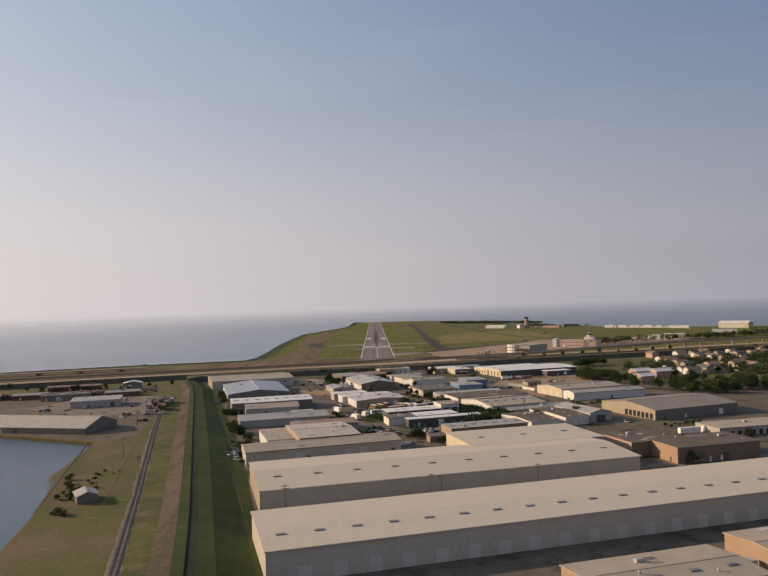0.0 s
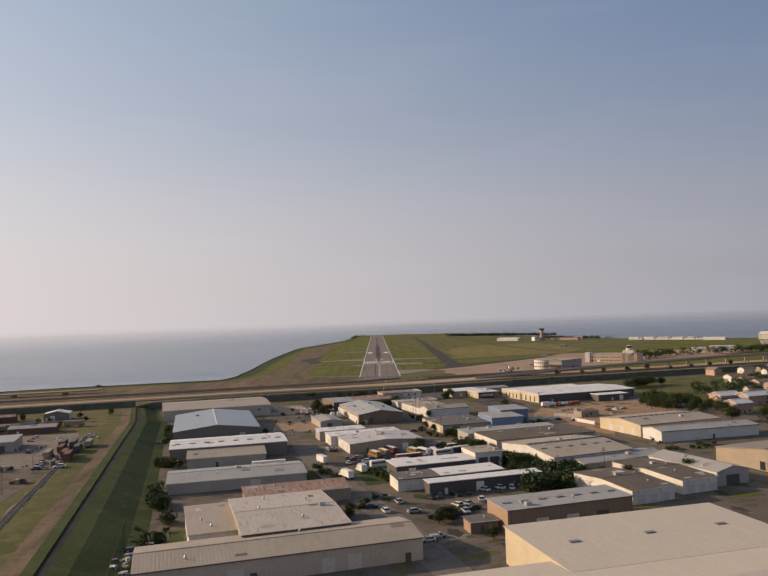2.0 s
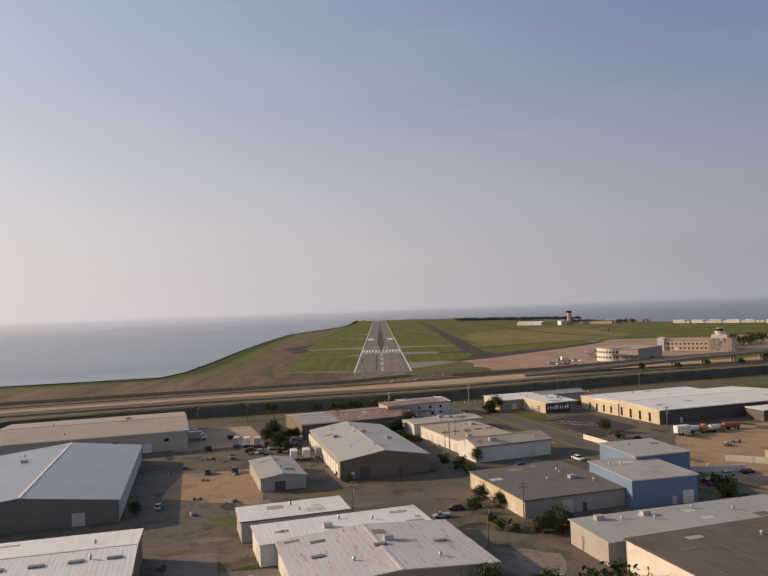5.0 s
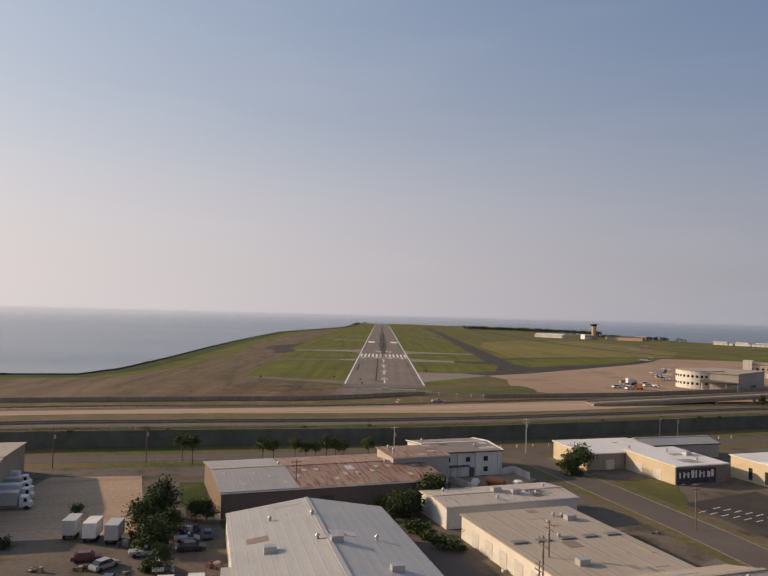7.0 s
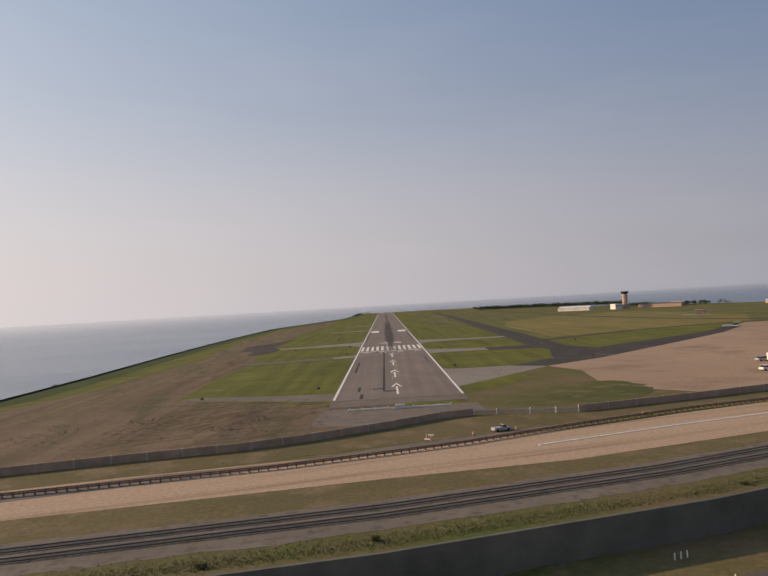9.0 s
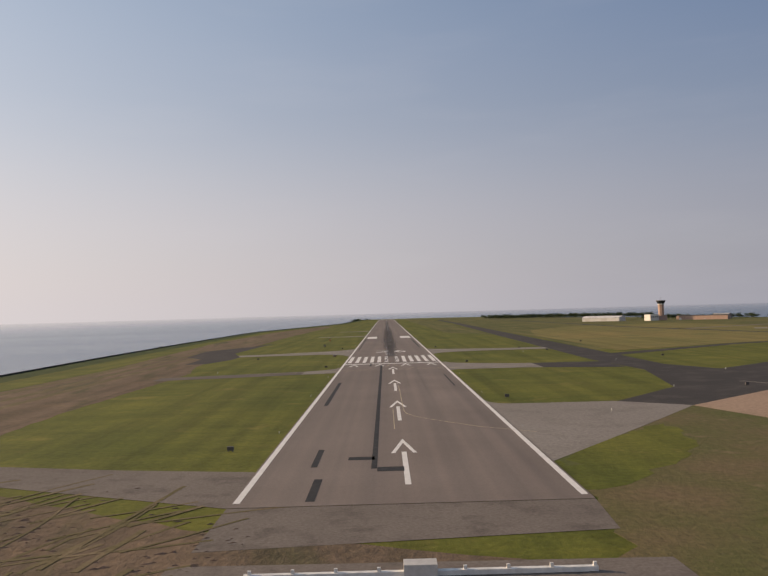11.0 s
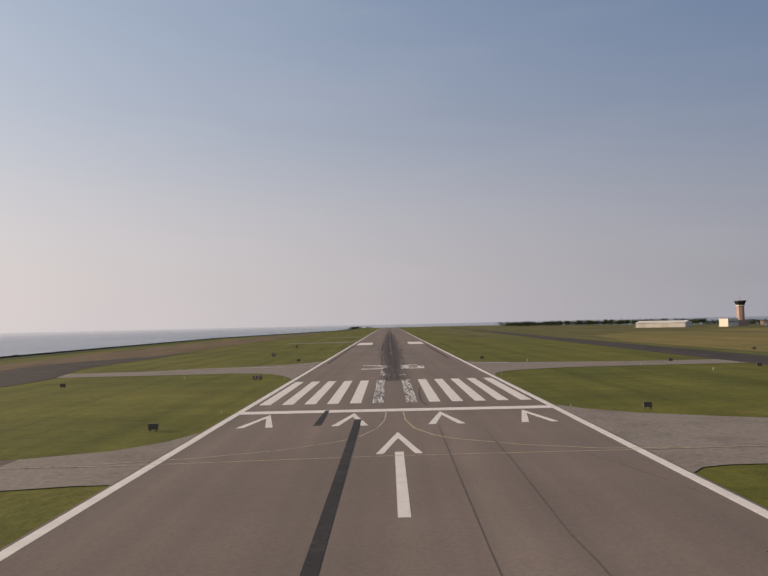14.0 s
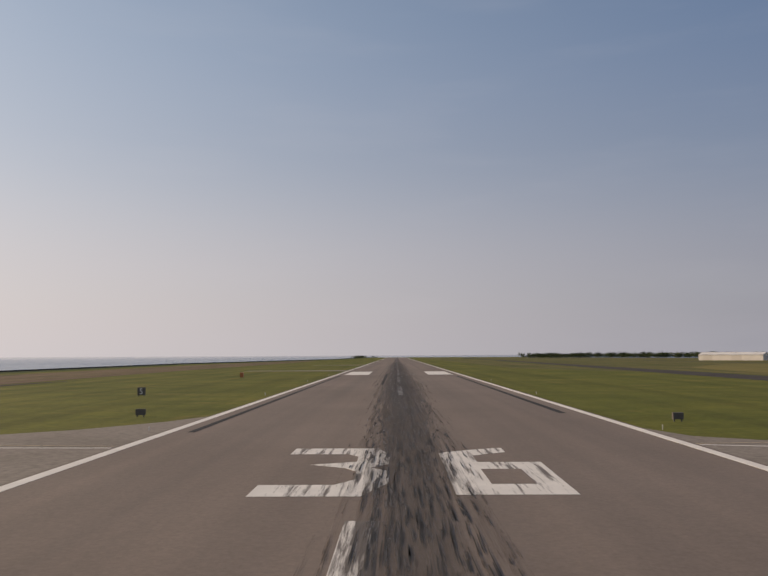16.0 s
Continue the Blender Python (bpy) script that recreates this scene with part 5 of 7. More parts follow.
for k in range(11):
    sheet("parking_line", strip([(66 + 1.9 * k * 0.95, -484 - 1.5 * k), (68.2 + 1.9 * k * 0.95, -482.6 - 1.5 * k)], -0.12, 0.12), 0.072, "white_paint", "short white parking stall line", "parking line")
for k in range(11):
    sheet("parking_line", strip([(70.5 + 1.8 * k * 0.95, -480.8 - 1.5 * k), (72.7 + 1.8 * k * 0.95, -479.4 - 1.5 * k)], -0.12, 0.12), 0.072, "white_paint", "short white parking stall line", "parking line")
sheet("ground", [(50, -455), (74, -447), (66, -480), (56, -484)], 0.045, "verge_grass", "grass yard with scrub in front of the workshops")
sheet("ground", [(-36, -712), (-22, -706), (-12, -738), (-30, -745)], 0.045, "lush_grass", "green lawn beside the lane")
sheet("ground", [(-12, -716), (0, -712), (6, -735), (-8, -742)], 0.045, "lush_grass", "green verge beside the lane")
sheet("ground", [(50, -722), (62, -700), (80, -742), (66, -752)], 0.045, "lush_grass", "green scrub ground beside the warehouse")
sheet("ground", [(230, -600), (480, -500), (600, -330), (500, -180), (300, -290), (190, -330), (190, -480)], 0.045, "verge_grass", "grassy residential lots")

sheet("ground", strip([(-40, -947), (40, -926), (150, -897)], -8, 7), 0.041, "patchy_grass", "weedy ground between the two long warehouses")
sheet("ground", strip([(-70, -935), (-52, -860), (-62, -800)], -1.5, 3.0), 0.042, "lush_grass", "weeds along the warehouse yard")
# weeds, oil-stained paving and bare dirt scattered over the yards
rp = random.Random(91)
for mat, n, lo, hi, lab in (("patchy_grass", 170, 2.0, 6.5, "weedy grass patches in the yards"), ("lush_grass", 140, 1.2, 4.0, "green weed patches in the yards"), ("old_asphalt", 90, 3, 9, "pale worn paving patches in the yards"),
                            ("dark_asphalt", 60, 1.2, 4.5, "dark oil stains and paving repairs in the yards"), ("gravel", 90, 2, 7, "pale gravel patches in the yards")):
    bm = bmesh.new()
    zz = {"patchy_grass": 0.043, "lush_grass": 0.048, "old_asphalt": 0.032, "dark_asphalt": 0.0535, "gravel": 0.038}[mat]
    laid = []
    for k in range(n):
        y = rp.uniform(-900, -480)
        x = rp.uniform(-58 - 0.16 * (y + 800), 190)
        r, el, a0 = rp.uniform(lo, hi), rp.uniform(0.4, 0.9), radians(G + rp.choice((0, 90)))
        if any(math.dist((x, y), (qx, qy)) < 1.75 * (r + qr) for qx, qy, qr in laid):
            continue
        laid.append((x, y, r))
        pts = []
        for j in range(14):
            t = 2 * math.pi * j / 14
            q = r * rp.uniform(0.65, 1.15)
            u, v = q * math.cos(t) * 1.5, q * math.sin(t) * el
            pts.append((x + u * math.cos(a0) - v * math.sin(a0), y + u * math.sin(a0) + v * math.cos(a0)))
        z1 = zz
        bm.faces.new([bm.verts.new((*town(px, py), z1 - DEEP)) for px, py in pts])
    tagged(part("yard_patches", bm, mat, None), lab, "ground", kind="stuff")

WALL_H = 4.6
# ---------- walls, rails and guardrails of the corridor ----------
wall_along("floodwall", [(-900, -566), (-460, -434), (-155, -345), (-65, -320), (-38, -314), (-21, -306), (-3, -295), (11, -285), (20, -282.5)], -0.1, 1.9, 0.4, "wall_concrete", "low grey-brown concrete floodwall")
wall_along("floodwall", [(48, -287), (62, -283), (85, -276), (127, -262), (226, -214), (420, -128)], -0.1, 1.9, 0.4, "wall_concrete", "low grey-brown concrete floodwall")
wall_along("floodwall", [cor(-900, -400), cor(-192, -400)], -0.1, WALL_H, 0.6, "mossy_concrete", "tall dark mossy concrete floodwall")
wall_along("floodwall", [(-192, -457.6), *wall_line(900)], -DEEP - 0.1, 0.4, 0.6, "mossy_concrete", "tall dark mossy concrete floodwall")
WALL_L = [(-155, -345), (-65, -320), (-38, -314), (-21, -306), (-3, -295), (11, -285)]


def along(line, step, start=0.0):
    """Points and headings every step along a line."""
    out = []
    left = start
    for a, b in zip(line, line[1:]):
        a, b = Vector(a), Vector(b)
        n = (b - a).length
        d = left
        while d < n:
            p = a + (b - a) * (d / n)
            out.append((p.x, p.y, math.degrees(math.atan2(b.y - a.y, b.x - a.x))))
            d += step
        left = d - n
    return out


def put(ob, x, y, z=0.0, rz=0.0, s=1.0):
    x, y, z = site(x, y, z)
    return copy_thing(ob, pose(x * UNIT, y * UNIT, z * UNIT, 0, 0, rz) @ Matrix.Scale(s, 4))


def one(name, bm, material, x, y, z, rz, label, category, group="", kind=""):
    """A thing of one mesh."""
    ob = part(name, bm, material, None)
    ob.matrix_world = placed(pose(*site(x, y, z), 0, 0, rz))
    return tagged(ob, label, category, group, kind)


first = None
for x, y, a in along(WALL_L, 7.7) + along([(48, -287), (62, -283), (85, -276), (127, -262), (226, -214)], 9.0):
    if first is None:
        bm = bmesh.new()
        block(bm, -0.16, -0.26, 0, 0.16, 0.26, 1.95)
        first = one("wall_post", bm, "concrete", x, y, 0, a, "pale concrete post in the floodwall", "post", "floodwall posts")
    else:
        put(first, x, y, 0, a)
# low pale panels closing the gap in the floodwall
e = thing("panel_fence", pose(0, 0, 0), "low pale panel fence across the floodwall gap", "fence")
pts = [(20, -282.5), (26.3, -283), (35.2, -284.5), (42, -286), (48, -287)]
for x, y in pts:
    bm = bmesh.new()
    block(bm, x - 0.18, y - 0.22, 0, x + 0.18, y + 0.22, 1.6)
    part("post", bm, "trim_white", e)
for p, q in zip(pts, pts[1:]):
    bm = bmesh.new()
    prism(bm, strip([p, q], -0.08, 0.08), 0.35, 1.35)
    bmesh.ops.recalc_face_normals(bm, faces=bm.faces)
    part("panel", bm, "concrete", e)


def guardrail(line, label):
    e = thing("guardrail", pose(0, 0, 0), label, "guardrail")
    for zz in (0.45, 0.8):
        bm = bmesh.new()
        prism(bm, strip(line, -0.16, 0.16), zz, zz + 0.26)
        bmesh.ops.recalc_face_normals(bm, faces=bm.faces)
        part("beam", bm, "rail_brown", e)
    me = None
    spots = along(line, 1.9)
    for x, y, a in [q for j, q in enumerate(spots) if -80 < q[0] < 110 or j % 3 == 0]:
        if me is None:
            bm = bmesh.new()
            block(bm, -0.13, -0.2, 0, 0.13, 0.2, 1.05)
            p0 = part("post", bm, "pole_wood", e)
            me = p0.data
            p0.location = (x, y, 0)
            p0.rotation_euler = (0, 0, radians(a))
        else:
            o = new("post", me)
            o.parent = e
            o.location = (x, y, 0)
            o.rotation_euler = (0, 0, radians(a))


guardrail([*lanes(-329.3, -420, -28), (-3, -327.4), (13.5, -321.4), (43, -307), (75, -294), lane(140, -325), lane(200, -324)], "brown steel guardrail on wooden posts beside the highway")
sheet("road", [(-420, -450), (-155, -366), (-51, -334), (-26, -329.5), (-3, -318.5), (25, -309), (58, -295.5), (100, -281), (100, -284.5), (74, -292), (42, -305.5), (13, -320), (-4, -326), (-29, -334.8), (-60, -344.5), (-155, -374), (-420, -455)][::1],
      0.065, "old_asphalt", "narrow grey service road along the guardrail", "road")
sheet("ground", [(-25, -286), (-24, -258), (24, -259), (25, -277), (8, -284), (-6, -292)], 0.06, "old_asphalt", "faded grey asphalt pad before the runway")
e = thing("barrier", pose(0, -262, 0), "low white rail before the runway end", "barrier")
bm = bmesh.new()
block(bm, -16, -0.25, 0.1, 16, 0.25, 0.55)
part("beam", bm, "trim_white", e)
bm = bmesh.new()
block(bm, -1.5, -0.8, 0, 1.5, 0.8, 1.3)
part("cabinet", bm, "door_paint", e)
for k in range(9):
    bm = bmesh.new()
    block(bm, -15.6 + 3.9 * k, -0.12, 0, -15.3 + 3.9 * k, 0.12, 0.9)
    part("post", bm, "trim_white", e)
wall_along("traffic_barrier", [(28.5, -326.4), (64.8, -312.8), (140, -288)], 0, 0.16, 0.8, "plaster_white", "long pale concrete traffic barrier")


def railway(line, label, tie="ballast"):
    e = thing("railway_track", pose(0, 0, 0), label, "railway track", kind="structure")
    for s in (-0.78, 0.78):
        bm = bmesh.new()
        prism(bm, strip(line, s - 0.09, s + 0.09), 0.2, 0.42)
        bmesh.ops.recalc_face_normals(bm, faces=bm.faces)
        part("rail", bm, "steel_dark", e)
    bm = bmesh.new()
    for x, y, a in along(line, 1.1):
        c, s = math.cos(radians(a)), math.sin(radians(a))
        q = [(-0.14, -1.4), (0.14, -1.4), (0.14, 1.4), (-0.14, 1.4)]
        prism(bm, [(x + c * u - s * v, y + s * u + c * v) for u, v in q], 0.02, 0.115)
    tagged(part("sleepers", bm, tie, e), kind="stuff")


railway(lanes(-369.4, -500, 500), "rusty railway track on grey ballast")
railway(lanes(-364.8, -500, 500), "rusty railway track on grey ballast")
railway(RAIL_W, "rusty rail spur curving past the dock basin", "gravel")

# elevated highway to the east
e = thing("viaduct", pose(0, 0, 0), "concrete highway viaduct rising on square piers", "viaduct", kind="structure")
DECK = [(95, 0.6), (184, 3.4), (234, 5.0), (314, 7.0), (385, 8.6), (520, 8.8), (900, 8.8)]
for (x0, z0), (x1, z1) in zip(DECK, DECK[1:]):
    for off, w, lo, hi, mat, nm in ((-337, 11, -1.3, 0.0, "wall_concrete", "deck"), (-337.2, 0.4, 0.0, 0.9, "concrete", "parapet"), (-325.8, 0.4, 0.0, 0.9, "concrete", "parapet")):
        bm = bmesh.new()
        a, b = cor(x0, off), cor(x1, off)
        slab(bm, [(a[0], a[1], z0 + lo), (b[0], b[1], z1 + lo), (b[0], b[1] + w, z1 + lo), (a[0], a[1] + w, z0 + lo)], (0, 0, hi - lo))
        part(nm, bm, mat, e)
for k in range(26):
    x = 135 + 26 * k
    z = next(z0 + (z1 - z0) * (x - x0) / (x1 - x0) for (x0, z0), (x1, z1) in zip(DECK, DECK[1:]) if x0 <= x <= x1)
    bm = bmesh.new()
    for off in (-335.5, -329):
        p = cor(x, off)
        block(bm, p[0] - 0.6, p[1] - 0.6, -0.1, p[0] + 0.6, p[1] + 0.6, max(z - 1.1, 0.2))
    p = cor(x, -336.5)
    block(bm, p[0] - 0.7, p[1], max(z - 2.0, 0.1), p[0] + 0.7, p[1] + 9, max(z - 1.1, 0.2))
    part("pier", bm, "concrete", e)
# low road bridge by the lake to the west
e = thing("viaduct", pose(0, 0, 0), "low dark road bridge on short piers by the lake", "viaduct", kind="structure")
bm = bmesh.new()
prism(bm, [(-900, -520), (-270, -330), (-268, -320), (-900, -508)], 2.2, 3.4)
part("deck", bm, "wall_concrete", e)
for k in range(14):
    x = -300 - 42 * k
    y = -330 + 0.3016 * (x + 270)
    bm = bmesh.new()
    block(bm, x - 2, y + 2, -0.1, x + 2, y + 6, 2.2)
    part("pier", bm, "wall_concrete", e)

# shore edge of the airfield: a dark stone bank with scrub
bm = bmesh.new()
rs = random.Random(5)
for x, y, a in along(SHORE[1:15], 1.6):
    s = rs.uniform(0.35, 0.8)
    m = pose(x + rs.uniform(-1.0, 1.0), y + rs.uniform(-0.8, 0.8), rs.uniform(-0.7, -0.1), rs.uniform(0, 90), rs.uniform(0, 90), rs.uniform(0, 90)) @ Matrix.Diagonal((s * 1.3, s, s * 0.8, 1))
    bmesh.ops.create_icosphere(bm, subdivisions=1, radius=1, matrix=m)
sea = [(x - 0.2, y) for x, y in SHORE[1:15]]
tagged(part("shore_stones", bm, "dark_stone", None), "dark stones along the lake shore", "stones", kind="stuff")
wall_along("seawall", sea, -1.7, 0.75, 0.5, "dark_stone", "low dark stone seawall along the lake")
sheet("ground", strip(SHORE[1:15], -1, -16), 0.045, "lush_grass", "green grass bank along the lake")


# ruts and dried clods before the runway
bm = bmesh.new()
rf = random.Random(31)
for k in range(190):
    x, y = rf.uniform(-80, -4), rf.uniform(-306, -226)
    if x > -30 and y < -240 or not (-322 + 0.45 * (x + 65) + 8 < y < -222 - 0.35 * (x + 80)):
        continue
    a = radians(rf.choice((78, 80, 60, 48, 45, 20)) + rf.uniform(-6, 6))
    line = [(x, y)]
    for _ in range(rf.randint(3, 8)):
        a += rf.uniform(-0.08, 0.08)
        line.append((line[-1][0] + 2.6 * math.cos(a), line[-1][1] + 2.6 * math.sin(a)))
    w = rf.uniform(0.15, 0.4)
    prism(bm, strip(line, -w, w), 0.0, rf.uniform(0.05, 0.085))
bmesh.ops.recalc_face_normals(bm, faces=bm.faces)
tagged(part("ruts", bm, "dry_grass", None), "dried tyre ruts and clods in the brown field", "ruts", kind="stuff")


# ---------- trees ----------
def leaf_mat(name, c1, c2):
    m, N, Lk, b = base_mat(name, 0.7, spec=0.2)
    g = N.new("ShaderNodeNewGeometry")
    co = N.new("ShaderNodeTexCoord").outputs["Object"]
    f = noise_node(N, Lk, co, 0.6, 3)
    c = mixc(N, Lk, ramp(N, Lk, f, [(0.3, (0, 0, 0)), (0.7, (1, 1, 1))]), c1, c2)
    c = mixc(N, Lk, 1.0, c, ramp(N, Lk, g.outputs["Random Per Island"], [(0, (0.6, 0.6, 0.6)), (1, (1.35, 1.35, 1.35))]), 'MULTIPLY')
    Lk.new(c, b.inputs["Base Color"])


leaf_mat("leaf_dark", (0.030, 0.046, 0.015), (0.054, 0.070, 0.024))
leaf_mat("leaf_mid", (0.044, 0.066, 0.018), (0.078, 0.095, 0.028))
leaf_mat("leaf_straw", (0.14, 0.12, 0.06), (0.20, 0.165, 0.09))
leaf_mat("leaf_weed", (0.055, 0.085, 0.020), (0.105, 0.12, 0.030))
leaf_mat("leaf_dry", (0.075, 0.075, 0.03), (0.12, 0.10, 0.045))
rt = random.Random(11)


def clumps(bm, rnd, spots, n, leaf, spread):
    for c in spots:
        for _ in range(n):
            d = Vector((rnd.gauss(0, 1), rnd.gauss(0, 1), rnd.gauss(0, 0.75))) * spread * 0.55
            p = Vector(c) + d
            u = Vector((rnd.uniform(-1, 1), rnd.uniform(-1, 1), rnd.uniform(-0.5, 0.8))).normalized()
            v = u.cross(Vector((rnd.uniform(-1, 1), rnd.uniform(-1, 1), rnd.uniform(-1, 1)))).normalized()
            s = leaf * rnd.uniform(0.6, 1.3)
            bm.faces.new([bm.verts.new(p + u * s), bm.verts.new(p + v * s * 0.6), bm.verts.new(p - u * s), bm.verts.new(p - v * s * 0.6)])


def tree(x, y, h, w, seed, leaf="leaf_mid", label="leafy green tree with an uneven crown", name="tree", group="trees"):
    rnd = random.Random(seed)
    e = thing(name, pose(x, y, 0), label, "tree", group)
    bm = bmesh.new()
    th = h * 0.30
    tube(bm, (0, 0, -0.2), (0.1, 0.05, th), 0.030 * h, 0.022 * h, 7)
    spots = []
    for k in range(14):
        a = 2 * math.pi * k / 7 + rnd.uniform(-0.4, 0.4)
        r = w * 0.5 * rnd.uniform(0.45, 1.0)
        z = h * rnd.uniform(0.26, 0.80)
        q = (r * math.cos(a), r * math.sin(a), z)
        tube(bm, (0.1, 0.05, th * rnd.uniform(0.6, 1.0)), (q[0] * 0.85, q[1] * 0.85, q[2]), 0.012 * h, 0.004 * h, 5)
        spots.append(q)
    for k in range(14):
        a = rnd.uniform(0, 6.28)
        r = w * 0.5 * rnd.uniform(0.0, 0.65)
        spots.append((r * math.cos(a), r * math.sin(a), h * rnd.uniform(0.5, 0.95)))
    part("trunk", bm, "bark", e)
    bm = bmesh.new()
    clumps(bm, rnd, spots, 88, 0.044 * w, w * 0.25)
    part("crown", bm, leaf, e)
    return e


def bush(x, y, h, w, seed, leaf="leaf_mid", label="low green scrub bush"):
    rnd = random.Random(seed)
    e = thing("bush", pose(x, y, 0), label, "bush", "bushes")
    bm = bmesh.new()
    spots = []
    for k in range(8):
        a, r = rnd.uniform(0, 6.28), w * 0.5 * rnd.uniform(0.1, 0.8)
        q = (r * math.cos(a), r * math.sin(a), h * rnd.uniform(0.3, 0.75))
        tube(bm, (0, 0, -0.1), q, 0.06, 0.02, 5)
        spots.append(q)
    part("stems", bm, "bark", e)
    bm = bmesh.new()
    clumps(bm, rnd, spots, 90, 0.055 * w, w * 0.25)
    part("leaves", bm, leaf, e)
    return e


def street_tree(x, y, h, w, seed, leaf="leaf_mid", label="slender street tree with a bare trunk and small crown"):
    rnd = random.Random(seed)
    e = thing("street_tree", pose(x, y, 0), label, "tree", "street trees")
    bm = bmesh.new()
    th = h * 0.52
    lean = rnd.uniform(-0.25, 0.25)
    tube(bm, (0, 0, -0.2), (lean, 0.1, th), 0.020 * h, 0.014 * h, 7)
    spots = []
    for k in range(9):
        a = 2 * math.pi * k / 9 + rnd.uniform(-0.4, 0.4)
        r = w * 0.5 * rnd.uniform(0.35, 1.0)
        q = (lean + r * math.cos(a), r * math.sin(a), h * rnd.uniform(0.60, 0.88))
        tube(bm, (lean, 0.1, th * rnd.uniform(0.9, 1.0)), q, 0.008 * h, 0.003 * h, 5)
        spots.append(q)
    for k in range(4):
        spots.append((lean + rnd.uniform(-0.2, 0.2) * w, rnd.uniform(-0.2, 0.2) * w, h * rnd.uniform(0.75, 0.97)))
    part("trunk", bm, "bark", e)
    bm = bmesh.new()
    clumps(bm, rnd, spots, 90, 0.045 * w, w * 0.22)
    part("crown", bm, leaf, e)
    return e


rows = [(-52.2, -444.0, 8.6), (-49.3, -444.9, 8.8), (-32.0, -440.5, 8.2), (-29.1, -440.0, 7.4), (-24.0, -436.5, 6.6), (-21.2, -436.3, 6.2), (-18.8, -435.5, 7.0), (-16.0, -434.6, 6.9), (-13.6, -434.0, 7.2), (-11.3, -435.0, 7.6), (-5.0, -433.6, 7.2)]
slim = [street_tree(x, y, h, 5.0 if k < 3 else 3.9, 40 + k) for k, (x, y, h) in enumerate(rows[:4])]
for k, (x, y, h) in enumerate(rows[4:]):
    put(slim[1 + k % 3], x, y, 0, 63 * k, h / 8.0)
protos = [tree(-43, -497, 7.8, 6, 1, "leaf_dark"), tree(-38.5, -510, 5.6, 5, 2, "leaf_dark"), tree(50, -441, 7.5, 7, 3), tree(9, -480, 7, 7, 4, "leaf_dark")]
tree_spots = [(-42.6, -502, 7.5), (-34.2, -499, 6.5), (-44.5, -507, 6), (-39, -517, 6.5), (-35, -528, 5), (2, -487, 6), (-1, -484, 4.5), (7, -466, 5),
              (28, -556, 5), (15, -504, 4.5), (38, -629, 6), (33, -634, 5), (23, -607, 6), (27, -610, 5), (16, -668, 6), (41, -676, 5), (45, -680, 5), (53, -703, 4), (58, -712, 4), (60, -725, 5),
              (64, -730, 4), (70, -736, 4), (78, -752, 4), (-92, -697, 4), (-88, -700, 4), (174, -571, 11), (182, -560, 12), (190, -552, 10), (177, -539, 11), (186, -530, 9), (82, -513, 6), (47, -446, 6), (198, -425, 9),
              (205, -418, 10), (192, -432, 9), (166, -471, 6), (-80, -769, 4), (-77, -776, 4), (-13, -790, 4), (16, -797, 5),
              (168, -846, 7), (124, -885, 8), (129, -880, 7), (28, -818, 5), (-64, -609, 4), (20, -614, 5), (52, -742, 6), (49, -735, 6), (88, -756, 6), (92, -748, 5), (60, -790, 5), (66, -786, 6), (111, -756, 7), (104, -762, 5)]
for k, (x, y, h) in enumerate(tree_spots):
    put(protos[k % 4], x, y, 0, 57 * k, h / 8.2 * (0.9 + 0.2 * rt.random()))
for k in range(9):
    p = cor(180 + 26 * k, -352 + rt.uniform(-4, 4))
    put(protos[k % 4], p[0], p[1], 0, 33 * k, rt.uniform(0.5, 0.9))
# trees round the houses
def grove(n, line, r, lo, hi):
    for k in range(n):
        x, y, _ = rt.choice(along(line, 2.0))
        put(protos[k % 4], x + rt.uniform(-r, r), y + rt.uniform(-r, r), 0, 71 * k, rt.uniform(lo, hi))


grove(30, [(176, -536), (188, -556), (196, -600)], 9, 0.8, 1.3)
grove(48, [(200, -630), (214, -652), (250, -660), (300, -640)], 16, 0.8, 1.5)
grove(12, [(198, -422), (226, -407)], 6, 0.8, 1.2)
grove(16, [(250, -590), (262, -520), (300, -470)], 14, 0.7, 1.1)
grove(18, [(300, -560), (330, -500), (420, -450)], 18, 0.7, 1.2)
# dense scrub beside the white-walled warehouse and in the yards
for k in range(46):
    x0, y0, rr = rt.choice(((58, -720, 9), (66, -738, 8), (44, -682, 6), (36, -632, 5), (-76, -772, 2), (3, -488, 2), (-40, -497, 4), (74, -752, 8), (16, -798, 3)))
    put(protos[k % 4], x0 + rt.uniform(-rr, rr), y0 + rt.uniform(-rr, rr), 0, 71 * k, rt.uniform(0.35, 0.75))
bushes = [bush(-60, -497, 2.2, 3.4, 21), bush(-64, -520, 2.0, 3.6, 22, "leaf_dark"), bush(24, -566, 2.6, 4.5, 23)]
for k in range(70):
    p = rt.choice([(cor(rt.uniform(-120, 250), rt.uniform(-383, -377))), (rt.uniform(-76, -72), rt.uniform(-850, -800)), (rt.uniform(48, 80), rt.uniform(-750, -700)),
                   (rt.uniform(-14, -8), rt.uniform(-575, -515))])
    put(bushes[k % 3], p[0], p[1], -0.1, 80 * k, rt.uniform(0.35, 0.8))
for x, y, q in ((-213, -236, 0.8), (-172, -120, 0.6), (-186, 250, 0.7), (-300, -254, 1.3)):
    put(bushes[1], x, y, -0.2, x, q)
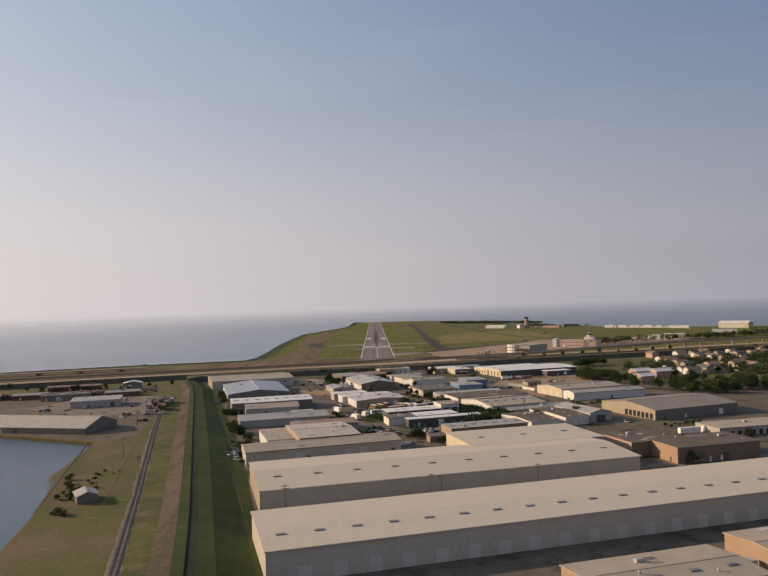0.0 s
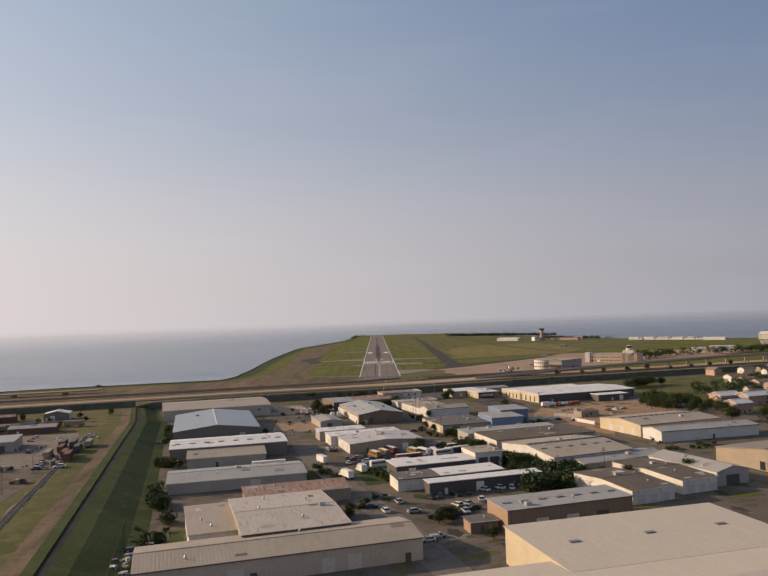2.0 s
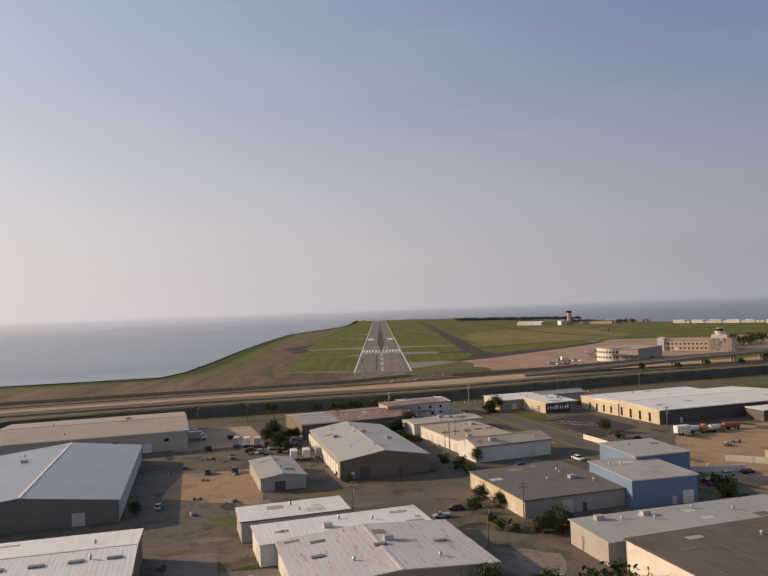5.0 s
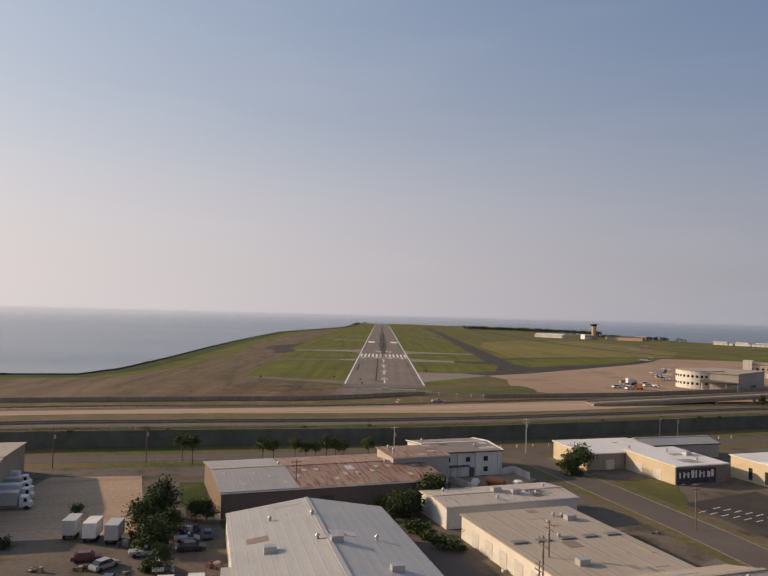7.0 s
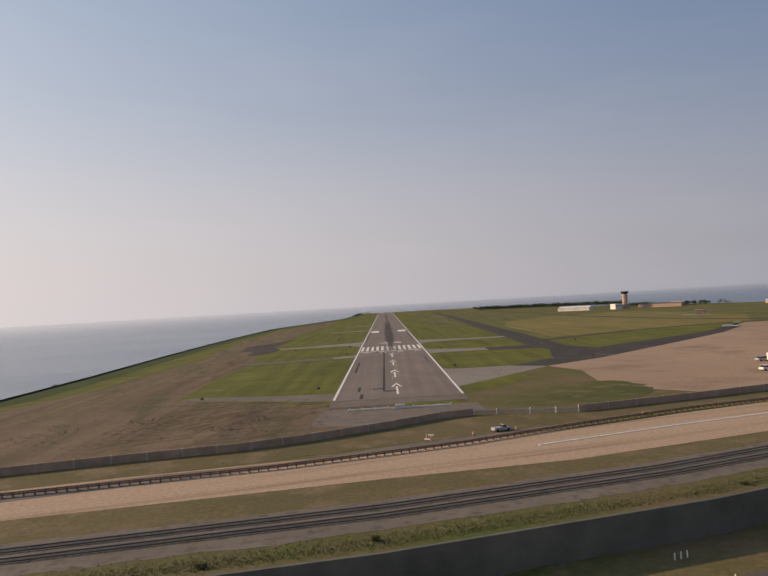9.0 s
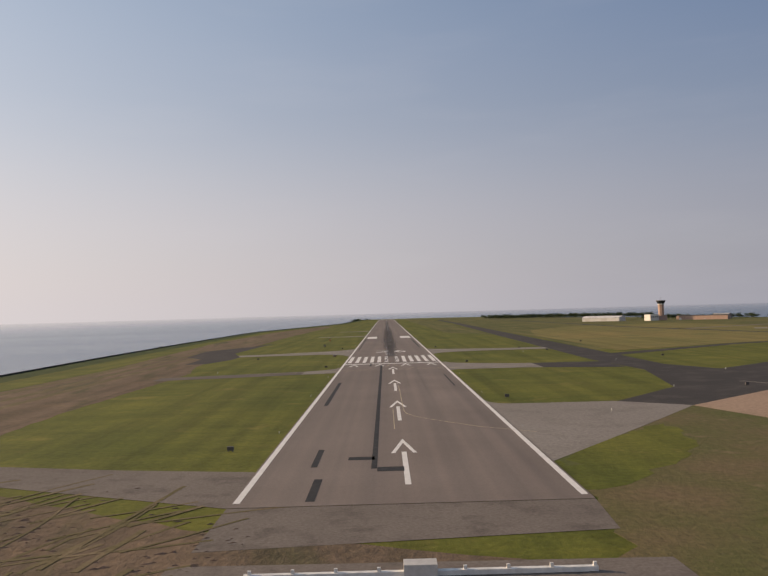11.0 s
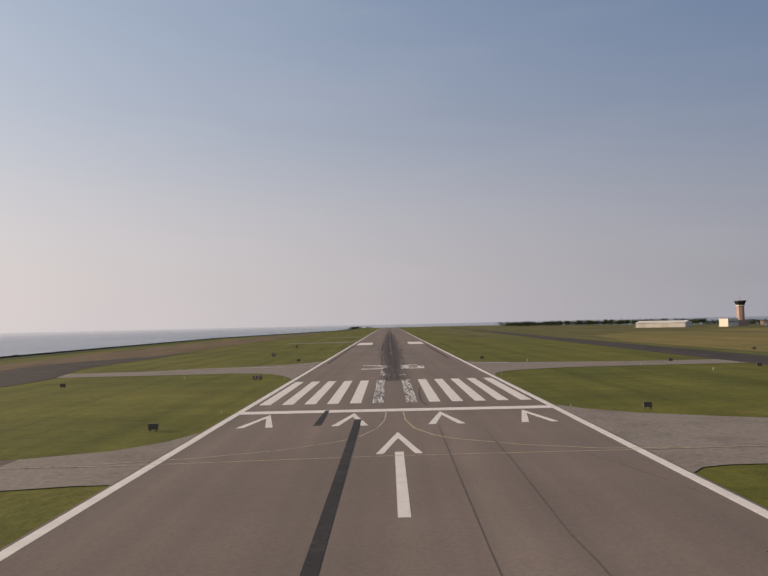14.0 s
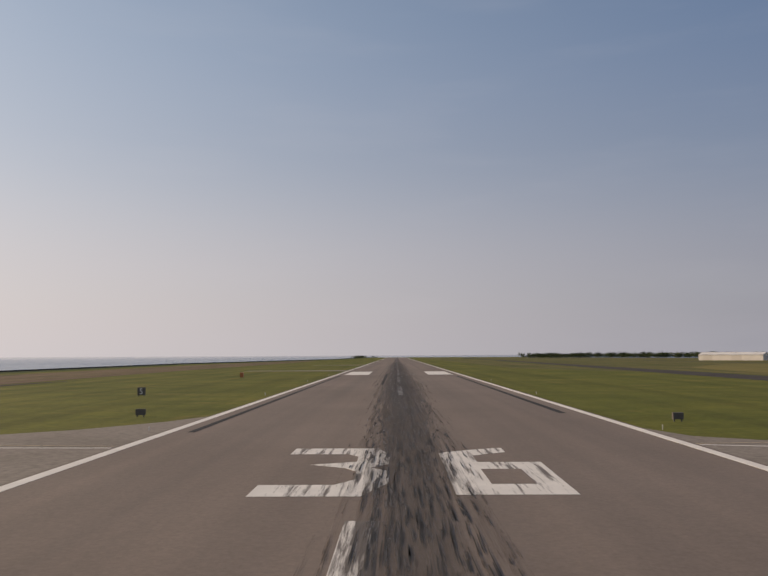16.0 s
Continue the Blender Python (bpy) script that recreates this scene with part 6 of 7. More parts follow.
def thicket(name, spots, seed, leaf, label):
    """A thicket of many shrubs grown together: spots of (x, y, height, width)."""
    rnd = random.Random(seed)
    bm = bmesh.new()
    for x, y, h, w in spots:
        x, y, z = site(x, y)
        for j in range(3):
            tube(bm, (x, y, z - 0.1), (x + rnd.uniform(-0.3, 0.3) * w, y + rnd.uniform(-0.3, 0.3) * w, z + h * 0.7), 0.07, 0.03, 4)
        top = [(x + rnd.uniform(-0.42, 0.42) * w, y + rnd.uniform(-0.42, 0.42) * w, z + h * rnd.uniform(0.25, 0.9)) for _ in range(10)]
        clumps(bm, rnd, top, 34, 0.075 * w + 0.08, 0.26 * w)
    return tagged(part(name, bm, leaf, None), label, "scrub", kind="stuff")


def scatter(n, zones, h0, h1, seed):
    rnd = random.Random(seed)
    out = []
    for _ in range(n):
        (x0, y0), (x1, y1), r = rnd.choice(zones)
        u, h = rnd.random(), rnd.uniform(h0, h1)
        out.append((x0 + (x1 - x0) * u + rnd.uniform(-r, r), y0 + (y1 - y0) * u + rnd.uniform(-r, r), h, h * rnd.uniform(0.9, 1.5)))
    return out


thicket("scrub", scatter(95, [((52, -757), (72, -750), 6), ((54, -735), (74, -745), 6), ((44, -700), (60, -724), 4), ((36, -672), (47, -690), 3), ((50, -765), (66, -757), 3)], 2.5, 6.0, 71, ), 72, "leaf_dark", "dense dark scrub between the warehouses")
thicket("scrub", scatter(70, [((-88, -742), (-76, -775), 3), ((-70, -790), (-62, -852), 2.5), ((-110, -640), (-122, -580), 2), ((-100, -690), (-92, -700), 2)], 1.5, 4.0, 73), 74, "leaf_dark", "dark scrub along the edge of the green strip")
thicket("scrub", scatter(90, [((-4, -489), (12, -512), 1.5), ((-36, -530), (-46, -500), 3), ((18, -548), (24, -572), 2), ((-13, -515), (-16, -575), 1.2), ((30, -634), (42, -628), 2), ((14, -668), (30, -664), 2),
                              ((-30, -708), (-14, -742), 2), ((-6, -715), (4, -740), 2), ((46, -440), (50, -448), 2), ((-90, -470), (-110, -520), 2)], 1.0, 3.2, 75), 76, "leaf_mid", "green bushes along fences and walls")
thicket("scrub", scatter(110, [((6, -800), (24, -780), 4), ((-20, -785), (-2, -765), 3), ((84, -520), (96, -560), 3), ((128, -700), (160, -690), 4), ((76, -440), (98, -430), 4), ((136, -650), (124, -690), 3), ((90, -600), (80, -640), 2),
                               ((140, -800), (170, -790), 4), ((104, -846), (150, -838), 4), ((-40, -950), (60, -928), 2), ((-128, -872), (-112, -930), 3), ((20, -607), (30, -640), 2)], 0.8, 2.6, 77), 78, "leaf_mid", "low bushes scattered round the yards")
# dark clods and dry tufts turned up in the brown field
rc = random.Random(88)
bm = bmesh.new()
for k in range(2600):
    x = rc.triangular(-135, -14, -45)
    y = -262 + 0.12 * x + rc.gauss(0, 16)
    if y < -292 + 0.3 * x + 6 or math.sin(0.23 * x + 0.9 * math.sin(0.31 * y)) < rc.uniform(-0.6, 0.9):
        continue
    r, q = rc.uniform(0.07, 0.20), rc.uniform(1.5, 4.5)
    base = [bm.verts.new((x + u * r * q, y + v * r + 0.25 * u * r * q, 0.03)) for u, v in ((-1, -0.2), (0.1, -0.8), (1, 0.3), (-0.1, 0.9))]
    top = bm.verts.new((x + rc.uniform(-0.1, 0.1), y, 0.05 + r * rc.uniform(0.4, 0.9)))
    for i in range(4):
        bm.faces.new((base[i], base[(i + 1) % 4], top))
tagged(part("clods", bm, "rail_brown", None), "dark clods of earth scattered over the brown field", "clods", kind="stuff")
# weeds on the railway bank
for nm, mat, n, lo, hi, y0, y1, lab in (("weeds", "leaf_weed", 26000, 0.10, 0.34, -383, -377, "rank green weeds along the floodwall"), ("weeds", "leaf_straw", 26000, 0.08, 0.30, -382, -374, "straw-coloured weeds on the railway bank")):
    bm = bmesh.new()
    for k in range(n):
        x = rt.uniform(-150, 210)
        p = (x, wall_y(x) + 385 + rt.triangular(y0, y1, y0 + 0.3 * (y1 - y0)))
        q = Vector((p[0], p[1], -0.05))
        d = Vector((rt.uniform(-0.35, 0.35), rt.uniform(-0.35, 0.35), rt.uniform(lo, hi)))
        sd = Vector((rt.uniform(-1, 1), rt.uniform(-1, 1), 0)).normalized() * rt.uniform(0.03, 0.09)
        bm.faces.new([bm.verts.new(q - sd), bm.verts.new(q + sd), bm.verts.new(q + d + sd * 0.4), bm.verts.new(q + d - sd * 0.4)])
    tagged(part(nm, bm, mat, None), lab, "weeds", kind="stuff")


def far_woods(line, n, hmin, hmax, depth, seed, label):
    rnd = random.Random(seed)
    bm = bmesh.new()
    seg = along(line, 1.0)
    for k in range(n):
        x, y, a = rnd.choice(seg)
        x += rnd.uniform(-depth, depth)
        y += rnd.uniform(-depth, depth)
        hh = rnd.uniform(hmin, hmax)
        x, y, z = site(x, y)
        tube(bm, (x, y, z - 0.2), (x, y, z + hh * 0.6), 0.25, 0.15, 5)
        spots = [(x + rnd.uniform(-0.4, 0.4) * hh, y + rnd.uniform(-0.4, 0.4) * hh, z + hh * rnd.uniform(0.35, 0.95)) for _ in range(6)]
        clumps(bm, rnd, spots, 16, 0.10 * hh, 0.3 * hh)
    tagged(part("far_woods", bm, "leaf_dark", None), label, "woods", kind="stuff")


far_woods([(255, 1420), (330, 1330), (413, 1240), (520, 1080)], 420, 5, 9, 22, 3, "dark belt of trees far along the shore")
far_woods([(440, 880), (500, 800), (560, 700)], 130, 4, 7, 14, 4, "dark clumps of trees beyond the meadow")
far_woods([(-86, 1500), (-84, 1700), (-80, 1880), (-40, 1915)], 40, 3, 6, 5, 6, "dark scrub at the far lake shore")
far_woods([(320, -610), (360, -540), (440, -480), (560, -420)], 300, 6, 11, 36, 12, "dense dark trees between the houses")
far_woods([(340, -440), (420, -400), (520, -360), (640, -320)], 200, 5, 9, 28, 13, "dark garden trees between small houses")
far_woods([(326, -112), (350, -86), (396, -53), (424, -36), (467, -29), (540, -4), (700, 60)], 130, 6, 11, 13, 14, "dark trees beside the terminal")
far_woods([(236, -480), (290, -440), (330, -400)], 90, 4, 8, 18, 15, "dark garden trees between small houses")
far_woods([(340, -326), (380, -312), (460, -290)], 26, 4, 8, 7, 16, "trees under the highway viaduct")
# ---------- airport buildings ----------
def ngon(r, n, a0=0.0, cx=0.0, cy=0.0):
    return [(cx + r * math.cos(a0 + 2 * math.pi * k / n), cy + r * math.sin(a0 + 2 * math.pi * k / n)) for k in range(n)]


e = thing("control_tower", pose(402, 712, 0, 0, 0, 20), "tan airport control tower with a dark glass cab", "control tower")
bm = bmesh.new()
prism(bm, ngon(4.3, 8, math.pi / 8), -0.1, 23)
part("shaft", bm, "salmon_wall", e)
bm = bmesh.new()
prism(bm, ngon(5.0, 8, math.pi / 8), 23, 24.2)
part("ledge", bm, "plaster_white", e)
bm = bmesh.new()
lo = [bm.verts.new((*p, 24.2)) for p in ngon(4.6, 8, math.pi / 8)]
hi = [bm.verts.new((*p, 28.2)) for p in ngon(6.6, 8, math.pi / 8)]
for k in range(8):
    bm.faces.new((lo[k], lo[(k + 1) % 8], hi[(k + 1) % 8], hi[k]))
bm.faces.new(hi)
bm.faces.new(lo[::-1])
part("cab", bm, "window_glass", e, "dark outward-leaning glass cab")
bm = bmesh.new()
prism(bm, ngon(7.0, 8, math.pi / 8), 28.2, 29.2)
part("roof", bm, "dark_paint_and_shade", e)
bm = bmesh.new()
tube(bm, (0, 0, 29), (0, 0, 33.5), 0.12)
part("mast", bm, "steel_dark", e)
bm = bmesh.new()
block(bm, -24, -5, -0.1, -9, 8, 9)
part("base_building", bm, "plaster_white", e, "white two-storey base building")
bm = bmesh.new()
block(bm, -9, -4, -0.1, 7, 8, 7)
part("base_building", bm, "salmon_wall", e, "tan low base building")
for k in range(4):
    bm = bmesh.new()
    block(bm, -22.5 + 3.4 * k, -5.06, 4.6, -20.6 + 3.4 * k, -4.98, 6.4)
    part("window", bm, "window_glass", e)

AIR = "airport buildings"
for A, L, D, h, rise, a in (((302, 770), 28, 24, 5.5, 2.2, -40), ((322, 752), 32, 24, 5.5, 2.2, -40)):
    tagged(building("white metal hangar with a shallow roof", A, L, D, h, a, "x", rise, "white_wall", "white_roof", [("s", 4, 9, 4.6, "door_paint")], name="hangar", category="hangar", side_wall="white_wall"), group=AIR)
building("long low brown block beside the tower", (424, 712), 70, 14, 6.0, -40, "flat", 0.1, "salmon_wall", "tar_roof", name="hangar", category="hangar")
building("dark open hangar beyond the meadow", (486, 730), 22, 16, 6.5, -40, "x", 1.0, "dark_wall", "grey_roof", name="hangar", category="hangar")
for k in range(6):
    building("row hangar with a pale sheet roof", ((568, 582), (593, 556), (614, 533), (636, 509), (658, 485), (672, 442))[k], (22, 20, 22, 22, 12, 44)[k], 12, 4.6, -47, "x", 1.0, "white_wall" if k % 2 else "grey_wall", "white_roof", many("s", 2, 8, 4, 6, 3.6, "door_paint"), name="hangar", category="hangar", side_wall="white_wall")
building("large cream hangar with a curved-looking roof", (755, 381), 62, 30, 11, -46, "x", 4.0, "yellow_and_sunlit_wall", "white_roof", [("s", 6, 48, 8.5, "door_paint")], name="hangar", category="hangar", side_wall="yellow_and_sunlit_wall")
building("small brown equipment hut on a pale pad", (340, 305), 11, 8, 4.5, -30, "x", 1.0, "brick_wall", "brown_roof", name="hut", category="hut", side_wall="orange_wall")
sheet("pavement", [(322, 296), (348, 286), (360, 312), (334, 322)], 0.08, "taxi_concrete", "pale concrete pad under a hut", "pad")

# the hangar-like terminal with a rounded white end
e = thing("terminal", pose(0, 0, 0), "flat-roofed terminal with a rounded white end and ribbon windows", "terminal")
HALL = [(190, -216), (203, -226), (234, -196), (213, -173), (196, -190)]
bm = bmesh.new()
prism(bm, HALL, -0.1, 9.8)
bmesh.ops.recalc_face_normals(bm, faces=bm.faces)
part("hall", bm, "grey_wall", e, "plain grey hall block")
bm = bmesh.new()
prism(bm, [(189.6, -216.4), (203, -226.8), (234.8, -196), (213, -172.3), (195.6, -189.8)], 9.8, 10.3)
bmesh.ops.recalc_face_normals(bm, faces=bm.faces)
part("roof", bm, "gravel_roof", e)
bm = bmesh.new()
prism(bm, ngon(13.0, 32, 0, 190.5, -203), -0.1, 10.4)
part("wall", bm, "plaster_white", e, "rounded white end wall")
bm = bmesh.new()
prism(bm, ngon(13.3, 32, 0, 190.5, -203), 10.4, 10.75)
part("roof", bm, "gravel_roof", e)
bm = bmesh.new()
slab(bm, [(183, -223, 4.6), (203.5, -227.4, 4.6), (203.2, -222, 5.6), (186, -214, 5.6)], (0, 0, 0.3))
part("canopy", bm, "felt_brown", e, "low brown canopy roof")
for x, y in ((184, -221.8), (190, -223.2), (196.5, -224.6), (202.5, -226)):
    bm = bmesh.new()
    block(bm, x - 0.25, y - 0.25, -0.1, x + 0.25, y + 0.25, 4.7)
    part("column", bm, "plaster_white", e)
for z in (2.4, 6.6):
    for k in range(11, 27):
        a0, a1 = 2 * math.pi * (k + 0.2) / 32, 2 * math.pi * (k + 0.75) / 32
        bm = bmesh.new()
        prism(bm, [(190.5 + r * math.cos(t), -203 + r * math.sin(t)) for r, t in ((12.7, a0), (13.05, a0), (13.05, a1), (12.7, a1))], z, z + 1.4)
        bmesh.ops.recalc_face_normals(bm, faces=bm.faces)
        part("window", bm, "window_glass", e)
e = building("long tan art deco terminal with rows of windows", (264, -116), 64, 22, 9.6, -32, "flat", 0.2, "salmon_cream", "gravel_roof", [], 0, 5, name="terminal", category="terminal", side_wall="salmon_cream",
             windows=[("s", 3 + 3.6 * k, z, 1.7, 1.5) for k in range(13) for z in (1.6, 5.6)])
for x0, w, z1, m in ((-2, 6, 12, "plaster_white"), (42, 20, 11.4, "salmon_wall"), (45, 13, 14.6, "plaster_white")):
    bm = bmesh.new()
    block(bm, x0, -1.5, -0.1, x0 + w, 14, z1)
    part("tower_block", bm, m, e)
for r, z0, z1, m in ((4.2, 14.6, 17.0, "salmon_cream"), (4.6, 17.0, 17.4, "plaster_white"), (2.8, 17.4, 20.0, "window_glass"), (3.1, 20.0, 20.5, "plaster_white")):
    bm = bmesh.new()
    prism(bm, ngon(r, 14, 0, 51.5, 6), z0, z1)
    part("lantern", bm, m, e)

# ---------- houses ----------
def house(x, y, a, L, D, h, wall, roof, label):
    e = building(label, (x, y), L, D, h, a, "x", 1.9, wall, roof, [("s", L * 0.45, 1.1, 2.1, "dark_paint_and_shade")], 0, 0, 0.6, "house", "house", [("s", L * 0.12, 1.0, 1.4, 1.2), ("s", L * 0.75, 1.0, 1.4, 1.2), ("w", D * 0.4, 1.0, 1.2, 1.2)])
    return tagged(e, group="houses")


rh = random.Random(8)
LOOK = (("salmon_wall", "tar_roof", "salmon one-storey house with a dark roof"), ("salmon_wall", "brown_roof", "salmon brick house with a brown roof"), ("plaster_white", "brown_roof", "white house with a brown shingle roof"),
        ("tan_wall", "tar_roof", "tan house with a dark roof"), ("yellow_and_sunlit_wall", "rusty_roof", "pale yellow house with a reddish roof"), ("white_wall", "rusty_roof", "white house with a reddish roof"))
homes = []
for w, r, l in LOOK:
    homes.append(house(214 + 26 * len(homes), -560 + 9 * len(homes), G + rh.choice((0, 90)), rh.uniform(11, 17), rh.uniform(8, 10), rh.uniform(3.2, 5.5), w, r, l))
k = 0
for row in range(8):
    for col in range(13):
        x = 246 + 24 * col + 9 * row + rh.uniform(-5, 5)
        y = -560 + 0.3 * (x - 200) + 27 * row + rh.uniform(-4, 4)
        if rh.random() < 0.72 and y < -425 + 0.3 * x:
            put(homes[k % 6], x, y, 0, G + rh.choice((0, 0, 90, 180)), rh.uniform(0.65, 1.0))
        k += 1
for x, y, L in ((214, -558, 16), (229, -566, 18), (206, -600, 12)):
    house(x, y, G, L, 10, 6.2, "salmon_wall", "white_roof", "two-storey salmon brick block with a white roof")
for x, y, L, h in ((456, 15, 18, 7), (478, 4, 26, 9), (505, 18, 22, 8), (610, 110, 40, 9)):
    tagged(building("white flat-roofed building among trees", (x, y), L, 14, h, -30, "flat", 0.2, "plaster_white", "white_roof", name="building", category="building", windows=[("s", 2 + 4 * j, 2.0, 1.8, 1.6) for j in range(int(L / 4) - 1)]), group=AIR)


# ---------- vehicles ----------
def paint_mat(name, col):
    m, N, Lk, b = base_mat(name, 0.35, 0.0, 0.5)
    co = N.new("ShaderNodeTexCoord").outputs["Object"]
    f = noise_node(N, Lk, co, 2.0, 4)
    Lk.new(ramp(N, Lk, f, [(0.3, tuple(0.85 * c for c in col)), (0.7, col)]), b.inputs["Base Color"])


for n, c in (("car_white", (0.68, 0.66, 0.63)), ("car_silver", (0.36, 0.36, 0.37)), ("car_dark", (0.035, 0.037, 0.045)), ("car_red", (0.16, 0.045, 0.05)), ("car_blue", (0.05, 0.075, 0.14)), ("bus_yellow", (0.27, 0.165, 0.055)),
             ("tank_orange", (0.42, 0.14, 0.05)), ("container_grey", (0.45, 0.44, 0.42))):
    paint_mat(n, c)


def wheels(e, xs, half, r):
    for x in xs:
        for s in (-1, 1):
            bm = bmesh.new()
            tube(bm, (x, s * half, r), (x, s * (half - 0.24), r), r, n=12)
            part("wheel", bm, "black_rubber", e)


def profile(bm, pts, half, taper=1.0):
    """A body from its side outline (x, z), as wide as twice half."""
    a = [bm.verts.new((x, -half * (taper if z > 1.0 else 1), z)) for x, z in pts]
    b = [bm.verts.new((x, half * (taper if z > 1.0 else 1), z)) for x, z in pts]
    n = len(pts)
    bm.faces.new(a)
    bm.faces.new(b[::-1])
    for i in range(n):
        bm.faces.new((a[(i + 1) % n], a[i], b[i], b[(i + 1) % n]))
    bmesh.ops.recalc_face_normals(bm, faces=bm.faces)


def car(x, y, a, mat, label, pickup=False):
    e = thing("pickup_truck" if pickup else "car", pose(x, y, 0, 0, 0, a), label, "pickup" if pickup else "car", "parked cars")
    bm = bmesh.new()
    profile(bm, [(-2.3, 0.35), (2.3, 0.35), (2.35, 0.75), (1.3, 0.98), (-2.25, 1.02), (-2.35, 0.6)], 0.9)
    part("body", bm, mat, e)
    bm = bmesh.new()
    profile(bm, [(0.1 if pickup else -1.9, 0.98), (1.25, 0.98), (0.65, 1.5), (0.2 if pickup else -1.3, 1.52)], 0.84, 0.86)
    part("cabin_glass", bm, "window_glass", e)
    bm = bmesh.new()
    block(bm, 0.15 if pickup else -1.25, -0.68, 1.48, 0.62, 0.68, 1.55)
    part("roof", bm, mat, e)
    wheels(e, (-1.45, 1.45), 0.92, 0.34)
    return e


def coach(x, y, a, L, mat, label, name, category, nose=0.0, h=3.1):
    e = thing(name, pose(x, y, 0, 0, 0, a), label, category, "parked buses and vans")
    bm = bmesh.new()
    pts = [(-L / 2, 0.5), (L / 2, 0.5), (L / 2, 1.4), (L / 2 - nose, 1.6), (L / 2 - nose - 0.25, h - 0.1), (L / 2 - nose - 0.6, h), (-L / 2 + 0.25, h), (-L / 2, h - 0.3)]
    profile(bm, pts, 1.25)
    part("body", bm, mat, e)
    for s in (-1, 1):
        for k in range(max(3, int(L / 1.4)) - 1):
            bm = bmesh.new()
            x0 = -L / 2 + 0.5 + 1.3 * k
            if x0 + 1.0 < L / 2 - nose - 0.3:
                block(bm, x0, s * 1.26 - 0.02, 1.75, x0 + 1.05, s * 1.26 + 0.02, 2.5)
                part("window", bm, "window_glass", e)
            else:
                bm.free()
    bm = bmesh.new()
    block(bm, -L / 2 + 0.4, -1.1, h - 0.03, L / 2 - nose - 0.8, 1.1, h + 0.06)
    part("roof", bm, "trim_white", e)
    wheels(e, (-L / 2 + 2.0, L / 2 - 1.7 - nose * 0.3), 1.2, 0.5)
    return e


def box_truck(x, y, a, L, label, mat="trim_white", cabmat="car_white", tractor=True):
    e = thing("box_truck" if tractor else "trailer", pose(x, y, 0, 0, 0, a), label, "truck" if tractor else "trailer", "parked trucks")
    bm = bmesh.new()
    block(bm, -L / 2, -1.25, 1.1, L / 2, 1.25, 3.9)
    part("cargo_box", bm, mat, e)
    bm = bmesh.new()
    block(bm, -L / 2 + 0.1, -0.5, 0.75, L / 2 + (2.6 if tractor else 0), 0.5, 1.1)
    part("chassis", bm, "steel_dark", e)
    if tractor:
        bm = bmesh.new()
        profile(bm, [(L / 2 + 0.3, 0.7), (L / 2 + 2.7, 0.7), (L / 2 + 2.7, 1.6), (L / 2 + 2.1, 1.8), (L / 2 + 1.8, 2.9), (L / 2 + 0.3, 2.9)], 1.15)
        part("cab", bm, cabmat, e)
        bm = bmesh.new()
        block(bm, L / 2 + 1.2, -1.18, 1.8, L / 2 + 1.85, 1.18, 2.6)
        part("cabin_glass", bm, "window_glass", e)
    wheels(e, (-L / 2 + 1.2, -L / 2 + 2.5, L / 2 + 1.8) if tractor else (-L / 2 + 1.2, -L / 2 + 2.5), 1.2, 0.5)
    return e


rc = random.Random(21)
cars = [car(23.5, -307.6, 20, "car_silver", "silver pickup truck on the service road", True), car(-16, -698, 100, "car_white", "white car parked in the yard"), car(-12.4, -685.4, 20, "car_silver", "silver car parked in the yard"),
        car(-9.5, -683, 110, "car_dark", "dark car parked in the yard"), car(-6.4, -689, 40, "car_blue", "dark blue car parked in the yard"), car(-11.9, -696, 70, "car_red", "dark red car parked in the yard")]
car_spots = [(-26.7, -658), (-25.5, -662), (-24.4, -665.4), (-1, -685), (-14, -690), (-8, -694), (-10, -700), (-17, -688), (22.1, -693), (27, -699), (33.8, -674.5), (35.6, -689.6), (38, -686), (30, -690), (31, -696), (24, -689), (17.8, -689),
             (35, -792), (38, -789), (41, -785), (44, -788), (24, -787), (27, -784), (21, -790), (13, -813), (10, -816), (133, -778), (-1.5, -762), (-18, -919), (-12, -917), (-69, -814), (-66, -818), (-71, -822), (-68, -828), (-72, -832), (-70, -838),
             (-66, -843), (-69, -848), (-64, -836), (-160, -681), (-158, -686), (-161, -657), (-157, -692), (-155, -697), (-163, -664), (-104, -643), (-106, -650), (-25, -781), (-254, -563), (-180, -653), (-146, -694), (-199, -648),
             (-174, -738), (-283, -538), (-171, -599), (-168, -606), (-60, -602), (-56, -560), (-48, -558), (86, -600), (90, -596), (95, -592), (102, -590), (110, -596), (140, -560), (146, -556), (152, -553), (158, -600), (40, -566), (44, -572),
             (-92, -690), (-95, -686), (-35, -511), (-32, -508), (18, -492), (1, -668), (5, -671), (-20, -640), (12, -616), (16, -610), (60, -560), (64, -572), (-116, -628), (-117, -634), (-114, -618)]
for k, (x, y) in enumerate(car_spots):
    put(cars[1 + k % 5] if k % 6 else cars[0], x, y, 0, rc.uniform(0, 360) if k < 10 else G + rc.choice((0, 90, 97, 180, 270)) + rc.uniform(-6, 6), rc.uniform(0.95, 1.15))
coach(-5, -682, 118, 9.5, "bus_yellow", "yellow school bus with a white roof", "school_bus", "bus", 1.2)
coach(-1, -678, 118, 9.5, "bus_yellow", "yellow school bus with a white roof", "school_bus", "bus", 1.2)
coach(2.5, -672, 118, 9.5, "car_red", "red bus with a faded roof", "bus", "bus")
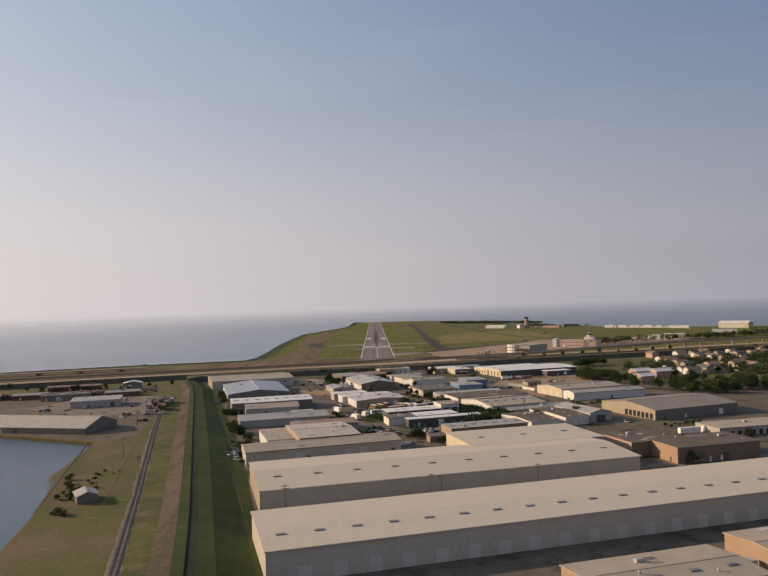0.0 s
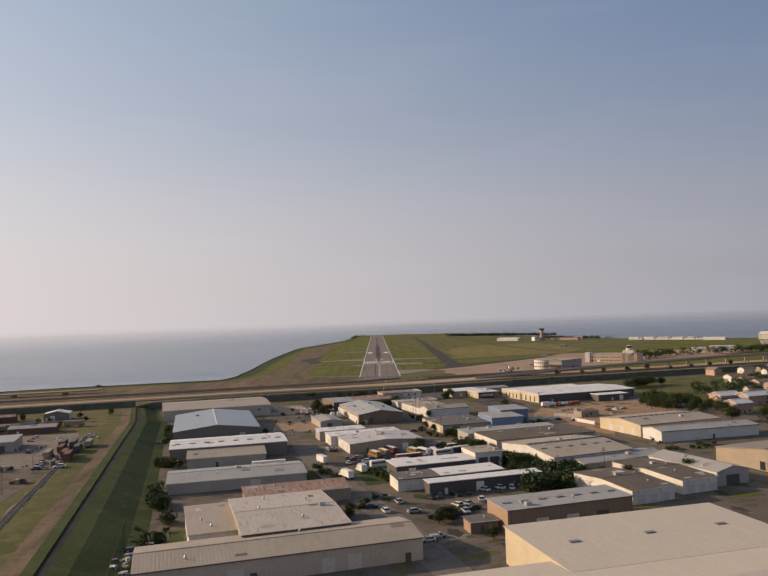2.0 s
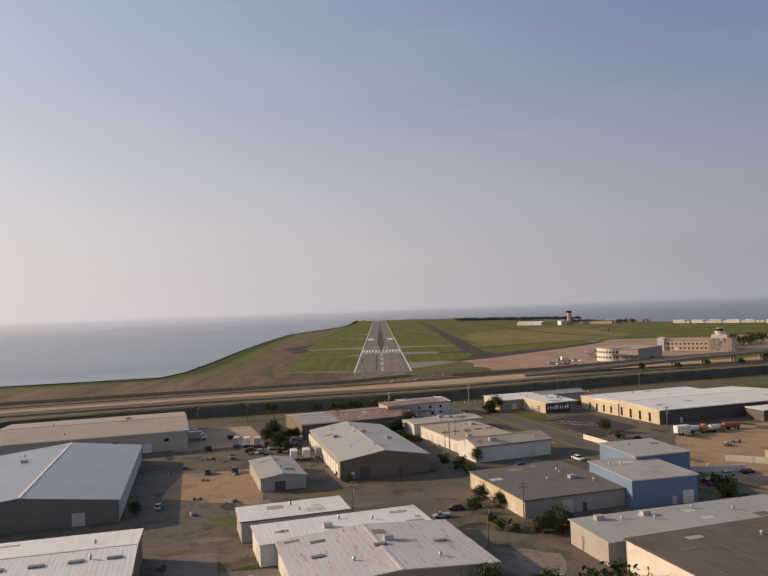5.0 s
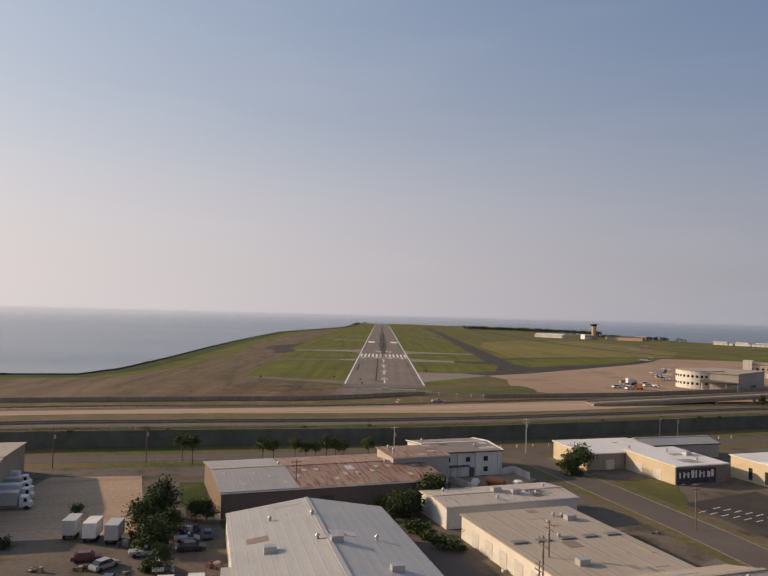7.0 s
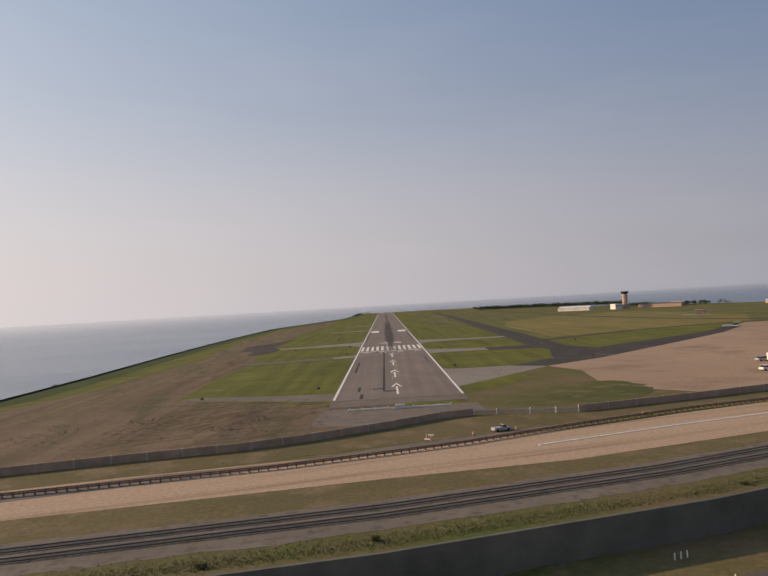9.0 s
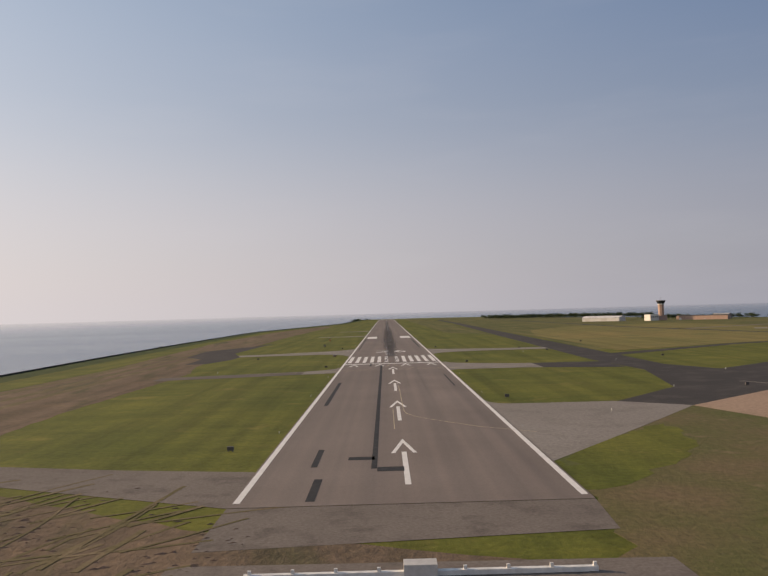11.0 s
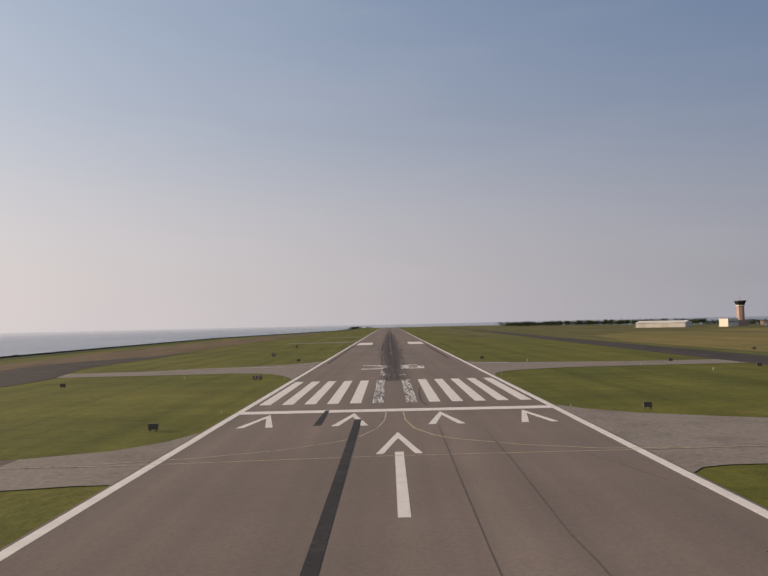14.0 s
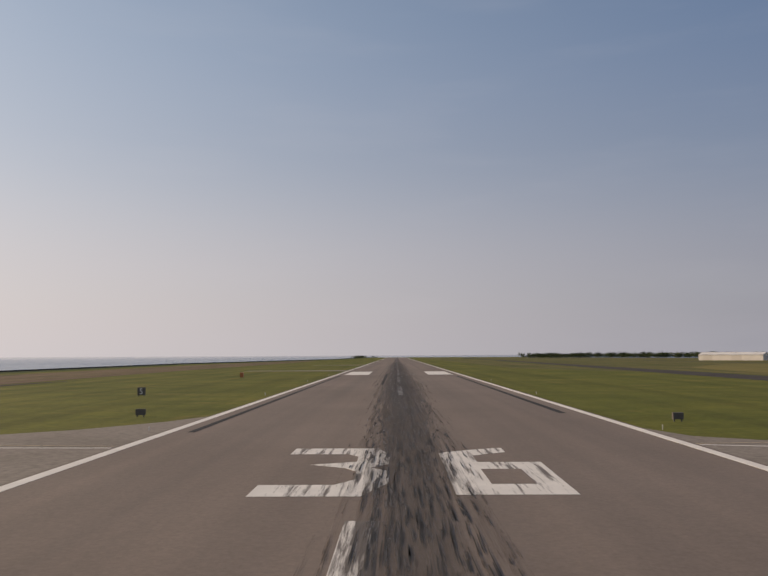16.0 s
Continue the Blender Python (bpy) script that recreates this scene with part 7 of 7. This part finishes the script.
coach(12.5, -678, 118, 9.5, "bus_yellow", "yellow school bus with a white roof", "school_bus", "bus", 1.2)
coach(17.5, -680, 118, 9.0, "car_white", "white bus parked in the yard", "bus", "bus")
coach(10, -695, 18, 13, "car_red", "dark red touring coach", "coach", "bus", h=3.5)
coach(22, -682, 100, 9, "container_grey", "pale grey box-shaped bus", "bus", "bus")
coach(6.5, -703, 20, 9.5, "car_white", "white motorhome parked in the yard", "motorhome", "motorhome", 0.8)
coach(-3, -705.5, 20, 8.5, "car_white", "white motorhome parked in the yard", "motorhome", "motorhome", 0.8)
for k, (x, y, a) in enumerate(((33, -672, 20), (36, -679, 22), (39, -684, 24), (31, -682, 20), (26, -686, 28))):
    coach(x, y, a, 10, ("car_dark", "container_grey", "car_white")[k % 3], ("dark coach with pale roof", "grey bus with a pale roof", "white bus with a pale roof")[k % 3] + " in the yard", "bus", "bus")
box_truck(-27.3, -696, 118, 8, "white trailer standing on the lane", tractor=False)
box_truck(-9.8, -718, 112, 5, "white box truck beside the verge")
box_truck(-15.3, -729, 118, 7, "white box truck on the lane")
for k, (x, y) in enumerate(((-84, -479), (-81, -485), (-78.5, -490.5), (-76, -497))):
    box_truck(x, y, 14, 9, "white delivery truck with a long cargo box", ("trim_white", "container_grey")[k % 2])
for k, (x, y, a) in enumerate(((-55, -512, 96), (-51, -513, 96), (-47, -513.5, 96), (-27, -539.5, 100), (-23, -536.5, 100), (-31, -541, 100))):
    box_truck(x, y, a, 5, "white cargo trailer parked in the lot", "trim_white" if k % 2 else "container_grey", tractor=False)
for k, (x, y, a) in enumerate(((-40, -520, 20), (-36, -526, 110), (-44, -527, 60), (-33, -516, 15), (-41, -534, 95), (-48, -524, 20))):
    put(cars[k % 6], x, y, 0, a, 1.1)
for k, (x, y) in enumerate(((39.6, -757), (44, -758), (49, -757), (22.3, -779), (25.3, -777.6), (14, -766.4), (17.7, -765), (23, -763.7), (7.8, -784), (-1.4, -781.7), (31, -773), (18, -793), (28, -762), (34, -759), (3, -770), (-6, -776))):
    put(cars[(1, 1, 3, 1, 2, 3, 4, 3, 2, 1, 1, 3, 5, 1, 2, 3)[k]], x, y, 0, G + rc.choice((0, 90, 70, 110)), 1.1)
# the office yard: an orange tank on its side, small boats on trailers, a white yard wall
e = thing("storage_tank", pose(25.6, -459.8, 0, 0, 0, -38), "orange-red steel tank lying on cradles in the yard", "tank")
bm = bmesh.new()
tube(bm, (-2.4, 0, 1.3), (2.4, 0, 1.3), 1.05, n=20)
tube(bm, (-2.8, 0, 1.3), (-2.4, 0, 1.3), 0.6, 1.05, n=20)
tube(bm, (2.4, 0, 1.3), (2.8, 0, 1.3), 1.05, 0.6, n=20)
part("tank", bm, "tank_orange", e)
for u in (-1.5, 1.5):
    bm = bmesh.new()
    block(bm, u - 0.3, -0.9, 0, u + 0.3, 1.1, 0.75)
    part("cradle", bm, "steel_dark", e)


def boat(x, y, a, mat, label):
    e = thing("boat", pose(x, y, 0, 0, 0, a), label, "boat", "parked boats")
    bm = bmesh.new()
    lo = [(-2.6, -0.7), (1.2, -0.7), (2.9, 0), (1.2, 0.7), (-2.6, 0.7)]
    hi = [(-2.7, -1.05), (1.3, -1.05), (3.4, 0), (1.3, 1.05), (-2.7, 1.05)]
    lv = [bm.verts.new((*p, 0.6)) for p in lo]
    hv = [bm.verts.new((*p, 1.5)) for p in hi]
    bm.faces.new(lv[::-1])
    bm.faces.new(hv)
    for k in range(5):
        bm.faces.new((lv[k], lv[(k + 1) % 5], hv[(k + 1) % 5], hv[k]))
    part("hull", bm, mat, e)
    bm = bmesh.new()
    block(bm, -1.2, -0.75, 1.45, 0.9, 0.75, 2.3)
    part("cabin", bm, "trim_white", e)
    bm = bmesh.new()
    block(bm, 0.86, -0.65, 1.6, 0.94, 0.65, 2.15)
    part("window", bm, "window_glass", e)
    bm = bmesh.new()
    block(bm, -2.4, -0.6, 0.35, 3.6, 0.6, 0.6)
    part("trailer", bm, "steel_dark", e)
    wheels(e, (-1.0,), 0.9, 0.35)
    return e


boat(20.5, -461.5, 70, "car_white", "white motor boat on a trailer in the yard")
boat(30.5, -463.0, 105, "car_white", "white cabin boat on a trailer in the yard")
sheet("ground", [(15, -468), (31, -462), (37, -452), (33, -442), (28, -446), (15, -452)], 0.052, "sandy_lot", "sandy yard behind the office")
wall_along("yard_wall", [(28.9, -446.5), (32.5, -443.5), (35.2, -452.3)], 0, 1.9, 0.25, "plaster_white", "low white yard wall beside the street")
wall_along("yard_wall", [(15.0, -455.0), (19.5, -464.0)], 0, 1.7, 0.25, "plaster_white", "low white yard wall beside the old shed")
wall_along("yard_wall", [(71, -524), (73.6, -533), (76.5, -545)], 0, 1.9, 0.25, "plaster_white", "low white yard wall beside the street")
box_truck(-49, -706, 14, 15, "long white trailer beside the tan shed", tractor=False)
box_truck(107, -527, 15, 6, "white trailer in the dirt lot", tractor=False)
wall_along("yard_wall", [(85, -585), (94, -586.5), (103, -587)], 0, 1.9, 0.4, "plaster_white", "low white wall along the dirt lot")
wall_along("yard_wall", [(103, -573), (110, -577.5), (116.5, -582)], 0, 2.0, 0.4, "plaster_white", "low white wall along the dirt lot")
wall_along("yard_wall", [(109, -594), (113, -604), (117, -615)], 0, 2.0, 0.4, "plaster_white", "low white wall along the dirt lot")
building("small dark-roofed office hut in the dirt lot", (117, -584), 12, 8, 3.4, 18, "flat", 0.2, "tan_wall", "felt_brown", [("s", 3, 1.1, 2.1, "dark_paint_and_shade")], 0, 3, name="hut", category="hut", windows=[("s", 6, 1.2, 1.6, 1.1)])
for k in range(5):
    box_truck(150 + 13 * k, -822 - 1.5 * k + 3.6 * k, 12, 12, "long white semi trailer beside the office row", tractor=False)
for k in range(10):
    box_truck(16 + 13.2 * k, -1026 + 3.9 * k, 15 + (k * 37 % 3) - 1, 11, "grey trailer backed along the warehouse dock", "container_grey" if k % 3 else "car_dark", tractor=False)
# tank trucks and plant in the orange lot
for k, (x, y, a) in enumerate(((112.5, -524, 15), (117, -522.5, 70), (121, -523.5, 20), (128, -520, 15))):
    e = thing("tank_truck", pose(x, y, 0, 0, 0, a), "rust-orange tank truck in the dirt lot", "truck", "parked trucks")
    bm = bmesh.new()
    tube(bm, (-3, 0, 2.0), (2, 0, 2.0), 1.05, n=14)
    part("tank", bm, "tank_orange" if k % 2 else "trim_white", e)
    bm = bmesh.new()
    block(bm, -3.2, -0.6, 0.6, 4.2, 0.6, 1.0)
    part("chassis", bm, "steel_dark", e)
    bm = bmesh.new()
    profile(bm, [(2.4, 0.7), (4.4, 0.7), (4.4, 1.6), (3.9, 2.7), (2.4, 2.7)], 1.1)
    part("cab", bm, "tank_orange", e)
    wheels(e, (-2.2, -1.0, 3.4), 1.15, 0.5)


# ---------- aircraft on the apron ----------
def airplane(x, y, a, L, label):
    e = thing("airplane", pose(x, y, 0, 0, 0, a), label, "airplane", "parked aircraft")
    r = 0.055 * L
    bm = bmesh.new()
    stations = [(-0.5, 0.15), (-0.42, 0.45), (-0.25, 0.85), (0.0, 1.0), (0.25, 1.0), (0.4, 0.75), (0.5, 0.12)]
    for (u0, s0), (u1, s1) in zip(stations, stations[1:]):
        tube(bm, (u0 * L, 0, 0.13 * L), (u1 * L, 0, 0.13 * L), r * s0, r * s1, 12)
    part("fuselage", bm, "trim_white", e)
    for s in (-1, 1):
        bm = bmesh.new()
        slab(bm, [(0.08 * L, s * r * 0.7, 0.11 * L), (-0.08 * L, s * r * 0.7, 0.11 * L), (-0.12 * L, s * 0.48 * L, 0.13 * L), (-0.06 * L, s * 0.48 * L, 0.13 * L)], (0, 0, 0.012 * L))
        part("wing", bm, "trim_white", e)
        bm = bmesh.new()
        slab(bm, [(-0.38 * L, s * 0.01 * L, 0.27 * L), (-0.48 * L, s * 0.01 * L, 0.27 * L), (-0.49 * L, s * 0.18 * L, 0.27 * L), (-0.43 * L, s * 0.18 * L, 0.27 * L)], (0, 0, 0.01 * L))
        part("tailplane", bm, "trim_white", e)
        bm = bmesh.new()
        tube(bm, (-0.12 * L, s * 0.1 * L, 0.15 * L), (-0.30 * L, s * 0.1 * L, 0.15 * L), 0.03 * L, n=10)
        part("engine", bm, "car_blue", e)
        bm = bmesh.new()
        tube(bm, (-0.04 * L, s * 0.09 * L, 0), (-0.04 * L, s * 0.09 * L, 0.12 * L), 0.012 * L)
        part("landing_gear", bm, "steel_dark", e)
    bm = bmesh.new()
    slab(bm, [(-0.28 * L, 0, 0.15 * L), (-0.48 * L, 0, 0.15 * L), (-0.52 * L, 0, 0.28 * L), (-0.42 * L, 0, 0.28 * L)], (0, 0.012 * L, 0))
    part("tail_fin", bm, "car_blue", e)
    bm = bmesh.new()
    tube(bm, (0.34 * L, 0, 0), (0.34 * L, 0, 0.1 * L), 0.012 * L)
    part("landing_gear", bm, "steel_dark", e)
    return e


airplane(194, -132, 215, 19, "small white jet with a dark blue tail")
airplane(187, -158, 30, 13, "small white airplane on the apron")
airplane(246, 34, 200, 15, "small white airplane far down the apron")
for k, (x, y, a) in enumerate(((135, -221, 15), (140, -228, 20), (146, -222, 10), (152, -202, 15), (158, -207, 20), (150, -190, 10), (160, -196, 95))):
    put(cars[(1, 1, 2, 3, 1, 2, 1)[k]], x, y, 0.05, a, 1.25)
box_truck(145, -229, 60, 3, "red and white service van by the floodwall", "tank_orange")
box_truck(151, -196, 15, 4, "white service truck on the apron")
airplane(141, -214, 60, 9, "small white propeller airplane on the apron")
airplane(160, -214, 95, 9, "small white propeller airplane on the apron")
for k in range(9):
    put(bushes[k % 3], 182 + 4.5 * k, -207 - 1.0 * k * 0.4, 0, 50 * k, 1.1)

# ---------- runway signs and lights ----------
def sign(x, y, a, w, h, mat, label):
    e = thing("airfield_sign", pose(x, y, 0, 0, 0, a), label, "sign", "airfield signs")
    bm = bmesh.new()
    block(bm, -w / 2, -0.2, 0.25, w / 2, 0.2, 0.25 + h)
    part("panel", bm, mat, e)
    for s in (-1, 1):
        bm = bmesh.new()
        block(bm, s * w * 0.35 - 0.06, -0.06, -0.05, s * w * 0.35 + 0.06, 0.06, 0.3)
        part("leg", bm, "steel_dark", e)
    return e


s0 = sign(-29.2, -15, 0, 1.1, 0.7, "dark_paint_and_shade", "black back of an airfield guidance sign")
for x, y, a in ((33.9, -4, 0), (29.5, -136, 0), (-30.5, -201, 0), (-73, -214, 0), (-31.2, 138, 0), (29.2, 130, 0), (76.7, 96, 0), (129, 153, 0), (87, 69, 0), (-71, 52, 0), (100, -124, 20), (125, 1, 0)):
    put(s0, x, y, 0, a)
hold = sign(-30.9, 61.5, 0, 2.0, 0.85, "car_red", "dark red runway sign with white numerals")
td = bpy.data.curves.new("numeral", 'FONT')
td.body = "9-27"
td.size = 0.85
td.extrude = 0.02
td.align_x = 'CENTER'
td.materials.append(MATS["trim_white"])
tx = new("numeral", td)
tx.parent = hold
tx.matrix_local = pose(0, -0.23, 0.38, 90, 0, 0)
sign(-50.7, 283, 0, 1.1, 1.5, "tank_orange", "small orange marker panel in the grass")
e = sign(-46.6, 181, 0, 1.35, 1.35, "dark_paint_and_shade", "black distance sign with a white numeral 5")
td = bpy.data.curves.new("numeral", 'FONT')
td.body = "5"
td.size = 1.5
td.extrude = 0.02
td.align_x = 'CENTER'
td.materials.append(MATS["trim_white"])
tx = new("numeral", td)
tx.parent = e
tx.matrix_local = pose(0, -0.23, 0.42, 90, 0, 0)
bm = bmesh.new()
tube(bm, (0, 0, -0.1), (0, 0, 0.25), 0.04)
tube(bm, (0, 0, 0.25), (0, 0, 0.40), 0.08, 0.04)
lamp = one("edge_light", bm, "galvanised", 24.6, 0, 0.05, 0, "small white runway edge light on a stake", "runway light", "runway lights")
for k in range(-3, 26):
    for s in (-1, 1):
        if (k, s) != (0, 1):
            put(lamp, s * 24.6, 61 * k, 0.05)
for x, y in ((63.6, 82), (72, 60), (98, -16), (-73.7, -28.6), (80, -122), (48, -166), (118, -74), (-50, 70), (40, 110)):
    put(lamp, x, y, 0, 0, 1.8)
for x, y, a in ((5.2, -315.5, -30),):
    e = thing("barricade", pose(x, y, 0, 0, 0, a), "orange and white striped traffic barricade", "barricade", "barricades")
    for k in range(3):
        bm = bmesh.new()
        slab(bm, [(-0.9 + 0.5 * k, 0.1 * k, 0.4 + 0.5 * k), (0.5 + 0.5 * k, 0.1 * k, 0.4 + 0.5 * k), (0.5 + 0.5 * k, 0.1 * k, 0.7 + 0.5 * k), (-0.9 + 0.5 * k, 0.1 * k, 0.7 + 0.5 * k)], (0, 0.08, 0))
        part("plank", bm, "tank_orange" if k % 2 else "trim_white", e)
    for s in (-1, 1):
        bm = bmesh.new()
        tube(bm, (s * 0.6, 0.2, 0), (s * 0.6 + 0.3, 0.2, 1.8), 0.05)
        part("leg", bm, "trim_white", e)

for x, y in ((16.3, -311.4), (26.9, -308.6), (61.4, -298.2)):
    e = thing("traffic_drum", pose(x, y, 0.06), "orange traffic drum with white bands", "traffic drum", "traffic drums")
    bm = bmesh.new()
    tube(bm, (0, 0, 0), (0, 0, 1.0), 0.32, 0.24, n=12)
    part("barrel", bm, "tank_orange", e)
    for z in (0.35, 0.7):
        bm = bmesh.new()
        tube(bm, (0, 0, z), (0, 0, z + 0.14), 0.325 - 0.08 * z, 0.315 - 0.08 * z, n=12)
        part("band", bm, "trim_white", e)
# white marker posts along the floodwall street
bm = bmesh.new()
tube(bm, (0, 0, -0.1), (0, 0, 1.0), 0.11, n=8)
bollard = one("marker_post", bm, "trim_white", 8.3, -412.6, 0, 0, "short white marker post along the floodwall street", "post", "marker posts")
for k in range(1, 22):
    x, y = cor(8.3 + 5.3 * k, -417.2)
    put(bollard, x, y)
for k in range(3):
    x, y = cor(31 + 0.9 * k, -407.5)
    put(bollard, x, y)

# ---------- poles and fences ----------
def pole(x, y, a, h, arms, label="wooden utility pole with a crossarm", wood="pole_wood"):
    e = thing("utility_pole", pose(x, y, 0, 0, 0, a), label, "utility pole", "utility poles")
    bm = bmesh.new()
    tube(bm, (0, 0, -0.3), (0, 0, h), 0.17, 0.11, 8)
    part("pole", bm, wood, e)
    for k in range(arms):
        bm = bmesh.new()
        block(bm, -1.3, -0.07, h - 0.7 - 0.9 * k, 1.3, 0.07, h - 0.53 - 0.9 * k)
        part("crossarm", bm, wood, e)
        for u in (-1.15, -0.45, 0.45, 1.15):
            bm = bmesh.new()
            tube(bm, (u, 0, h - 0.55 - 0.9 * k), (u, 0, h - 0.25 - 0.9 * k), 0.05)
            part("insulator", bm, "galvanised", e)
    bm = bmesh.new()
    tube(bm, (0.32, 0, h - 3.2), (0.32, 0, h - 2.2), 0.24, n=10)
    part("transformer", bm, "galvanised", e)
    return e


p0 = pole(-33, -936, 15, 11, 2)
pole(1.9, -426, 17, 10.2, 1, "weathered pale utility pole with a transformer", "galvanised")
pole(41.2, -414.3, 17, 11.5, 2, "weathered pale utility pole with a transformer", "galvanised")
for x, y, a in ((14.5, -923, 15), (18.2, -922, 15), (54, -913, 15), (-81, -457, 17), (-61, -446, 17), (92, -387, 17), (97, -390, 17), (140, -378, 17), (-19, -484, 17), (-122, -835, 0), (-146, -743, 0), (-153, -704, 0),
                (24, -528, 110), (19, -545, 110), (21, -538, 110), (60, -497, 20), (-24, -715, 20), (30, -628, 20), (64, -746, 20), (84, -740, 20), (118, -585, 20), (104, -520, 20), (-100, -880, 0), (70, -560, 20), (-9, -620, 20), (20, -640, 20)):
    put(p0, x, y, 0, a, rc.uniform(0.85, 1.05))


def fence_run(line, h, label, mat="galvanised", step=3.0):
    low = in_town(*line[len(line) // 2])
    line = [town(*p) if low else p for p in line]
    e = thing("fence", pose(0, 0, -DEEP if low else 0), label, "fence")
    me = None
    for x, y, a in along(line, step)[:120]:
        if me is None:
            bm = bmesh.new()
            tube(bm, (0, 0, -0.1), (0, 0, h), 0.05, n=6)
            o = part("post", bm, mat, e)
            me = o.data
        else:
            o = new("post", me)
            o.parent = e
        o.location = (x, y, 0)
    for z in (h * 0.5, h - 0.05):
        bm = bmesh.new()
        prism(bm, strip(line, -0.025, 0.025), z - 0.02, z + 0.02)
        bmesh.ops.recalc_face_normals(bm, faces=bm.faces)
        part("rail", bm, mat, e)


fence_run([(-98, -925), (-106, -891), (-126, -806)], 1.8, "wire fence on thin steel posts beside the spur", "pole_wood")
fence_run([(-47, -935), (-80, -800), (-136, -572)], 1.8, "wire fence along the green strip", "pole_wood")
fence_run([cor(-70, -430), cor(4, -430)], 1.6, "wire fence along the floodwall street")
fence_run([(-120, -925), (-134, -872), (-144, -833), (-155, -791)], 1.4, "timber bulkhead posts along the basin edge", "pole_wood", 1.2)

# ---------- yard clutter ----------
rj = random.Random(77)
CL = ("rust_steel", "container_grey", "car_blue", "tan_wall", "steel_dark", "door_paint", "dark_paint_and_shade", "galvanised")
boxes = []
for k, mt in enumerate(CL):
    pile = thing("scrap_pile", pose(-70 + 0.8 * k, -826 - 2.6 * k, 0, 0, 0, 20 * k), ("rusty scrap pile", "grey crate pile", "dark blue drum and crate pile", "tan crate pile", "dark scrap pile", "pale crate pile", "black scrap pile", "metal scrap pile")[k] + " in the yard", "scrap", "yard clutter")
    for j in range(3):
        bx, by, bz = 1.5 * (j - 1) + rj.uniform(-0.4, 0.4), rj.uniform(-0.8, 0.8), rj.uniform(0.5, 1.6)
        bm = bmesh.new()
        block(bm, bx - rj.uniform(0.4, 0.9), by - rj.uniform(0.4, 0.9), 0, bx + rj.uniform(0.3, 0.7), by + rj.uniform(0.3, 0.7), bz)
        part("crate", bm, mt if j != 1 else CL[(k + 3) % 8], pile)
    bm = bmesh.new()
    tube(bm, (1.9, -0.9, 0), (1.9, -0.9, 0.95), 0.33, n=10)
    part("drum", bm, mt, pile)
    bm = bmesh.new()
    slab(bm, [(-2.2, -1.3, 0.02), (1.2, -1.5, 1.2), (1.2, -1.3, 1.2), (-2.2, -1.1, 0.02)], (0, 0, 0.08))
    part("plank", bm, "pole_wood", pile)
    boxes.append(pile)
zones = [((-72, -850), (-62, -812), 22), ((-30, -1034), (60, -1012), 24), ((-30, -936), (80, -926), 22), ((-260, -720), (-165, -640), 24), ((-330, -620), (-190, -560), 22), ((90, -606), (170, -545), 22), ((-68, -610), (-36, -552), 18),
         ((-48, -548), (-22, -505), 34), ((-66, -545), (-50, -522), 12), ((24, -560), (52, -500), 12), ((-10, -580), (22, -500), 10), ((-22, -660), (40, -620), 10), ((20, -720), (60, -680), 8), ((140, -860), (230, -800), 10), ((-120, -640), (-100, -570), 8), ((70, -445), (170, -415), 10)]
for (x0, y0), (x1, y1), n in zones:
    for _ in range((n + 1) // 2):
        put(rj.choice(boxes), rj.uniform(x0, x1), rj.uniform(y0, y1), 0, rj.uniform(0, 180), rj.uniform(0.35, 0.95))

# goods wagons and stacks in the dockside yards
def wagon(x, y, a, mat, label):
    e = thing("goods_wagon", pose(x, y, 0, 0, 0, a), label, "wagon", "goods wagons")
    bm = bmesh.new()
    block(bm, -6, -1.4, 1.1, 6, 1.4, 3.9)
    for k in range(9):
        block(bm, -5.6 + 1.35 * k, -1.5, 1.1, -5.4 + 1.35 * k, 1.5, 3.9)
    part("body", bm, mat, e)
    bm = bmesh.new()
    block(bm, -6.3, -0.9, 0.8, 6.3, 0.9, 1.1)
    part("chassis", bm, "steel_dark", e)
    wheels(e, (-4.6, -3.2, 3.2, 4.6), 0.9, 0.45)
    return e


wagons = [wagon(-150, -676, 104, "rust_steel", "rusty brown goods wagon on the spur"), wagon(-168, -640, 104, "steel_dark", "dark goods wagon in the yard"), wagon(-196, -560, 15, "tan_wall", "tan goods wagon in the yard")]
for k in [j for j in range(34) if j % 2 or j < 12]:
    x, y, a = [(-155 - 4.0 * (k % 4), -668 + 14.5 * (k // 4 % 3), 104), (-210 - 14 * (k % 9), -556 - 3.4 * (k // 9) - 4 * (k % 9), 15)][k % 2]
    put(wagons[k % 3], x, y, 0, a + rj.uniform(-1, 1), 0.9)
for k in range(24):
    put(rj.choice(boxes), rj.uniform(-240, -140), rj.uniform(-735, -600), 0, rj.uniform(0, 180), rj.uniform(0.5, 1.6))
for k in range(24):
    put(protos[k % 4], rj.uniform(-420, -190), rj.uniform(-560, -500), 0, 50 * k, rj.uniform(0.4, 0.8))
for k in range(22):
    put(bushes[k % 3], rj.uniform(-124, -112), rj.uniform(-910, -860), 0, 50 * k, rj.uniform(0.25, 0.5))
for k in range(4):
    building("dark rusty yard shed with a tin roof", (-330 + 36 * k, -600 - 8 * k + 11 * k), 26, 11, 3.6, 15, "x", 1.2, "rust_steel", ("rusty_roof", "grey_roof")[k % 2], name="shed", category="shed")
